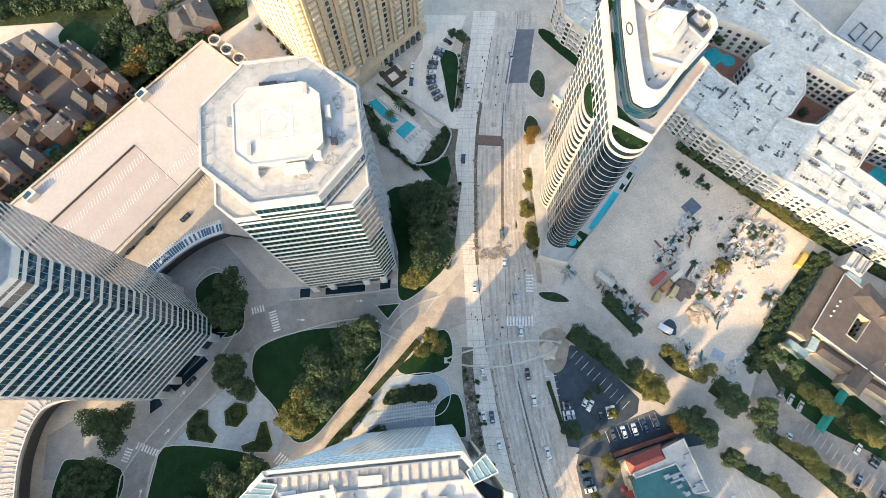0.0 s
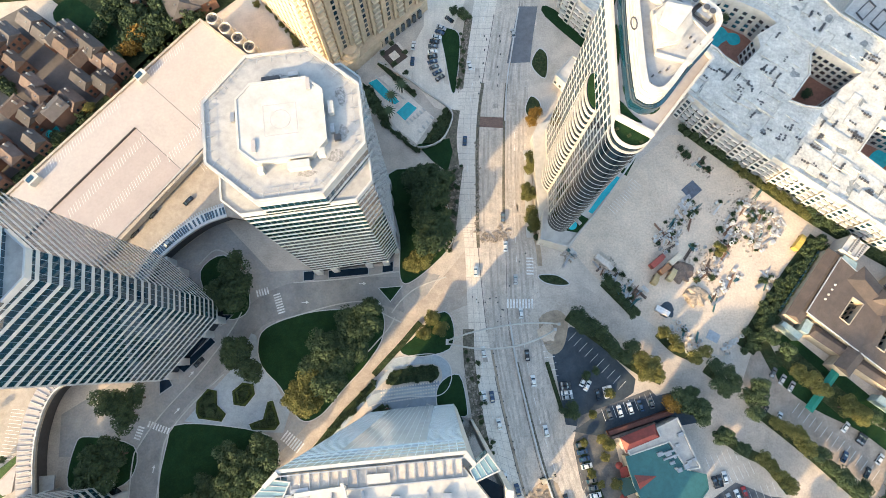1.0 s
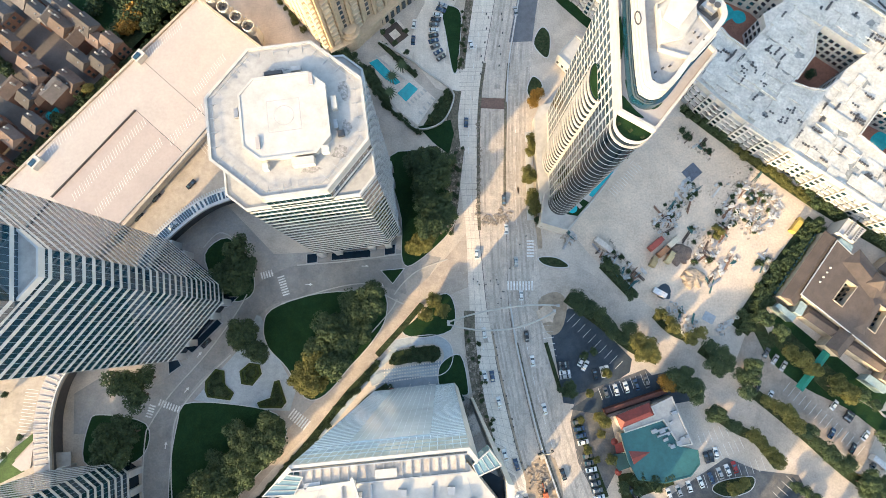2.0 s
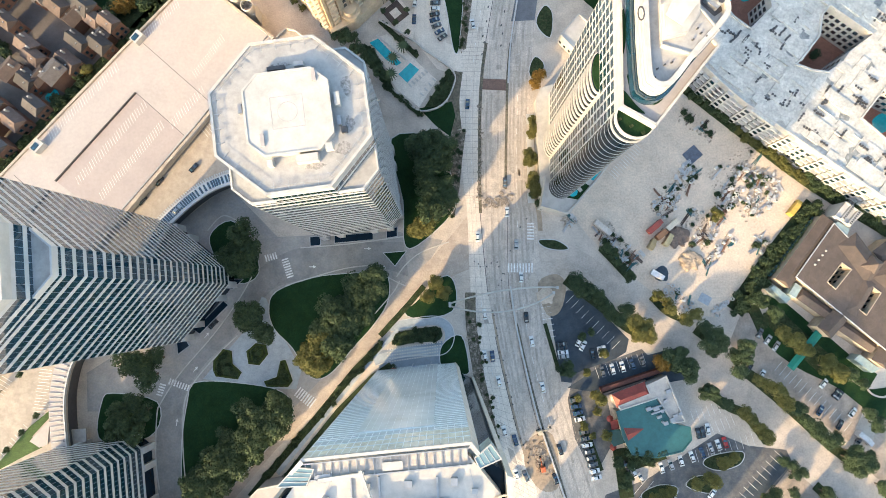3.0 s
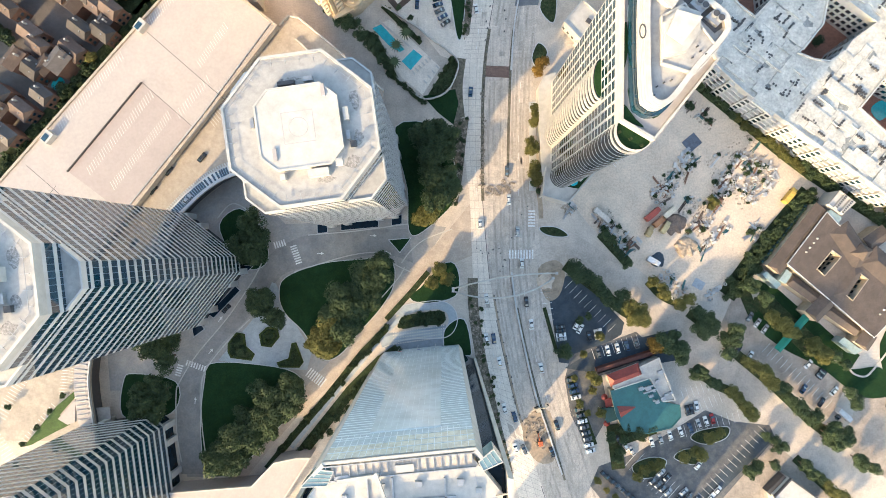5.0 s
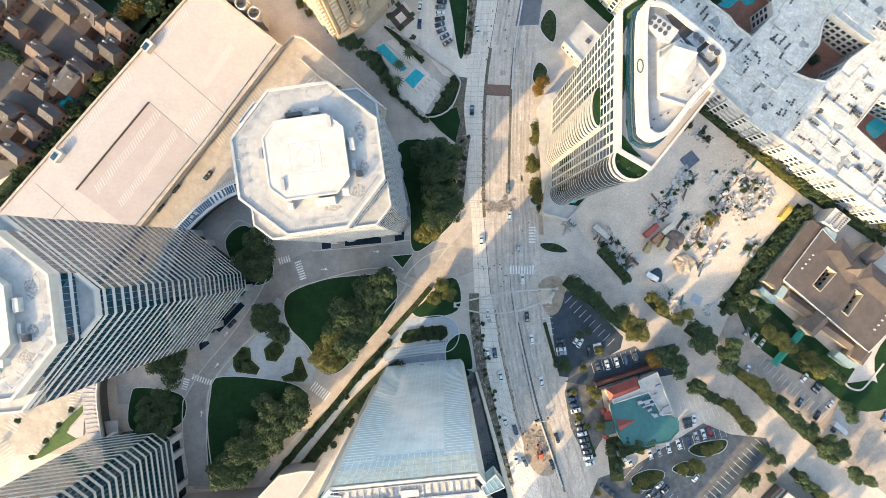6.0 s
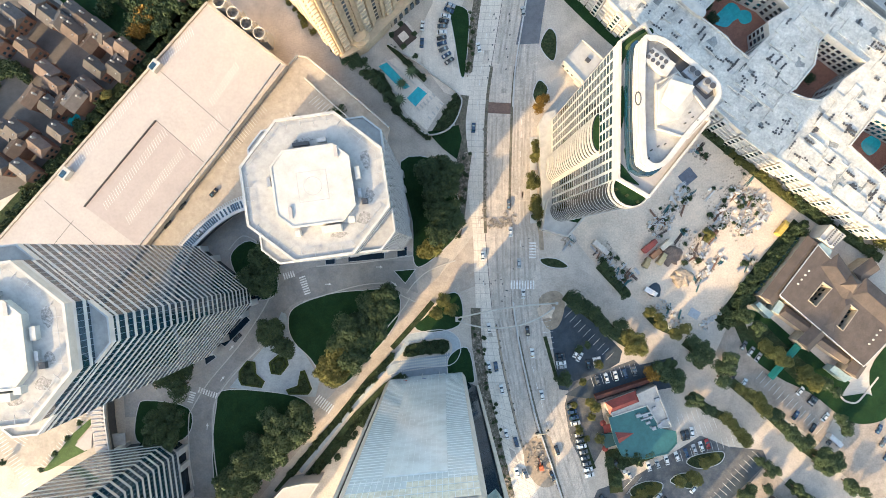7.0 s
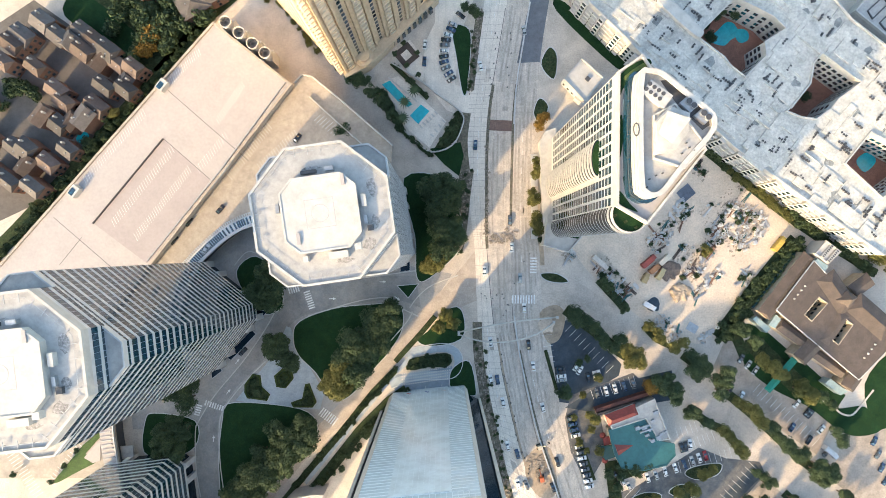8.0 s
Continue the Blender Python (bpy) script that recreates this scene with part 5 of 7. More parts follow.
crosswalk((-70.9, 37.1), (-68.0, 28.5), 8, 3.0)
crosswalk((-79.5, 36.8), (-74.1, 38.4), 5, 3.0)
crosswalk((-119.1, -15.4), (-110.1, -18.6), 8, 2.6)
crosswalk((-122.9, -21.8), (-121.3, -16.4), 5, 2.6)
crosswalk((-64.4, -19.6), (-57.0, -25.2), 8, 4.5)
crosswalk((26.0, 32.8), (37.5, 32.7), 9, 4.0)
crosswalk((36.5, 52.8), (36.4, 44.8), 6, 3.0)
# turn arrows on the drives
for p, g in (((-58.7, 33.3), 0), ((-103.6, 3.8), 50), ((-107.9, -10.6), 50), ((-114.9, -32.7), 85), ((-34.9, 41.2), 0), ((-28.0, 33.5), -35)):
    bm = strip(turned(p[0], p[1], [(-1.4, 0), (.6, 0)], g), .35, .07, .09)
    a = part("arrow_mark", bm, PAINT)
    tri = turned(p[0], p[1], [(.4, -.7), (1.7, 0), (.4, .7)], g)
    bm = bmesh.new(); bm.from_mesh(a.data); prism(tri, .07, .09, bm); bm.to_mesh(a.data); bm.free()
    tagged(a, "white painted arrow on the drive", "road marking", "", "structure")
# kerbs along the drives
for pts in ([(-121.1, -60.2), (-123.2, -46.9), (-123.4, -29.5), (-121.8, -24.2), (-114.3, -12.2), (-100.9, 3.8), (-90.2, 19.2), (-84.8, 29.1)], [(-109.7, -60.3), (-111.8, -44.2), (-112.2, -28.2), (-110.1, -18.9), (-101.0, -6.9), (-90.3, 3.8)], [(-70.2, 25.1), (-63.5, 27.2), (-44.8, 32.5), (-31.4, 33.5), (-26.1, 28.9), (-18.1, 24.9)],
            [(-22.1, 28.9), (-18.1, 34.2), (-11.4, 39.6), (0.6, 44.1)], [(-64.0, 41.6), (-52.0, 42.5), (-41.1, 43.5), (-19.0, 46.5)], [(-31.5, 12.9), (-23.5, 22.2), (-20.8, 27.0)], [(-104.8, 49.2), (-98.1, 55.8), (-90.1, 51.8), (-87.5, 46.5)]):
    tagged(part("kerb", strip(smooth(pts, 5, False), .5, -.2, .2), WHITE), "pale concrete kerb along the office drive", "kerb", "", "structure")

# garden beds
def bed(pts, label="clipped dark green hedge bed", h=.8, soft=0):
    pts = ccw(smooth(pts, soft) if soft else pts)
    xs, ys = [p[0] for p in pts], [p[1] for p in pts]
    spots, tries = [], 0
    while len(spots) < max(10, int(abs(area(pts)) / 3.5)) and tries < 900:
        tries += 1
        x, y = tree_rnd.uniform(min(xs), max(xs)), tree_rnd.uniform(min(ys), max(ys))
        hit = False
        for i in range(len(pts)):
            (x0, y0), (x1, y1) = pts[i - 1], pts[i]
            if (y0 > y) != (y1 > y) and x < x0 + (y - y0) / (y1 - y0) * (x1 - x0):
                hit = not hit
        if hit:
            q = tree_rnd.uniform(.7, 1.3)
            spots.append((x, y, h, q / 4, tree_rnd.uniform(0, 6)))
    joined_crowns("shrubs", spots, "green", "low dark shrubs in a garden bed")
    return tagged(part("hedge_bed", prism(pts, -.2, h), BED), label, "hedge", "", "structure")
def bordered_bed(pts, label, h=.5):
    """a planted bed inside a clipped hedge of its own"""
    pts = ccw(pts)
    ob = bed(offset(pts, 1.1), label, h)
    part("clipped_hedge", ring(bmesh.new(), offset(pts, .25), offset(pts, 1.1), -.2, .75), HEDGE, ob, "clipped olive-green hedge border")
    part("bed_kerb", ring(bmesh.new(), pts, offset(pts, .25), -.2, .22), BAND, ob, "pale stone kerb")
    return ob
HEDGE = material("clipped_hedge", (0.050, 0.068, 0.022), 0.95, 0.4, 3, 0.3, 2, 0.8, spec=0.1)
hexa = [(-86.4, -2.8), (-82.3, 0.8), (-77.7, 0.1), (-76.6, -4.2), (-80.4, -9.1), (-85.3, -8.4)]
ob = bordered_bed(hexa, "hexagonal bed with a hedge ring round a planted centre", .4)
part("inner_hedge", ring(bmesh.new(), offset(ccw(hexa), 1.9), offset(ccw(hexa), 2.6), -.2, .9), HEDGE, ob)
bordered_bed([(-100.3, -6.7), (-96.3, -1.7), (-92.3, -2.5), (-91.7, -8.1), (-87.7, -11.7), (-89.3, -15.0), (-99.0, -13.7), (-100.4, -10.7)], "dark planted bed in the garden paving")
bordered_bed([(-78.7, -15.5), (-73.1, -13.5), (-71.7, -6.8), (-69.3, -6.2), (-65.8, -15.5), (-67.8, -18.2), (-77.1, -18.1)], "dark planted bed in the garden paving")
bed([(-22.4, 4.4), (-12.7, 6.6), (-4.4, 7.3), (-2.4, 4.4), (-4.4, 1.3), (-13.9, 0.8), (-21.9, -0.6)], "dark planted bed inside the loop drive", .6, 3)
for pts, w in (([(-28.9, -0.4), (-39.6, -11.1), (-55.7, -31.1), (-71.7, -49.7), (-82.5, -63.0)], 3.0), ([(-23.6, -9.8), (-31.6, -15.1), (-45.0, -28.4), (-55.7, -41.8), (-66.4, -55.1)], 5.0), ([(-10.1, 24.9), (-16.8, 16.9), (-28.9, 3.6)], 2.4)):
    tagged(part("hedge", strip(pts, w, -.2, 1.0), BED), "dark clipped hedge along the drive", "hedge", "", "structure")
tagged(part("low_wall", strip([(-4.7, 28.1), (-14.1, 18.2), (-19.5, 14.2)], 1.2, -.2, .9), SAND), "pale low wall beside the drive", "wall", "", "structure")
tagged(part("low_wall", strip([(-20.8, 6.2), (-28.9, -1.8), (-55.7, -33.7), (-71.8, -53.7)], 2.2, -.2, .3), bpy.data.materials["blue_grey_paving"]), "pale garden walk beside the drive", "wall", "", "structure")

# ---- pool terrace and garden by the residential tower ----
sheet("pool_terrace", [(-33.8, 135.8), (-27.1, 138.4), (-4.5, 117.0), (-12.5, 104.5), (-21.9, 112.5), (-28.5, 121.1)], .06, ROADWAY, "pale pool terrace", "paving")
for pts in ([(-34.9, 134.4), (-31.1, 136.3), (-20.5, 125.0), (-22.6, 123.7), (-27.2, 126.4)], [(-21.8, 119.7), (-16.5, 125.0), (-12.5, 121.8), (-17.8, 115.7)]):
    tagged(part("pool", prism(ccw(pts), -.3, .12), POOL), "turquoise swimming pool in a pale terrace", "pool", "", "structure")
bed([(-31.1, 143.8), (-29.0, 144.6), (-12.5, 128.5), (-13.8, 126.9)], "dark hedge along the pool terrace")
bed([(-9.9, 104.5), (1.4, 122.3), (3.0, 117.0), (0.8, 109.0), (-4.5, 104.4)], "dark garden bed at the end of the terrace")
bed([(-36.0, 126.4), (-31.2, 127.7), (-23.2, 111.7), (-27.2, 114.4)], "dark shrubs beside the pool terrace")
sheet("garden_square", [(-29.8, 149.1), (-21.7, 155.7), (-13.7, 145.1), (-15.6, 135.7), (-21.8, 139.7)], .05, ROADWAY, "pale paved garden square", "paving")
for p in [(-24.4, 153.1), (-18.3, 148.8), (-23.1, 142.9), (-28.4, 148.3), (-17.8, 138.4)]:
    tree(p[0], p[1], 1.4, "green", "clipped, in the garden square")
bm = ring(bmesh.new(), turned(*(-23.3, 148.3), [(-4.5, -4.5), (4.5, -4.5), (4.5, 4.5), (-4.5, 4.5)], 40), turned(*(-23.3, 148.3), [(-2, -2), (2, -2), (2, 2), (-2, 2)], 40), 0, .12)
tagged(part("paving_pattern", bm, BROWNROOF), "dark square pattern in the garden paving", "paving", "", "structure")
tagged(part("garden_wall", strip(smooth([(-24.3, 112.5), (-17.9, 106.3), (-11.2, 102.3), (-1.8, 105.5), (3.0, 114.3), (2.5, 121.0), (-9.8, 130.4), (-15.1, 134.9), (-30.6, 144.6)], 3, False), .5, -.2, 1.6), WHITE), "white garden wall round the pool terrace", "wall", "", "structure")
lawn([(-12.4, 104.0), (2.2, 107.1), (3.7, 100.7), (1.4, 91.1), (-5.3, 96.3)], label="dark green lawn below the pool terrace", kerb=0, soft=0)
hedge_row((-26.0, 112.6), (-11.6, 100.6), 26, 1.0, "green", "in a clipped hedge below the pool terrace", .5)
hedge_row((-36.0, 132.0), (-26.0, 114.0), 22, 1.7, "green", "beside the pool terrace", 1.4)
lounger_me = mesh_of("lounger", box(0, 0, .3, .7, 1.9, .35), WHITE)
rnd = random.Random(4)
for a, b, n in (((-31.1, 137.1), (-19.1, 126.9), 9), ((-16.5, 114.4), (-9.3, 121.0), 6), ((-28.5, 123.7), (-24.5, 119.7), 3), ((-11.2, 110.3), (-5.8, 117.0), 4)):
    for k in range(n):
        c = Vector(a).lerp(Vector(b), k / max(1, n - 1))
        ob = new("lounger", lounger_me)
        ob.matrix_basis = pose(c.x, c.y, .06, 0, 0, 45 + rnd.uniform(-6, 6))
        tagged(ob, "white sun lounger on the pool terrace", "lounger", "pool loungers")

def palm(x, y, r):
    t = thing("palm", "palm tree with a star of green fronds", "tree", "palms", at=(x, y, 0))
    bm = bmesh.new()
    bmesh.ops.create_cone(bm, cap_ends=True, segments=8, radius1=.3, radius2=.2, depth=8, matrix=pose(0, 0, 3.9))
    part("trunk", bm, BARK, t)
    for k in range(14):
        bm = bmesh.new()
        g = radians(k * 25.7)
        prev = None
        for j in range(5):
            u = j / 4
            c = Vector((math.cos(g) * r * u, math.sin(g) * r * u, 8 + .9 * u - 2.2 * u * u))
            w = .45 * (1 - u) + .08
            n = Vector((-math.sin(g), math.cos(g), 0)) * w
            row = [bm.verts.new(c - n - Vector((0, 0, .15))), bm.verts.new(c), bm.verts.new(c + n - Vector((0, 0, .15)))]
            if prev:
                for q in (0, 1):
                    bm.faces.new((prev[q], prev[q + 1], row[q + 1], row[q]))
            prev = row
        part("frond", bm, LEAF, t)
for p in [(-23.7, 124.3), (-19.4, 129.6), (-24.5, 117.0)]:
    palm(p[0], p[1], 3.2)

# ---- cars ----
def car_paint(name, c):
    return material(name, c, 0.25, 0.02, 1, 0.03, 3, 0.0, spec=0.7)
CAR_COLOURS = {"white": (0.75, 0.75, 0.74), "silver": (0.42, 0.43, 0.44), "black": (0.02, 0.02, 0.022), "grey": (0.12, 0.125, 0.13), "blue": (0.03, 0.06, 0.12), "red": (0.35, 0.03, 0.03)}
TYRE = material("tyre", (0.02, 0.02, 0.02), 0.9, 0.1, 5, 0.1, 1)
def build_car(colour, rgb):
    c = thing("car", colour + " passenger car with dark windows", "car", "cars")
    paint = car_paint(colour + "_car_paint", rgb)
    prof = [(-2.3, .35), (-2.35, .75), (-2.2, .98), (-1.5, 1.02), (-.9, 1.0), (.9, .98), (1.9, .9), (2.3, .72), (2.35, .35)]
    bm = bmesh.new()
    rows = [[bm.verts.new((x, s * w, z)) for x, z in prof] for s, w in ((-1, .80), (-1, .92), (1, .92), (1, .80))]
    for v in rows[1] + rows[2]:
        v.co.z -= .08 if v.co.z > .6 else 0
    for a, b in zip(rows, rows[1:]):
        for k in range(len(prof) - 1):
            bm.faces.new((a[k], a[k + 1], b[k + 1], b[k]))
    bm.faces.new(rows[0]); bm.faces.new(rows[-1][::-1])
    bm.faces.new([r[0] for r in rows]); bm.faces.new([r[-1] for r in rows][::-1])
    part("body", bm, paint, c)
    def cabin(x0, x1, x2, x3, w0, w1, z0, z1):
        bm = bmesh.new()
        lo = [bm.verts.new(v) for v in ((x0, -w0, z0), (x3, -w0, z0), (x3, w0, z0), (x0, w0, z0))]
        hi = [bm.verts.new(v) for v in ((x1, -w1, z1), (x2, -w1, z1), (x2, w1, z1), (x1, w1, z1))]
        bm.faces.new(lo[::-1]); bm.faces.new(hi)
        for k in range(4):
            bm.faces.new((lo[k], lo[(k + 1) % 4], hi[(k + 1) % 4], hi[k]))
        return bm
    part("glasshouse", cabin(-1.75, -1.15, .45, 1.15, .78, .62, .96, 1.42), GLASS, c, "dark car glass")
    part("roof", cabin(-1.15, -1.05, .35, .48, .64, .58, 1.42, 1.47), paint, c)
    for x in (-1.4, 1.45):
        for y in (-.8, .8):
            bm = bmesh.new()
            bmesh.ops.create_cone(bm, cap_ends=True, segments=12, radius1=.33, radius2=.33, depth=.22, matrix=pose(x, y, .33, 90))
            part("wheel", bm, TYRE, c)
    c.matrix_basis = pose(400, 400 + 5 * len(CARS), .02)
    return c
CARS = {}
for name, rgb in CAR_COLOURS.items():
    CARS[name] = build_car(name, rgb)
car_rnd = random.Random(8)
used = set()
def car(p, heading, colour=None, z=.07):
    colour = colour or car_rnd.choice(("white", "white", "silver", "black", "grey", "grey", "blue"))
    m = pose(p[0], p[1], z, 0, 0, heading + car_rnd.uniform(-3, 3))
    if colour not in used:
        used.add(colour)
        CARS[colour].matrix_basis = m
    else:
        copy_thing(CARS[colour], m)

def row_of_cars(a, b, n, heading, keep=.75):
    for k in range(n):
        if car_rnd.random() < keep:
            c = Vector(a).lerp(Vector(b), k / max(1, n - 1))
            car((c.x, c.y), heading)

for (p, colour), g in zip(zip([(9.1, 105.7), (13.2, 46.4), (26.1, 57.3), (25.3, 70.2), (30.0, 42.9), (31.9, 28.7), (16.0, 12.8), (19.2, -5.1), (16.0, -4.9), (21.8, -15.6), (23.9, -36.4), (28.5, -40.2), (28.9, -54.1), (32.7, -54.9)], ("blue", "white", "white", "grey", "silver", "white", "white", "blue", "white", "white", "white", "blue", "white", "grey")),
                          (88, 88, 92, 88, 92, 92, 95, 100, 100, 102, 105, 106, 108, 108)):
    car(p, g, colour)
for p, colour, g in (((33.9, 11.4), "black", 97), ((36.1, 1.2), "white", 98), ((40.5, -18.3), "white", 105), ((47.4, -44.0), "black", 108), ((45.2, -56.0), "black", 108), ((11.6, 142.9), "white", 98), ((32.2, 159.6), "silver", 100)):
    car(p, g, colour)
car((-14.5, 153.1), 85, "white"); car((-14.8, 145.1), 88, "blue")
for k, p in enumerate([(-1.4, 162.6), (-2.2, 160.2), (-3.6, 157.6), (-4.6, 155.2), (-5.2, 152.8), (-5.5, 150.1), (-5.5, 147.4), (-5.5, 144.8), (-4.7, 142.1), (-3.3, 139.4), (-2.0, 136.7)]):
    car(p, -25 + 6 * k, ("silver", "blue", "white", "black", "grey", "white", "black", "blue", "grey", "blue", "black")[k])
car((2.3, 166.9), -35, "black")
car((-100.6, 8.6), 50, "black")
for p, c in zip([(-122.3, 69.4), (-129.1, 61.1), (-107.9, 75.1), (-114.4, 57.0), (-72.6, 107.5)], ("black", "black", "black", "silver", "black")):
    car(p, 52, c, 8.03)

# ---- eastern parking lots ----
lots = []
def lot(pts, label="dark asphalt parking lot with white bays", mat=ASPHALT):
    lots.append(sheet("parking_lot", pts, .045 + .006 * len(lots), mat, label, "parking lot"))
    return lots[-1]
WORN = material("worn_asphalt", (0.085, 0.092, 0.102), 0.9, 0.15, 1.5, 0.25, 7, tint=(0.15, 0.145, 0.14))
# lot concrete made darker, with tree shadows put into its colour
SHADED_LOT = material("shade_darkened_concrete", (0.345, 0.295, 0.25), 0.88, 0.16, 1.2, 0.22, 8, tint=(0.26, 0.225, 0.195))
sheet("hotel_lot", [(127.5, 14.3), (139.6, 12.1), (179.1, -25.2), (170.2, -41.2), (131.5, -14.3), (121.3, 0.4)], .036, SHADED_LOT, "worn concrete hotel parking lot darkened for tree shade", "parking lot")
sheet("corner_lot", [(182.3, -34.6), (211.8, -10.6), (238.5, -40.1), (211.6, -82.8), (187.5, -66.7), (176.9, -53.3)], .034, SHADED_LOT, "worn concrete parking lot darkened for tree shade", "parking lot")
sheet("south_lot", [(124.4, -69.1), (144.6, -51.5), (162.3, -66.7), (192.5, -84.4), (192.5, -99.6), (114.2, -99.3)], .033, SHADED_LOT, "worn concrete paving beside shops, darkened for tree shade", "parking lot")
lot([(43.8, 16.1), (52.2, 23.1), (59.4, 21.4), (78.0, 1.9), (76.7, -3.5), (55.2, -16.8), (48.6, -15.9)])
lot([(53.9, -12.7), (83.4, -2.2), (91.4, -10.2), (67.3, -19.5), (71.2, -39.5), (61.8, -55.5), (53.8, -39.5), (51.2, -23.4)], "worn asphalt lane and bays beside the restaurant", WORN)
lot([(51.3, -18.5), (65.2, -9.7), (101.8, -1.0), (103.1, -14.9), (66.5, -21.1)], "dark asphalt bays north of the restaurant")
lot([(66.4, -62.7), (84.0, -56.4), (114.4, -37.6), (127.0, -42.7), (143.4, -44.5), (145.9, -50.3), (111.7, -89.2), (76.4, -89.1), (62.6, -71.5)], "worn asphalt parking lot with planted islands", WORN)
lot([(140.9, -45.2), (145.1, -50.3), (111.7, -84.2), (105.4, -81.7)], "dark asphalt bays along a wall")
bays((44.9, 16.1), (46.5, 3.3), 5, -4.6)
bays((54.6, 20.7), (74.0, 1.1), 9, -4.6)
bays((83.4, -3.5), (63.3, -10.1), 9, 4.8)
bays((103.3, -28.4), (116.7, -23.7), 6, -5); bays((108.7, -39.7), (122.1, -34.4), 6, 5)
bays((104.6, -44.5), (128.7, -37.6), 10, -5.2)
bays((142.1, -48.2), (113.0, -80.4), 15, -5.2)
bays((143.5, -7.7), (171.6, -33.2), 14, -5); bays((140.9, 11.0), (177.0, -22.5), 18, 5)
bays((81.5, -58.9), (109.2, -84.2), 14, 5, both=True)
bays((72.9, 94.1), (80.9, 86.0), 8, 3); bays((83.6, 87.4), (71.5, 74.8), 13, 4.2)
row_of_cars((48.9, 0.1), (49.7, -5.2), 4, 5, 1)
for p, c in zip([(56.4, 1.1), (58.0, -0.7), (68.2, 16.6), (63.9, 19.8), (62.0, -4.2), (65.2, -3.4), (67.0, -2.9)], ("white", "white", "black", "black", "black", "white", "white")):
    car(p, 100 if p[0] > 60 else 60, c)
row_of_cars((61.9, -12.8), (83.3, -7.5), 6, 105, .8)
row_of_cars((53.9, -23.4), (62.4, -55.5), 13, 12, .9)
row_of_cars((69.4, -36.9), (69.4, -39.5), 2, 12, .6)
for k, (p, c) in enumerate(zip([(89.9, -51.6), (93.9, -50.3), (98.2, -48.7), (103.0, -47.1), (107.3, -45.5), (111.1, -43.7), (114.3, -42.4), (117.2, -41.3)], ("white", "silver", "white", "white", "blue", "silver", "white", "red"))):
    car(p, 108, c)
car((106.0, -37.5), 100, "black"); car((107.9, -37.0), 100, "black"); car((110.0, -35.7), 100, "white")
row_of_cars((68.9, -66.5), (91.5, -85.4), 11, -50, .9)
row_of_cars((90.3, -69.0), (110.5, -84.2), 10, 40, .85)
row_of_cars((94.1, -65.3), (111.7, -80.4), 8, 40, .7)
for p, c in zip([(160.4, -16.8), (165.4, -20.8), (166.7, -21.8), (172.0, -28.9), (119.3, -73.4), (116.3, -76.7), (110.8, -62.0), (116.9, -50.2)], ("white", "black", "black", "white", "white", "white", "white", "grey")):
    car(p, 50, c)
row_of_cars((134.2, 4.4), (140.9, -1.0), 3, 55, 1); row_of_cars((128.8, -10.3), (134.2, -13.0), 2, 55, 1)
row_of_cars((154.2, -25.1), (174.2, -39.9), 6, 55, .5); row_of_cars((75.2, -50.8), (81.1, -55.6), 3, 120, 1)
row_of_cars((197.0, -34.6), (202.3, -53.4), 4, 60, .9)

def van(p, heading, rgb, words, length=7, h=2.8, name="van"):
    v = thing(name, words, "vehicle", at=(p[0], p[1], 0))
    v.rotation_euler = (0, 0, radians(heading))
    m = material(name + "_paint", rgb, 0.5, 0.06, 1, 0.12, 2)
    part("box_body", box(-.8, 0, h / 2 + .5, length - 2, 2.3, h), m, v)
    cab = part("cab", box(length / 2 - .9, 0, 1.4, 1.8, 2.1, 2.0), m, v)
    part("windscreen", box(length / 2 - .05, 0, 1.8, .12, 1.8, .8), GLASS, cab)
    for x in (-length / 2 + 1, length / 2 - 1):
        for y in (-1, 1):
            bm = bmesh.new()
            bmesh.ops.create_cone(bm, cap_ends=True, segments=12, radius1=.45, radius2=.45, depth=.3, matrix=pose(x, y, .45, 90))
            part("wheel", bm, TYRE, v)
    return v
van((175.6, -39.4), -40, (.6, .6, .6), "white box truck parked on the lot", 8)
van((90.2, 50.5), 40, (.33, .07, .05), "dull red dump truck parked in the yard", 8)
van((93.4, 47.5), 40, (.36, .17, .08), "rust-orange dump truck parked in the yard", 7)
van((96.9, 50.7), -140, (.6, .53, .42), "cream box truck parked in the yard", 8)
van((95.8, 44.6), 55, (.5, .4, .22), "dusty yellow loader truck in the yard", 6)
van((88.8, 42.7), 60, (.4, .3, .15), "dusty tan loader in the yard", 5)
van((90.7, 29.6), -30, (.7, .7, .7), "white pickup truck beside a dark pile", 6, 1.6)
van((67.5, 50.0), -40, (.55, .5, .45), "pale site trailer at the yard fence", 9)
van((151.5, 58.6), 50, (.55, .38, .08), "yellow container beside the yard hedge", 8)

# ---- storage yard ----
sheet("yard", [(95.7, 104.2), (101.0, 108.7), (123.2, 108.6), (158.5, 73.8), (163.3, 63.1), (131.6, 24.4), (115.5, 11.1), (99.5, 13.8), (80.8, 28.6), (62.1, 46.0), (54.1, 56.7), (72.9, 86.1)], .03, SAND, "pale bare soil of a storage yard", "ground")
def cone_pile(p, r, h, mat, label, seed=1):
    rnd = random.Random(seed)
    bm = bmesh.new()
    bmesh.ops.create_icosphere(bm, subdivisions=4, radius=1, matrix=Matrix.Diagonal((r, r * .85, h, 1)))
    for v in bm.verts:
        q = noise.noise(v.co * .45) * .35 + noise.noise(v.co * 1.3) * .15
        v.co += Vector((v.co.x, v.co.y, v.co.z * 1.2)) * q
        v.co.z = max(v.co.z, -.2)
    ob = part("soil_mound", bm, mat)
    ob.location = (p[0], p[1], 0)
    return tagged(ob, label, "pile")
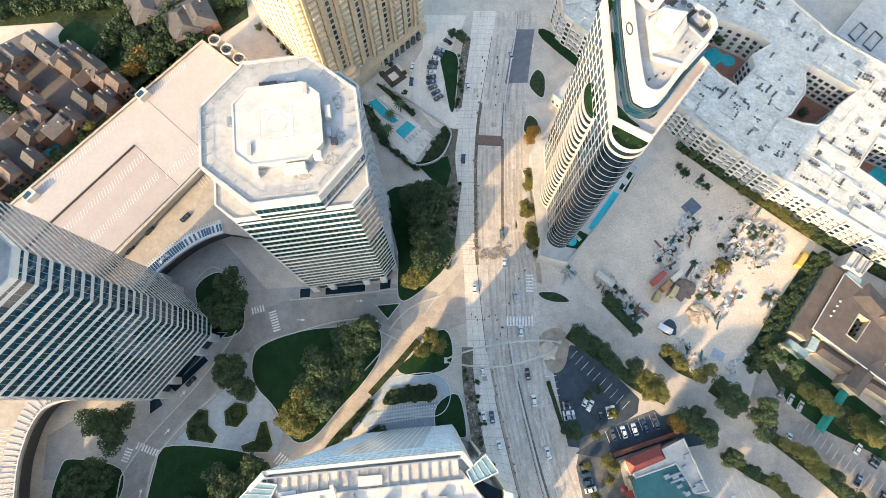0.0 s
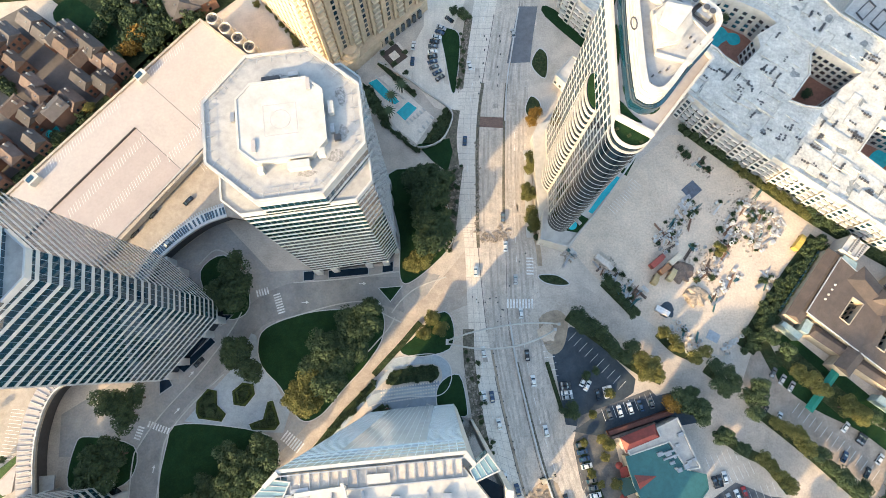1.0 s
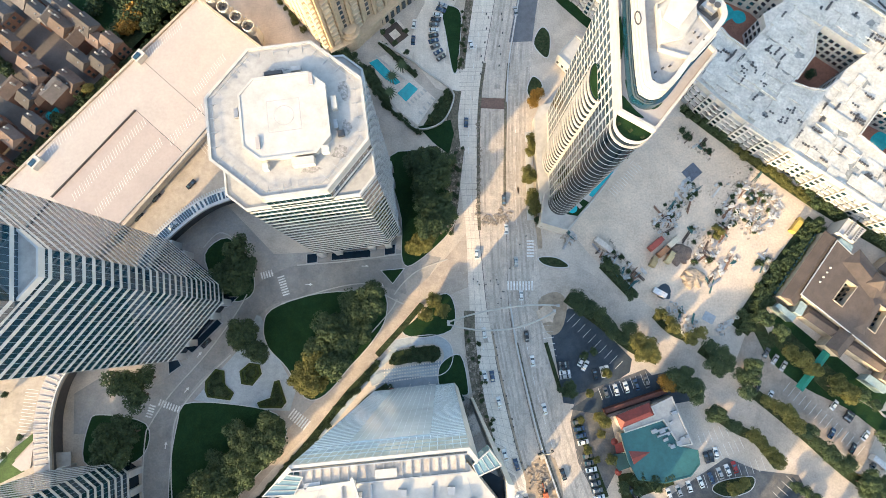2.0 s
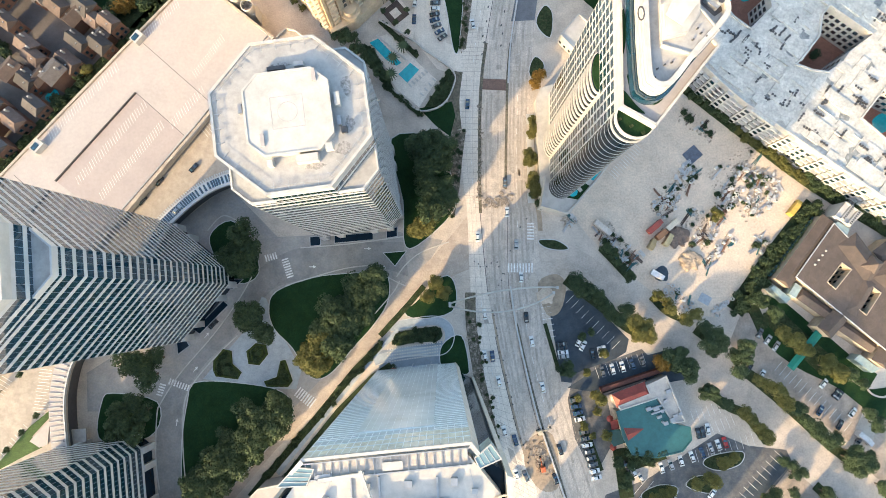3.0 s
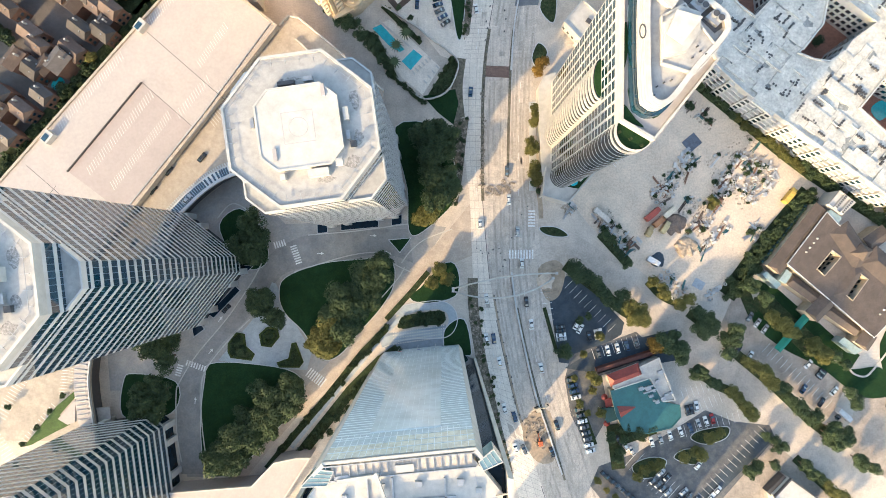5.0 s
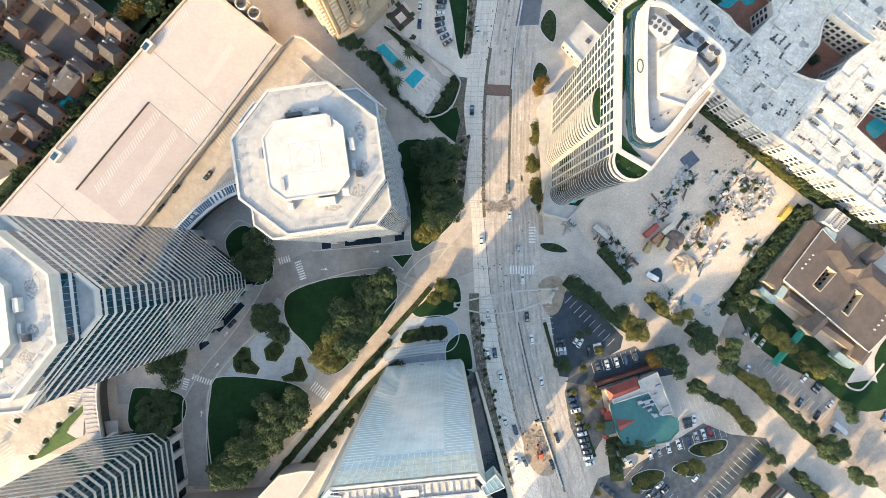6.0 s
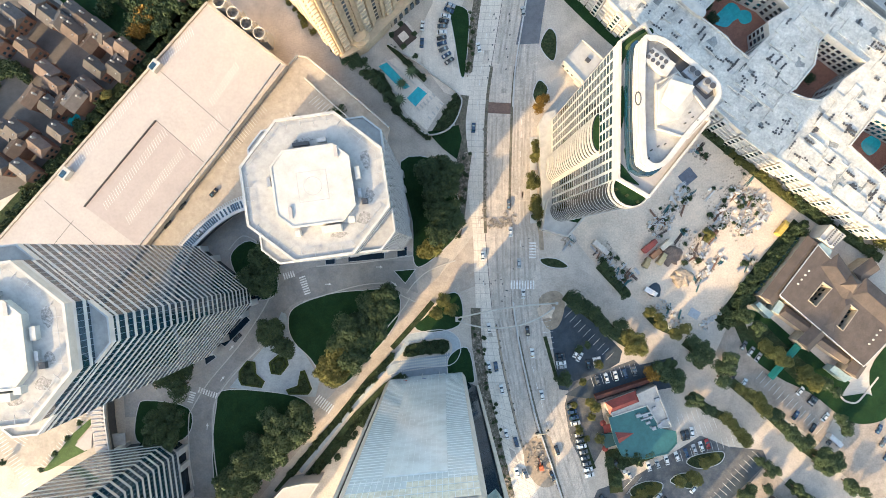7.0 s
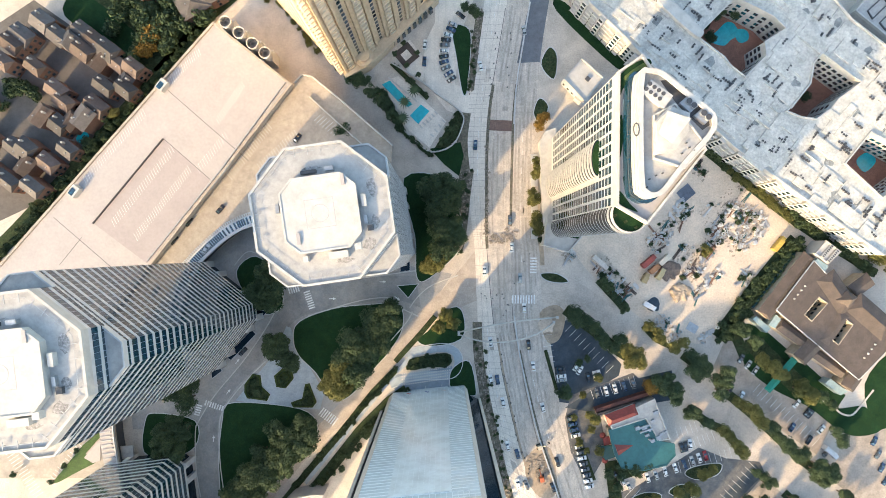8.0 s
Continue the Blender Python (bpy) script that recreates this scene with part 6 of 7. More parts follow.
cone_pile((105.7, 36.0), 5.0, 1.8, DIRT, "round heap of tan soil in the yard")
cone_pile((100.1, 46.4), 5.5, 1.6, material("dark_debris", (.16, .12, .10), .95, .3, 1.5, .2, 3, .6), "dark brown debris heap in the yard", 2)
cone_pile((93.3, 29.9), 3.6, .5, ASPHALT, "dark oily heap beside a white pickup", 3)
cone_pile((42.8, 20.7), 4.0, .8, SAND, "low heap of pale soil at the corner", 4)
circ = [(math.cos(k * math.pi / 8), math.sin(k * math.pi / 8)) for k in range(16)]
ring_me = mesh_of("concrete_ring", ring(bmesh.new(), circ, offset(circ, .32), 0, 1.3), BAND)
block_me = mesh_of("concrete_block", box(0, 0, .5, 2.2, 1.4, 1.0), BAND)
yard_rnd = random.Random(21)
def scatter(a, b, width, rings=0, blocks=0, planks=0, rubble=0, bushes=0):
    a, b = Vector(a), Vector(b)
    d = (b - a).normalized()
    n = Vector((-d.y, d.x))
    def spot():
        return a.lerp(b, yard_rnd.random()) + n * yard_rnd.uniform(-width / 2, width / 2)
    for me, name, cnt, words in ((ring_me, "concrete_ring", rings, "pale concrete manhole ring lying in the yard"), (block_me, "concrete_block", blocks, "pale concrete block stacked in the yard")):
        for _ in range(cnt):
            c = spot()
            ob = new(name, me)
            k = yard_rnd.uniform(.4, .85)
            ob.matrix_basis = pose(c.x, c.y, .02, 0, 0, yard_rnd.uniform(0, 180)) @ Matrix.Diagonal((k, k, yard_rnd.uniform(.7, 1.2), 1))
            tagged(ob, words, "concrete piece", name + "s in the yard")
    for _ in range(planks):
        c = spot()
        g = yard_rnd.choice((40, 45, 130, 60)) + yard_rnd.uniform(-15, 15)
        long, bm = yard_rnd.uniform(3, 8), bmesh.new()
        for q in range(yard_rnd.randint(2, 5)):
            box(yard_rnd.uniform(-.4, .4), q * .32 - .6, .14 + .1 * (q % 3), long * yard_rnd.uniform(.8, 1), .26, .24, yard_rnd.uniform(-4, 4), bm)
        ob = part("plank", bm, yard_rnd.choice((STEEL, BAND, BRICK, BROWNROOF, TEALROOF)))
        ob.matrix_basis = pose(c.x, c.y, .02, 0, 0, g)
        tagged(ob, "long plank or pipe lying in the yard", "plank", "planks in the yard")
    if rubble:
        bm = bmesh.new()
        for _ in range(rubble):
            c = spot()
            s = yard_rnd.uniform(.25, .8)
            box(c.x, c.y, s * .15, s * yard_rnd.uniform(.8, 2), s, s * .38, yard_rnd.uniform(0, 90), bm)
        tagged(part("rubble", bm, material("rubble", (.40, .34, .28), .95, .3, 1.5, .3, 1.2, .5, tint=(.2, .17, .14))), "scattered rubble and broken boards in the yard", "rubble", "", "stuff")
    if bushes:
        spots = []
        for _ in range(bushes):
            c, q = spot(), yard_rnd.uniform(.8, 1.7)
            spots.append((c.x, c.y, q * .15, q / 4, yard_rnd.uniform(0, 6)))
        joined_crowns("weeds", spots, "green", "low green weeds among yard debris")
scatter((91.5, 56.6), (109.0, 76.6), 9, 14, 10, 12, 160, 12)
scatter((95.6, 58.7), (100.9, 64.1), 7, 10, 6, 3, 30)
scatter((127.7, 76.6), (145.1, 65.8), 8, 8, 22, 14, 120, 8)
scatter((131.7, 56.5), (141.1, 65.8), 10, 16, 8, 2, 50)
scatter((119.6, 60.5), (127.7, 65.9), 8, 9, 8, 4, 60, 4)
scatter((110.2, 43.2), (121.0, 59.2), 8, 3, 6, 14, 140, 5)
scatter((111.5, 33.8), (124.9, 45.8), 5, 3, 10, 8, 90)
scatter((92.8, 23.2), (103.5, 13.8), 9, 28, 6, 2, 60, 3)
scatter((115.5, 12.4), (122.2, 20.4), 4, 12, 2, 0, 10)
scatter((67.5, 51.3), (79.5, 35.3), 8, 2, 6, 14, 120, 9)
scatter((79.4, 32.6), (82.1, 40.6), 6, 0, 0, 10, 30)
scatter((134.3, 39.1), (139.7, 45.8), 5, 0, 5, 5, 60, 3)
scatter((51.4, 51.4), (55.5, 55.4), 5, 5, 3, 3, 40)
scatter((103.7, 100.7), (118.4, 91.3), 6, 2, 1, 4, 40, 10)
scatter((123.7, 80.6), (139.7, 59.1), 26, 4, 10, 6, 180, 10)
scatter((106.2, 43.2), (112.9, 56.6), 14, 2, 4, 8, 120, 4)
tagged(part("blue_tarp", box(*(108.7, 82.8), .12, 7, 6, .2, 40), material("blue_tarp", (.09, .11, .15), .6, .1, 1, .2, 2)), "dark blue tarpaulin laid on the yard soil", "tarpaulin")
tagged(part("grey_mat", box(*(111.5, 19.1), .1, 4, 5, .16, 60), STEEL), "grey metal sheet lying on the yard soil", "metal sheet")

# ---- restaurant ----
def pitched(owner, a, b, width, z0, rise, mat, wall=None, hip=0.0, name="roof", over=.4):
    """a ridged roof over the line from a to b; hip: how far the ridge ends stand in"""
    a, b = Vector(a), Vector(b)
    d = (b - a).normalized()
    n = Vector((-d.y, d.x)) * (width / 2 + over)
    a2, b2 = a - d * over, b + d * over
    bm = bmesh.new()
    vs = [bm.verts.new((*p, z)) for p, z in ((a2 - n, z0), (b2 - n, z0), (b2 + n, z0), (a2 + n, z0), (a + d * hip, z0 + rise), (b - d * hip, z0 + rise))]
    for f in ((0, 1, 5, 4), (2, 3, 4, 5), (1, 2, 5), (3, 0, 4), (3, 2, 1, 0)):
        bm.faces.new([vs[k] for k in f])
    ob = part(name, bm, mat, owner)
    if wall:
        n = n * (width / 2) / (width / 2 + over)
        part("wall", prism([tuple(a - n), tuple(b - n), tuple(b + n), tuple(a + n)], -.3, z0 + .02), wall, owner)
    return ob

def restaurant():
    t = thing("restaurant", "restaurant with a teal metal roof and red gables", "building")
    H = 6.5
    main = ccw([(69.8, -27.1), (86.2, -21.9), (92.8, -32.1), (100.1, -33.5), (100.5, -38.7), (96.5, -43.3), (86.1, -45.8), (75.7, -44.5), (72.4, -37.9)])
    part("wall", prism(offset(main, .3), -.3, H - .4), material("cream_wall", (.5, .44, .36), .85), t)
    part("roof", prism(main, H - .4, H), TEALROOF, t, "flat teal metal roof")
    part("roof_edge", ring(bmesh.new(), offset(main, -.12), offset(main, .25), H - .5, H + .3), TEALROOF, t)
    kitchen = ccw([(82.3, -16.6), (90.9, -12.6), (98.0, -31.1), (92.9, -31.9), (86.9, -21.7), (71.3, -26.6), (70.6, -24.8), (83.6, -19.8)])
    part("kitchen_roof", prism(kitchen, -.3, 6.6), ROOFWHITE, t, "white flat kitchen roof")
    part("kitchen_rim", ring(bmesh.new(), offset(kitchen, -.1), offset(kitchen, .35), 6.2, 7.2), WHITE, t)
    pitched(t, (69.4, -22.8), (82.6, -17.9), 5.2, H - .2, 2.2, REDROOF, WHITE, 1.6)
    bm = bmesh.new()
    vs = [bm.verts.new(v) for v in ((72.5, -33.7, H), (74.4, -38.9, H), (81.1, -34.1, H), (73.2, -36.2, H + 2.0))]
    for f in ((0, 1, 3), (1, 2, 3), (2, 0, 3), (2, 1, 0)):
        bm.faces.new([vs[k] for k in f])
    part("porch_roof", bm, REDROOF, t, "pointed red porch roof")
    part("awning", prism(ccw([(68.1, -31.8), (71.4, -30.9), (72.2, -34.7), (68.7, -35.5)]), 2.9, 3.2), REDROOF, t, "red awning")
    part("terrace_roof", prism(ccw([(65.8, -35.6), (73.0, -35.0), (75.0, -40.0), (69.1, -42.0)]), 3.4, 4), material("dark_teal_awning", (.02, .07, .07), .7), t, "dark teal terrace roof")
    for px, py in ((66.4, -35.9), (69.5, -41.4), (72.4, -40.2)):
        part("terrace_post", box(px, py, 1.6, .2, .2, 3.6), STEEL, t)
    part("arcade_roof", strip([(64.8, -18.9), (90.4, -10.7)], 1.6, -.2, 4), material("dark_red_tile", (.12, .045, .035), .8, .2, 2, .2, 2), t, "dark red arcade roof")
    part("arcade_roof", strip([(65.4, -20.6), (83.0, -15.0)], 1.0, -.2, 4.6), BROWNROOF, t, "brown arcade ridge")
    rnd = random.Random(2)
    for p in [(86.0, -25.8), (88.6, -27.1), (82.9, -26.0), (87.3, -29.2), (89.9, -31.8), (93.8, -28.7), (95.9, -27.9), (92.5, -30.5), (91.3, -18.8), (89.9, -22.7), (88.6, -31.3)]:
        part("roof_plant", box(p[0], p[1], H + .5, rnd.uniform(.8, 2.4), rnd.uniform(.8, 1.8), 1.2, 20), STEEL, t)
    part("duct", strip([(82.1, -26.6), (88.6, -24.5)], .7, H + .2, H + 1), STEEL, t)
    part("duct", strip([(84.0, -28.1), (89.9, -26.1)], .7, H + .2, H + 1), STEEL, t)
restaurant()
for p in [(69.3, -42.7), (68.3, -31.0)]:
    u = thing("parasol", "red parasol on the restaurant terrace", "parasol", at=(p[0], p[1], 0))
    bm = bmesh.new(); bmesh.ops.create_cone(bm, segments=8, radius1=1.5, radius2=.05, depth=.6, matrix=pose(0, 0, 2.6))
    part("canopy", bm, REDROOF, u)
    bm = bmesh.new(); bmesh.ops.create_cone(bm, cap_ends=True, segments=6, radius1=.04, radius2=.04, depth=2.6, matrix=pose(0, 0, 1.3))
    part("pole", bm, STEEL, u)

# ---- hotel ----
def hotel():
    t = thing("hotel", "low hotel with grey and tan pitched roofs and small courtyards", "building")
    cream = material("cream_stucco", (.42, .36, .28), .85, .06, 1, .08, 5)
    slate = material("weathered_shingle", (.100, .078, .067), .9, .2, 3, .2, 5, .4, tint=(.082, .067, .060))
    verdigris = material("pale_verdigris_metal", (.28, .37, .38), .5, .08, 1, .12, 4, .05)
    E0 = 8.5
    outer = ccw([(145.6, 28.4), (162.8, 50.8), (167.8, 45.3), (198.0, 21.0), (199.5, 13.1), (183.1, -3.6)])
    courts = [ccw([(158.4, 26.2), (164.9, 34.1), (168.6, 31.4), (161.6, 23.4)]), ccw([(169.9, 15.7), (176.1, 24.7), (180.2, 21.6), (173.7, 12.6)])]
    part("wall", prism(offset(outer, .5), -.3, E0, None, [c[::-1] for c in courts]), cream, t)
    part("roof", prism(outer, E0, E0 + 1.0, None, [c[::-1] for c in courts]), slate, t, "broad low shingled roof")
    part("gutter", ring(bmesh.new(), offset(outer, -.15), offset(outer, .15), E0 + .5, E0 + 1.1), BAND, t, "pale gutter")
    for c in courts:
        part("court_rim", ring(bmesh.new(), offset(c, -.3), offset(c, .05), E0 - 8, E0 + 1.3), cream, t)
        for i in range(4):
            facade_windows(t, c[(i + 1) % 4], c[i], 1, E0 + 1, 3.2, 2.4, 1.5, 1.7)
        part("court_garden", prism(c, -.3, .1), BED, t)
    # shallow ridges running across the broad roof
    for a, b, w, rise in (((168.0, 44.0), (178.4, 28.6), 9, 1.5), ((181.0, 32.0), (196.6, 18.4), 10, 1.6), ((176.4, 26.4), (167.6, 13.4), 4.5, .9)):
        pitched(t, a, b, w, E0 + 1.0, rise, slate, None, 3.5, "roof_ridge")
    pitched(t, (141.2, 25.9), (162.2, 52.8), 6.2, E0 - 1.2, 1.6, slate, cream, .5, "wing_roof")
    bm = prism(ccw([(172.1, 32.9), (177.1, 37.4), (182.1, 34.1), (177.5, 29.5)]), E0 + 1.0, E0 + 2.0)
    tip = bm.verts.new((177.2, 33.4, E0 + 5.2))
    hi = [v for v in bm.verts if abs(v.co.z - E0 - 2.0) < .01]
    for k in range(4):
        bm.faces.new((hi[k], hi[(k + 1) % 4], tip))
    part("roof_turret", bm, slate, t, "pyramid turret roof")
    pitched(t, (181.6, 36.6), (189.6, 42.4), 6, E0 - .5, 1.6, slate, cream, .5, "wing_roof")
    pitched(t, (149.0, 21.2), (160.4, 12.8), 4.4, E0 - 2.2, 1.4, slate, cream, .3, "lower_roof")
    pitched(t, (165.4, 8.0), (178.4, -1.4), 4.0, E0 - 2.2, 1.4, slate, cream, .3, "lower_roof")
    pitched(t, (157.4, 5.4), (164.4, 12.6), 6.6, E0 - 1.0, 2.4, slate, cream, .0, "gable_roof")
    pitched(t, (179.2, -7.6), (183.0, -2.2), 6.2, E0 - 1.0, 2.2, slate, cream, .0, "gable_roof")
    for pts, z in (([(162.9, 50.0), (164.6, 51.8), (169.4, 48.4), (167.7, 45.1)], E0 + .8), ([(137.3, 23.7), (139.0, 25.0), (145.8, 19.4), (143.7, 17.3)], 5), ([(143.9, 21.3), (147.1, 26.0), (149.6, 23.9), (146.7, 19.6)], 6.6), ([(170.9, -6.2), (173.4, -4.1), (181.5, -10.1), (178.1, -11.8)], 5)):
        part("verge_roof", prism(ccw(pts), -.3, z), verdigris, t, "pale verdigris metal roof")
    facade_windows(t, (157.6, 54.6), (137.4, 28.8), .5, 7.5, 2.4, 2.0, 1.2, 1.4, cap=80)
    x, y = (168.6, 54.6)
    unit = part("roof_plant_screen", prism(ccw([(162.9, 54.1), (167.9, 60.0), (174.6, 54.9), (168.7, 49.5)]), -.3, 9.6), BAND, t, "white plant enclosure")
    part("plant_rim", ring(bmesh.new(), offset(ccw([(162.9, 54.1), (167.9, 60.0), (174.6, 54.9), (168.7, 49.5)]), -.1), offset(ccw([(162.9, 54.1), (167.9, 60.0), (174.6, 54.9), (168.7, 49.5)]), .3), 9.4, 10.4), WHITE, t)
    for r in range(2):
        bank = turned(x, y, [(-3.6, 1.6 - 3.4 * r), (3.6, 1.6 - 3.4 * r), (3.6, -.0 - 3.4 * r), (-3.6, -.0 - 3.4 * r)], 49)
        part("chiller_bank", prism(ccw(bank), 9.5, 11.0), WHITE, unit)
        for k in range(7):
            (px, py), = turned(x, y, [(-3.0 + k, .8 - 3.4 * r)], 49)
            part("fan", box(px, py, 11.05, .55, .9, .15, 49), DARKSTEEL, unit)
    for p in [(158.6, 39.3), (157.0, 37.4), (155.3, 35.4), (153.7, 33.5), (190.5, 12.6), (188.9, 10.5), (187.3, 8.4), (185.5, 6.5)]:
        bm = bmesh.new(); bmesh.ops.create_cone(bm, cap_ends=True, segments=10, radius1=.5, radius2=.3, depth=.6, matrix=pose(p[0], p[1], E0 + 1.25))
        part("skylight_dome", bm, WHITE, t)
hotel()
lawn([(136.9, 8.4), (147.6, 13.7), (158.3, -2.4), (177.0, -18.5), (193.0, -18.6), (201.0, -29.3), (185.0, -31.9), (166.3, -18.5), (150.2, -10.4), (136.9, 0.3)], label="shaded green hotel garden lawn", kerb=0)
lawn([(134.0, 21.5), (139.0, 20.6), (147.0, 17.0), (156.0, 9.0), (164.0, 3.0), (174.0, -6.0), (184.0, -13.0), (180.0, -19.0), (162.0, -9.0), (147.0, 5.0)], label="green hotel garden lawn below the gables", kerb=0, soft=0)
lawn([(193.1, -7.9), (209.2, 8.1), (222.5, -13.3), (201.0, -29.3)], label="shaded green hotel garden lawn", kerb=0)
tagged(part("garden_path", strip(smooth([(178.3, -17.2), (181.0, -21.2), (186.3, -22.6), (190.3, -19.1), (197.1, -10.6)], 4, False), .8, -.1, .34), CONCRETE), "pale curving garden path", "path", "", "structure")
tent = thing("green_canopy", "bright green fabric canopy over a hotel walkway", "canopy")
pitched(tent, (145.2, -9.8), (157.8, 4.6), 2.8, 3.2, 1.0, material("green_fabric", (.01, .20, .15), .7, .05, 1, .05, 3), None, .3)
for p in [(144.4, -9.0), (146.2, -10.6), (157.0, 5.2), (158.6, 3.8)]:
    part("post", box(p[0], p[1], 1.6, .15, .15, 3.3), STEEL, tent)

# low pale building at the south-east edge
sb = thing("flat_roof_shop", "low shop with a white flat roof", "building")
pts = ccw([(141.5, -73.6), (148.9, -65.8), (164.8, -77.4), (157.4, -85.9), (145.1, -83.4)])
part("wall", prism(pts, -.3, 6), WHITE, sb); part("rim", ring(bmesh.new(), offset(pts, -.1), offset(pts, .5), 5.6, 6.8), DARKSTEEL, sb)
part("pergola", strip([(140.9, -73.7), (148.3, -66.3)], 3, -.2, 4), DARKSTEEL, sb, "dark slatted pergola")

# ---- trees of the eastern half ----
strips = []
for pts, w in (([(51.4, 27.9), (64.7, 18.0), (78.0, 7.2), (88.7, 1.8)], 5), ([(127.5, -11.7), (144.8, -26.4), (163.5, -43.9), (176.9, -53.3)], 4.5), ([(106.6, 6.1), (117.1, -2.0)], 3.6), ([(108.7, -18.8), (119.4, -26.3), (127.4, -30.4), (135.4, -41.1)], 4), ([(53.4, -22.1), (58.7, -36.8), (64.5, -52.9)], 2.5),
               ([(42.0, 8.7), (47.2, -10.1)], 1.6), ([(72.7, -43.8), (74.0, -53.9), (75.2, -63.9)], 6), ([(76.5, -50.1), (91.6, -45.1)], 6), ([(88.8, 20.5), (95.4, 13.8), (105.5, 9.5)], 4), ([(67.4, 42.0), (80.0, 28.3)], 4.5), ([(154.7, -59.1), (177.4, -80.6)], 4),
               ([(124.1, 13.8), (142.3, 37.8), (161.1, 60.4)], 8), ([(106.4, 112.7), (129.1, 93.9), (161.1, 68.4), (198.5, 44.3)], 4), ([(99.4, -3.5), (100.7, -11.9)], 4), ([(140.9, 13.7), (143.6, 8.3), (163.6, -10.4)], 9), ([(131.6, 16.4), (136.0, 6.0)], 5)):
    strips.append(w)
    tagged(part("planting_strip", strip(smooth(pts, 4, False), w, -.2, .32 + .006 * len(strips)), BED), "dark planted strip below trees", "planting", "", "structure")
for pts in ([(108.0, -50.2), (111.8, -46.9), (124.4, -45.2), (123.2, -50.2), (114.3, -52.7)], [(100.4, -59.0), (105.5, -55.2), (114.3, -56.5), (110.5, -62.0)], [(81.5, -62.7), (89.1, -58.9), (96.6, -60.2), (92.8, -66.5), (85.3, -67.8)]):
    lawn(pts, BED, "planted island in the parking lot")
grove([(53.1, 27.0), (56.2, 24.4), (59.7, 22.0), (63.1, 19.9), (66.2, 16.7), (69.6, 14.1), (72.8, 11.4), (76.2, 13.3)], 3.4, where="in a planted strip")
grove([(78.0, 9.3), (81.5, 6.1), (84.1, 8.8), (79.9, 3.5), (85.9, 4.5)], 3.3, "warm")
grove([(107.8, 7.1), (112.2, 3.9), (109.6, 1.3), (114.9, -0.0), (112.2, -1.9), (120.9, -3.5), (124.6, -6.6), (122.0, -9.3), (125.4, -1.9)], 3.4)
grove([(129.8, -15.1), (134.1, -17.7), (138.5, -21.2), (141.9, -23.8), (137.2, -19.3)], 3.0, "warm")
grove([(145.6, -27.2), (149.0, -30.4), (152.4, -33.6), (155.6, -36.2), (158.8, -39.7), (162.2, -38.4), (166.1, -47.6), (170.1, -50.2), (174.0, -45.0), (167.4, -43.6)], 3.4)
grove([(163.6, -12.0), (158.3, -9.4), (141.2, 3.8), (145.2, 1.2), (149.1, -1.5), (153.1, -3.6), (159.6, -6.8), (164.9, -10.7)], 3.2, "warm", "in the hotel garden")
grove([(134.7, 17.0), (138.6, 13.1), (132.0, 19.7), (168.8, -12.1), (174.1, -16.0), (176.7, -27.9), (179.3, -33.2)], 3.0, where="in the hotel garden")
grove([(93.8, -4.4), (98.3, -3.4), (101.7, -9.2), (100.4, -13.1), (97.7, -9.2)], 3.6, where="beside the restaurant")
grove([(90.4, -7.6), (92.5, -9.2), (89.3, -6.0)], 2.8, "orange", "beside the restaurant")
grove([(64.8, -23.5), (62.2, -20.9), (66.1, -38.0)], 2.4, "warm", "beside the restaurant")
grove([(108.8, -18.4), (112.2, -21.1), (115.6, -23.7), (107.7, -21.1)], 3.0); grove([(124.0, -29.0), (127.2, -31.7), (129.3, -35.6), (131.9, -38.3)], 3.0, "warm")
grove([(49.8, -9.0), (51.7, -11.7), (47.7, -11.1)], 2.6); grove([(61.7, 5.4), (58.3, 3.6)], 1.8); grove([(66.2, -3.3)], 2.6, "warm")
grove([(71.4, -48.7), (73.9, -53.7), (75.2, -50.0), (72.7, -58.7), (75.2, -43.8), (82.6, -46.3), (87.6, -43.8), (85.1, -48.8)], 2.6)
grove([(113.6, -48.8), (116.9, -47.6), (119.8, -46.4), (103.7, -57.5), (107.4, -55.0), (111.1, -55.0), (85.1, -62.4), (88.8, -61.2), (92.5, -59.9), (82.6, -64.9)], 2.6, "warm")
grove([(140.9, -47.7), (144.2, -50.2), (147.1, -52.7), (143.4, -53.9), (135.9, -60.6), (133.5, -62.5), (131.0, -63.8), (142.1, -61.3), (155.8, -60.6), (159.5, -64.6), (163.2, -66.3)], 2.8)
grove([(165.7, -70.1), (169.4, -73.0), (173.1, -75.0), (176.9, -78.8)], 2.8, "warm"); grove([(174.5, -47.8), (179.4, -57.7), (181.9, -61.4), (185.6, -62.7), (169.5, -45.3), (165.8, -49.0)], 3.0)
grove([(68.9, -72.3), (72.6, -76.0), (65.2, -67.3)], 1.6, "warm")
grove([(58.5, -12.0), (55.8, -22.5), (57.1, -33.1), (63.7, -27.8), (61.1, -38.4)], 1.6, "warm")
grove([(39.1, 117.0), (37.7, 114.3), (40.9, 118.8)], 2.6, "orange", "on the pavement"); grove([(36.6, 96.9), (37.2, 93.7), (37.6, 91.4), (36.4, 83.2), (37.4, 80.5), (36.0, 78.0), (37.2, 71.3), (37.0, 68.7), (38.0, 66.4)], 2.6, "warm", "on the pavement")
grove([(37.1, 64.7), (38.9, 60.7), (40.7, 59.4)], 1.8, where="on the pavement")
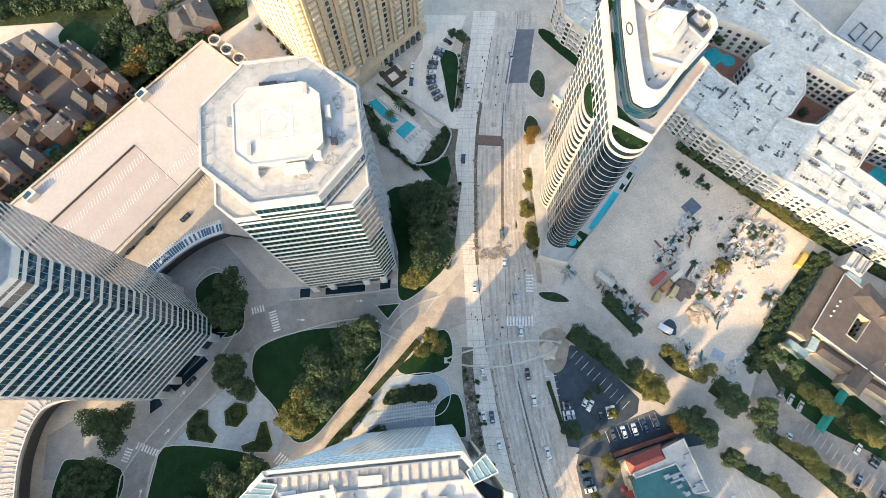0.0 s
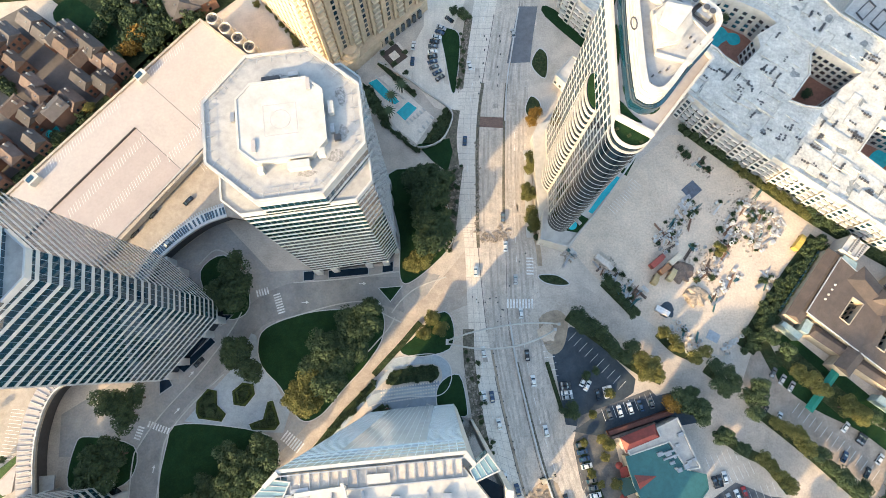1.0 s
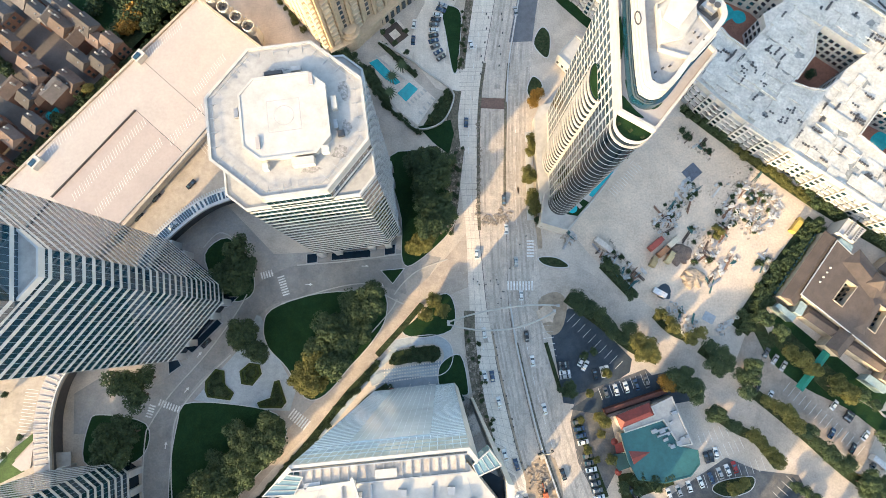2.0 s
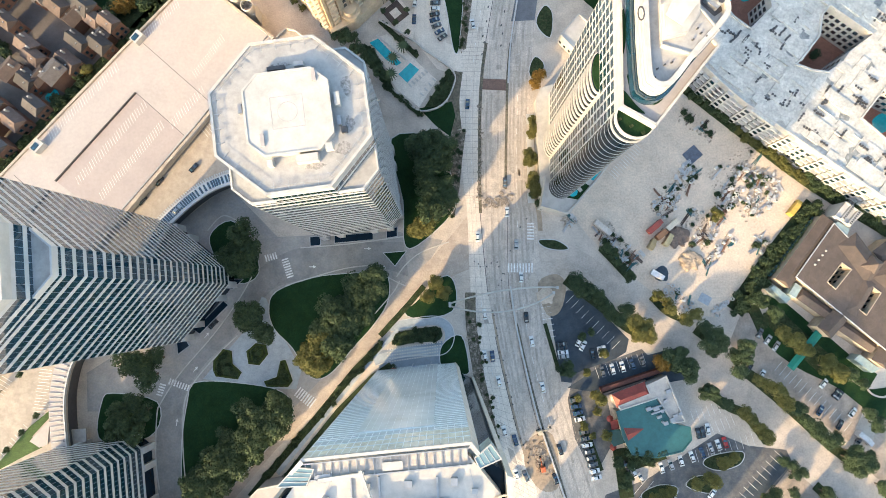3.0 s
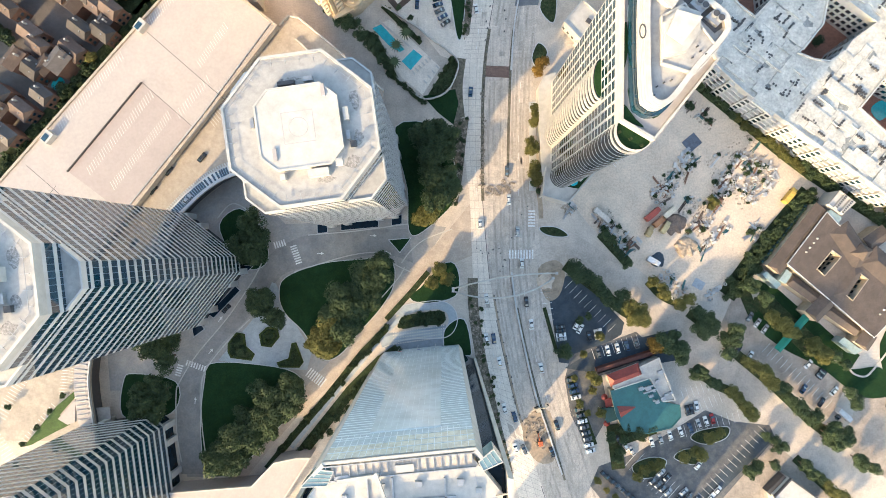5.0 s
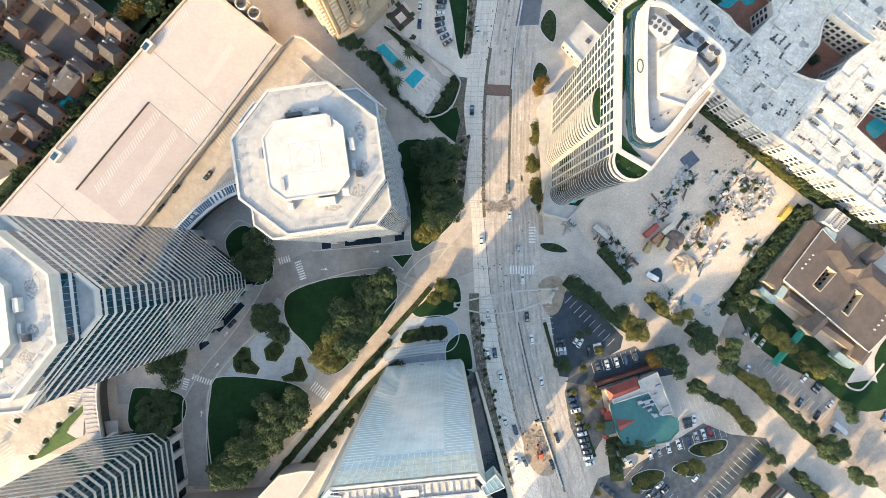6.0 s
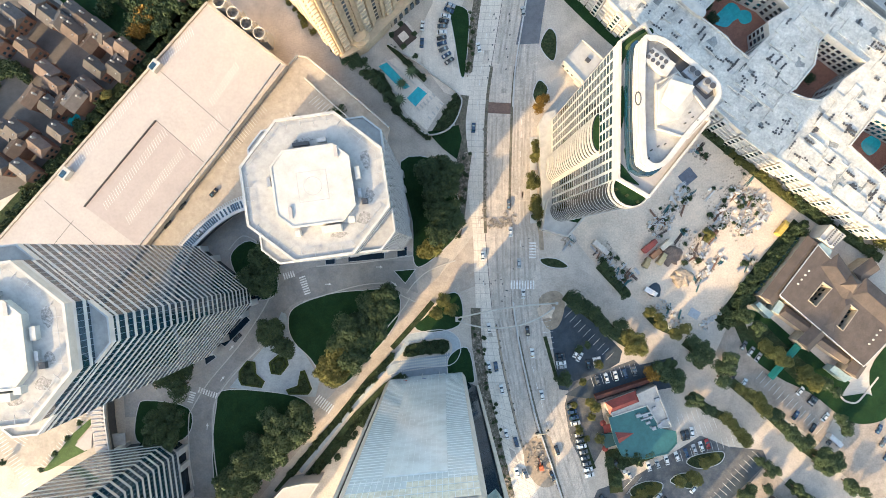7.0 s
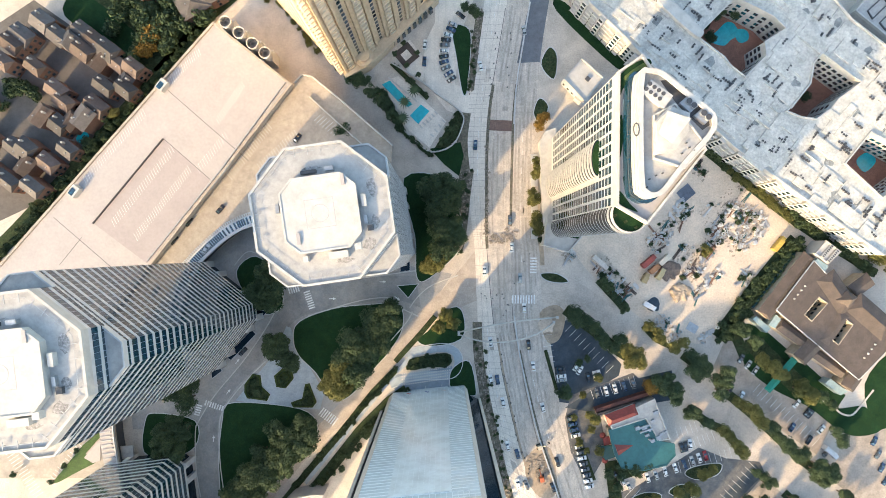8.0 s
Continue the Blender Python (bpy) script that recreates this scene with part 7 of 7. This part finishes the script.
grove([(92.5, 17.1), (89.9, 19.8), (95.2, 15.0), (100.4, 11.3), (104.4, 13.2)], 2.8, "warm", "at the yard edge"); grove([(73.2, 35.5), (70.5, 38.2), (75.8, 31.6), (67.9, 40.8), (77.1, 28.1)], 2.2, where="at the yard edge")
grove([(116.8, 56.5), (118.4, 55.0), (115.5, 54.4)], 1.9, "warm", "among yard debris")
hedge_row((125.7, 15.9), (159.8, 58.6), 90, 1.9, width=3.2)
hedge_row((127.8, 93.9), (158.5, 70.3), 44, 1.4, "warm", "in a sunlit hedge row", 1.5)
hedge_row((107.7, 111.4), (127.8, 93.9), 16, 1.5, "green", "in a hedge row", 1.5)
hedge_row((158.5, 71.1), (195.9, 45.6), 36, 1.9, "green", "in a hedge row", 2.0)
hedge_row((195.9, 56.3), (203.9, 45.6), 6, 2.6, "warm", "beside the hotel", 2.0)
bed([(139.8, 95.2), (143.8, 96.6), (169.2, 67.1), (163.8, 65.8)], "dark hedge under the apartment wall", 1.0)
# western trees
for pts in ([(-115.9, 164.0), (-121.8, 154.7), (-175.3, 94.8), (-210.1, 57.5), (-231.5, 33.6), (-236.8, 41.6), (-210.0, 68.2), (-175.3, 105.4), (-124.4, 162.7)], [(-234.2, 211.8), (-171.7, 211.8), (-99.9, 204.9), (-94.8, 181.5), (-109.9, 168.7), (-122.3, 159.2), (-141.0, 140.9), (-154.7, 143.9), (-159.4, 156.1), (-187.9, 178.3), (-225.6, 175.1)]):
    tagged(part("undergrowth", prism(ccw(pts), -.2, .12), BED), "dark undergrowth below trees", "ground", "", "structure")
sheet("garage_lane", [(-109.9, 159.6), (-113.6, 162.8), (-209.6, 53.4), (-206.4, 50.2)], .2, material("lane_soil", (0.27, 0.20, 0.145), .95, .2, 1.2, .2, 5), "narrow tan lane along the garage wall", "road")
tagged(part("fence", strip([(-114.2, 163.4), (-210.2, 54.0)], .25, -.2, 2.0), DARKSTEEL), "dark boundary fence between the lane and the gardens", "fence")
hedge_row((-120.6, 160.2), (-216.8, 50.8), 62, 1.5, "green", "in a hedge row beside the garage lane", 1.8)
hedge_row((-155.1, 162.7), (-123.1, 172.0), 34, 3.6, "green", "in a wooded garden", 9.0)
hedge_row((-152.5, 146.7), (-132.4, 160.0), 16, 3.0, "green", "in a wooded garden", 5.0)
hedge_row((-148.5, 150.7), (-136.4, 158.7), 9, 3.0, "orange", "in a wooded garden", 4.0)
hedge_row((-153.7, 188.1), (-120.4, 165.5), 26, 3.6, "green", "in a wooded garden", 8.0)
hedge_row((-222.4, 184.8), (-152.0, 194.8), 34, 3.6, "green", "in a wooded garden", 8.0)
hedge_row((-211.7, 186.5), (-200.9, 188.1), 5, 3.0, "warm", "in a wooded garden", 3.0)
hedge_row((-111.7, 184.8), (-98.4, 189.8), 10, 2.8, "green", "in a wooded garden", 4.0)
hedge_row((-209.8, 134.9), (-196.5, 130.8), 10, 2.2, "green", "between townhouses", 3.0)
hedge_row((-212.5, 122.9), (-200.5, 137.5), 8, 2.0, "green", "between townhouses", 3.0)
hedge_row((-175.3, 101.4), (-161.9, 114.7), 10, 2.0, "green", "between townhouses", 3.0)
hedge_row((-183.3, 90.8), (-199.4, 72.2), 8, 2.0, "green", "between townhouses", 3.0)
tree(*(-158.8, 120.6), 2.6, "warm", "beside the garage")
grove([(-53.2, 141.5), (-49.3, 136.2), (-45.4, 133.5), (-41.4, 134.1), (-38.8, 129.6), (-36.1, 126.9), (-33.5, 123.0), (-30.9, 119.0), (-28.3, 116.4)], 2.8, where="beside the pool terrace")
grove([(4.9, 169.0), (8.8, 167.7), (10.2, 165.1), (-45.3, 136.2)], 2.6, where="in the motor court")
hedge_row((-87.1, 174.6), (-65.8, 150.5), 10, 1.6, "warm", "beside the residential tower", 2.0)
lawn([(-184.4, 167.1), (-179.7, 178.3), (-170.9, 175.1), (-148.7, 156.1), (-158.4, 150.0)], label="shaded green garden lawn between houses", kerb=0)
lawn([(47.8, 168.9), (51.8, 172.9), (79.8, 144.8), (75.7, 142.2)], label="strip of lawn under the apartment wall", kerb=0)
lawn([(40.5, 143.6), (44.2, 151.6), (47.7, 147.6), (46.3, 136.9)], BED, "planted island in the forecourt"); lawn([(36.9, 120.9), (39.6, 127.6), (43.6, 123.5), (39.6, 116.9)], BED, "planted island in the forecourt")
lawn([(40.2, 44.7), (47.4, 44.7), (52.7, 41.2), (47.4, 40.7), (42.1, 42.1)], BED, "long planted traffic island")
# curved parking deck below the taller office tower
cd = thing("curved_deck", "sunlit tan parking deck with a curved open edge", "parking deck")
edge = smooth([(-119.3, 5.2), (-137.3, 2.0), (-149.7, -0.7), (-154.7, -7.6), (-156.8, -18.3), (-156.6, -27.1), (-155.3, -36.6), (-153.4, -47.7)], 5, False)
pts = ccw(edge + [(-211.2, -47.7), (-226.9, 5.2)])
part("deck", prism(pts, 7, 8), DECKTAN, cd)
# dark solid fill in place of the shade under this deck
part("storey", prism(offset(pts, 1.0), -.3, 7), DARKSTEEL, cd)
part("edge_rail", strip(offset(edge, -.3, False), .5, 7, 9.2), BAND, cd)
part("gallery_roof", strip(offset(edge, -3.8, False), 6.0, 7.2, 8.5), DECK, cd, "cream ribbed gallery roof")
# small dark plates paint the shade inside the roof's slots
slot_me, rib_me = mesh_of("roof_slot", box(0, 0, 0, .7, .9, .06), DARKSTEEL), mesh_of("roof_rib", box(0, 0, 0, .18, 5.6, .3), BAND)
for k in range(len(edge) - 1):
    c, q, m1, m2 = Vector(edge[k]), Vector(edge[k + 1]), Vector(offset(edge, -1.5, False)[k]), Vector(offset(edge, -3.8, False)[k])
    g, n = math.degrees(math.atan2(q.y - c.y, q.x - c.x)), max(1, int((q - c).length / 1.3))
    for j in range(n):
        d = (q - c) * (j + .5) / n
        piece("roof_slot", slot_me, cd, pose(m1.x + d.x, m1.y + d.y, 8.52, 0, 0, g))
        piece("roof_rib", rib_me, cd, pose(m2.x + d.x * 1.0, m2.y + d.y, 8.6, 0, 0, g))
# turf made lighter than the lawns to paint the sun on it
part("deck_lawn", prism(ccw([(-185.7, -50.3), (-182.3, -49.5), (-173.9, -44.9), (-165.5, -40.7), (-170.1, -36.5), (-163.4, -29.0), (-163.4, -26.0), (-171.4, -32.7)]), 7.9, 8.12), material("sun_painted_turf", (.055, .10, .028), .95, .3, 2, .2, 4, .5), cd, "strip of turf with sunlight put into its green")
part("stair_roof", prism(ccw([(-170.6, -38.2), (-162.8, -29.4), (-163.2, -39.5), (-166.4, -40.7)]), 7.9, 8.5), DECK, cd, "pale wedge-shaped stair roof")
for x, y in ((-167.5, -27.5), (-172.8, -34.3), (-178.2, -41.1), (-184.1, -48.2), (-190.6, -32.2), (-201.2, -44.8), (-175.1, -11.2), (-183.5, -17.9)):
    tree(x, y, 1.4, "green", "small, on a parking deck planter", 8.0)
for a, b, n in (((-168.5, -9.3), (-170.3, -27.5), 14), ((-173.8, -31.6), (-187.4, -48.0), 12), ((-184.0, -12.0), (-198.0, -36.0), 18), ((-209.2, -33.0), (-193.8, -56.8), 18)):
    ob = bays(a, b, n, 5, z=8.01); ob.parent = cd; ob.name = "bay_line"; del ob["category"]
tagged(part("entry_canopy", box(*(-153.9, -37.4), 4, 7, 6, .5, 5), ROOFWHITE), "flat white canopy over a ramp entry", "canopy")

# slab joints of the concrete carriageways
TAR = material("tar_seam", (0.13, 0.12, 0.115), 0.8, 0.2, 2, 0.2, 2)
TRACK = material("tyre_track", (0.42, 0.378, 0.335), 0.85, 0.2, 1.5, 0.2, 4, tint=(0.36, 0.325, 0.29), streak=0.2)
bm = bmesh.new()
wk, wm = smooth(WEST_KERB, 14, False), smooth(WEST_MEDIAN, 14, False)
for k in range(0, len(wk), 2):
    strip([wk[k], wm[k]], .14, .06, .066, bm)
for u in (.33, .66):
    strip([(p[0] + (q[0] - p[0]) * u, p[1] + (q[1] - p[1]) * u) for p, q in zip(wk, wm)], .12, .06, .067, bm)
em, ek = smooth(EAST_MEDIAN, 14, False), smooth(EAST_KERB, 14, False)
for k in range(0, len(em), 2):
    strip([em[k], ek[k]], .14, .05, .056, bm)
for u in (.35, .7):
    strip([(p[0] + (q[0] - p[0]) * u, p[1] + (q[1] - p[1]) * u) for p, q in zip(em, ek)], .12, .05, .057, bm)
tagged(part("slab_joints", bm, TRACK), "dark sealed joints between concrete road slabs", "road marking", "", "stuff")

# tar seams, tyre marks and patches on the boulevard
wear_rnd = random.Random(31)
def between(a, b, u, k0, k1, wobble=.25):
    return [(p[0] + (q[0] - p[0]) * u + wear_rnd.uniform(-wobble, wobble), p[1] + (q[1] - p[1]) * u) for p, q in zip(a[k0:k1], b[k0:k1])]
for a, b, us, mat, w, z in ((em, ek, (.16, .30, .50, .64, .84), TRACK, .9, .0585), (wm, em, (.25, .42, .7), TRACK, .9, .0485), (em, ek, (.04,), TAR, .2, .0605), (wk, wm, (.97,), TAR, .3, .0705)):
    n = min(len(a), len(b))
    for u in us:
        k0 = wear_rnd.randint(0, 20)
        while k0 < n - 12:
            k1 = min(n, k0 + wear_rnd.randint(14, 60))
            tagged(part("road_wear", strip(between(a, b, u, k0, k1, 0), w, -.1, z), mat), "darker worn line along the boulevard", "road marking", "", "structure")
            k0 = k1 + wear_rnd.randint(6, 26)
for a, b in ((em, ek), (wm, em), (wk, wm)):
    n = min(len(a), len(b))
    for _ in range(5):
        k, u = wear_rnd.randint(8, n - 14), wear_rnd.uniform(.15, .7)
        p0, p1 = between(a, b, u, k, k + wear_rnd.randint(3, 9), 0), between(a, b, u + wear_rnd.uniform(.12, .25), k, k + 9, 0)
        tagged(part("road_patch", prism(ccw([p0[0], p0[-1], p1[len(p0) - 1], p1[0]]), -.1, .073), wear_rnd.choice((TRACK, OLDROAD, CONCRETE))), "repaired patch of the carriageway", "road", "", "structure")

# pale planter slabs along the pavement before the white tower
for y0 in (99.0, 88.4, 76.0, 63.6):
    tagged(part("planter_slab", box(36.9, y0, .12, 3.2, 4.6, .36, 2), BAND), "pale stone slab between pavement trees", "paving", "", "structure")

# small white block in the forecourt
w = thing("white_pavilion", "small white two-storey pavilion with a flat roof", "building")
pts = ccw([(49.6, 134.7), (57.9, 144.3), (67.8, 135.2), (59.2, 124.3)])
part("wall", prism(pts, -.3, 6.6), WHITE, w); part("rim", ring(bmesh.new(), offset(pts, -.1), offset(pts, .4), 6.2, 7.3), WHITE, w)
for i in range(4):
    facade_windows(w, pts[i], pts[(i + 1) % 4], .4, 6.6, 3.1, 2.6, 1.2, 1.5)
part("porch", box(*(59.1, 126.7), 2.2, 6, 5, 4, -40), WHITE, w)
part("roof_hatch", box(*(60.5, 134.7), 7.0, 2.2, 1.8, .9, -40), DARKSTEEL, w)

# ---- townhouses ----
def townhouse(p, g, sx=8.5, sy=10.0, h=7.5, roof=GREYROOF, hip=1.5):
    t = thing("townhouse", "narrow brick townhouse with a shingled pitched roof", "house", "townhouses", at=(p[0], p[1], 0))
    t.rotation_euler = (0, 0, radians(g))
    pitched(t, (0, -sy / 2), (0, sy / 2), sx, h, 2.6, roof, BRICK, hip)
    for x in (-sx * .25, sx * .2):
        for s in (-1, 1):
            for z in (1.8, 4.8):
                part("window", box(x, s * (sy / 2 + .02), z, 1.3, .12, 1.5), GLASS, t)
    part("chimney", box(sx * .3, sy * .25, h + 2, .8, .8, 3.0), ROOFWHITE, t, "pale chimney")
    part("vent", box(-sx * .2, -sy * .2, h + 1.6, .5, .5, 1.0), STEEL, t)
house_rnd = random.Random(3)
for p in [(-189.2, 161.3), (-182.0, 155.1), (-176.8, 151.7), (-169.9, 147.1), (-172.4, 156.9), (-166.0, 152.5), (-159.5, 148.3), (-164.2, 143.2), (-160.9, 131.8), (-155.7, 142.1), (-153.1, 133.6), (-147.9, 139.5), (-151.8, 131.0), (-184.1, 129.8), (-190.1, 118.2), (-179.8, 124.6), (-166.1, 122.5), (-177.2, 116.3), (-181.6, 113.8), (-178.3, 102.6), (-188.1, 96.2), (-203.1, 103.5), (-197.1, 102.7), (-203.4, 151.8), (-206.5, 142.8), (-193.1, 140.2), (-199.5, 155.7), (-170.0, 116.8), (-197.2, 96.2), (-206.2, 88.5), (-193.3, 85.9), (-216.5, 109.2), (-219.0, 124.7), (-213.9, 93.7)]:
    townhouse((p[0] + house_rnd.uniform(-.6, .6), p[1] + house_rnd.uniform(-.6, .6)), house_rnd.choice((52, 52, 52, 52, -38)), house_rnd.uniform(5.8, 8.2), house_rnd.uniform(7.5, 10), house_rnd.uniform(6.5, 9), house_rnd.choice((GREYROOF, GREYROOF, BROWNROOF, BROWNROOF)), house_rnd.choice((0, 0, .8)))
for p in [(-143.1, 183.0), (-123.1, 173.5), (-117.1, 178.2), (-134.9, 191.1)]:
    townhouse(p, 30, 14, 18, 6.5, GREYROOF, 5)
pl = tagged(part("pool", prism(ccw([(-173.9, 115.6), (-171.2, 117.4), (-167.2, 115.6), (-169.9, 112.9)]), -.3, .2), POOL), "small turquoise garden pool", "pool", "", "structure")
pl = tagged(part("pool", prism(ccw(smooth([(-179.3, 109.4), (-175.2, 112.9), (-173.1, 109.4), (-176.6, 106.8)], 3)), -.3, .2), POOL), "small turquoise garden pool", "pool", "", "structure")

# ---- slender steel arches over the crossing ----
def arch(a, b, mid_push, height):
    t = thing("steel_arch", "slender white steel arch spanning the boulevard crossing", "arch", "crossing arches")
    a, b = Vector(a), Vector(b)
    n = Vector((-(b - a).y, (b - a).x)).normalized()
    pts = []
    for k in range(33):
        u = k / 32
        c = a.lerp(b, u) + n * mid_push * 4 * u * (1 - u)
        pts.append((c.x, c.y, height * (1 - abs(2 * u - 1) ** 3)))
    part("arch_tube", tube(pts, .36), WHITE, t)
    for p in (a, b):
        part("footing", box(p.x, p.y, .3, 1.2, 1.2, .8), BAND, t)
arch((1.1, 17.4), (47.6, 24.2), 2.2, 8)
arch((1.1, 16.3), (46.0, 22.0), -5.0, 8)
# traffic cones and barrels along the works
bm = bmesh.new(); bmesh.ops.create_cone(bm, cap_ends=True, segments=10, radius1=.32, radius2=.26, depth=1.0, matrix=pose(0, 0, .5))
barrel_me = mesh_of("traffic_barrel", bm, DARKSTEEL)
for path, n in (([(19.1, 158.3), (16.7, 134.3), (15.3, 112.9), (14.4, 86.2), (14.6, 59.5)], 18), ([(19.3, 14.1), (23.7, -10.0), (29.3, -34.0), (35.1, -52.8)], 16), ([(26.4, 158.3), (25.0, 142.3), (23.6, 128.9)], 6), ([(11.3, 35.5), (16.1, 32.8), (20.7, 35.5), (24.6, 30.1), (22.0, 26.1), (31.4, 48.8), (36.7, 56.8)], 14)):
    q = smooth(path, 8, False)
    for k in range(n):
        x, y = q[int(k / n * (len(q) - 1))]
        ob = new("traffic_barrel", barrel_me)
        ob.matrix_basis = pose(x + yard_rnd.uniform(-.8, .8), y, .05)
        tagged(ob, "dark traffic barrel beside the road works", "barrel", "traffic barrels")

hedge_row((-23.6, -10.3), (-66.4, -55.1), 44, 1.5, "green", "in a hedge beside the glass tower", 2.2)
hedge_row((-28.9, -0.4), (-77.1, -56.4), 44, 1.1, "green", "in a clipped hedge along the drive", 1.0)
hedge_row((10.7, 14.1), (24.4, -60.7), 30, .8, "green", "among weeds beside the road works", 2.0)
hedge_row((5.1, 94.3), (0.7, 56.9), 18, 1.0, "green", "among weeds beside the road works", 2.4)
hedge_row((9.0, 158.3), (7.0, 131.6), 12, .9, "green", "among weeds beside the road works", 1.4)
# ---- flags before the glass tower ----
for p, c in zip([(-23.0, -9.0), (-14.7, -8.2), (-7.0, -7.5)], ((.45, .08, .08), (.06, .09, .25), (.55, .5, .48))):
    f = thing("flagpole", "tall white flagpole with a small flag before the glass tower", "flagpole", "flagpoles", at=(p[0], p[1], 0))
    bm = bmesh.new(); bmesh.ops.create_cone(bm, cap_ends=True, segments=8, radius1=.12, radius2=.06, depth=11, matrix=pose(0, 0, 5.4))
    part("pole", bm, WHITE, f)
    bm = bmesh.new()
    row = [[bm.verts.new((k * .3, .12 * math.sin(k * 1.1), z)) for k in range(7)] for z in (9.4, 10.8)]
    for k in range(6):
        bm.faces.new((row[0][k], row[0][k + 1], row[1][k + 1], row[1][k]))
    bmesh.ops.solidify(bm, geom=bm.faces[:], thickness=.02)
    part("flag", bm, material("flag_cloth", c, .8, .05, 2, .05, 1), f)
# rows of small skylights in the forecourt paving
fore = thing("forecourt_grid", "rows of small pale stones set in blue-grey paving", "paving", kind="structure")
stone_me = mesh_of("stone", box(0, 0, .06, .55, .55, .12), ROADWAY)
for r in range(5):
    for k in range(22):
        c = Vector((-25.7, -2.3)).lerp(Vector((-3.2, 0.8)), k / 21)
        piece("stone", stone_me, fore, pose(c.x, c.y - 1.3 * r, .04))
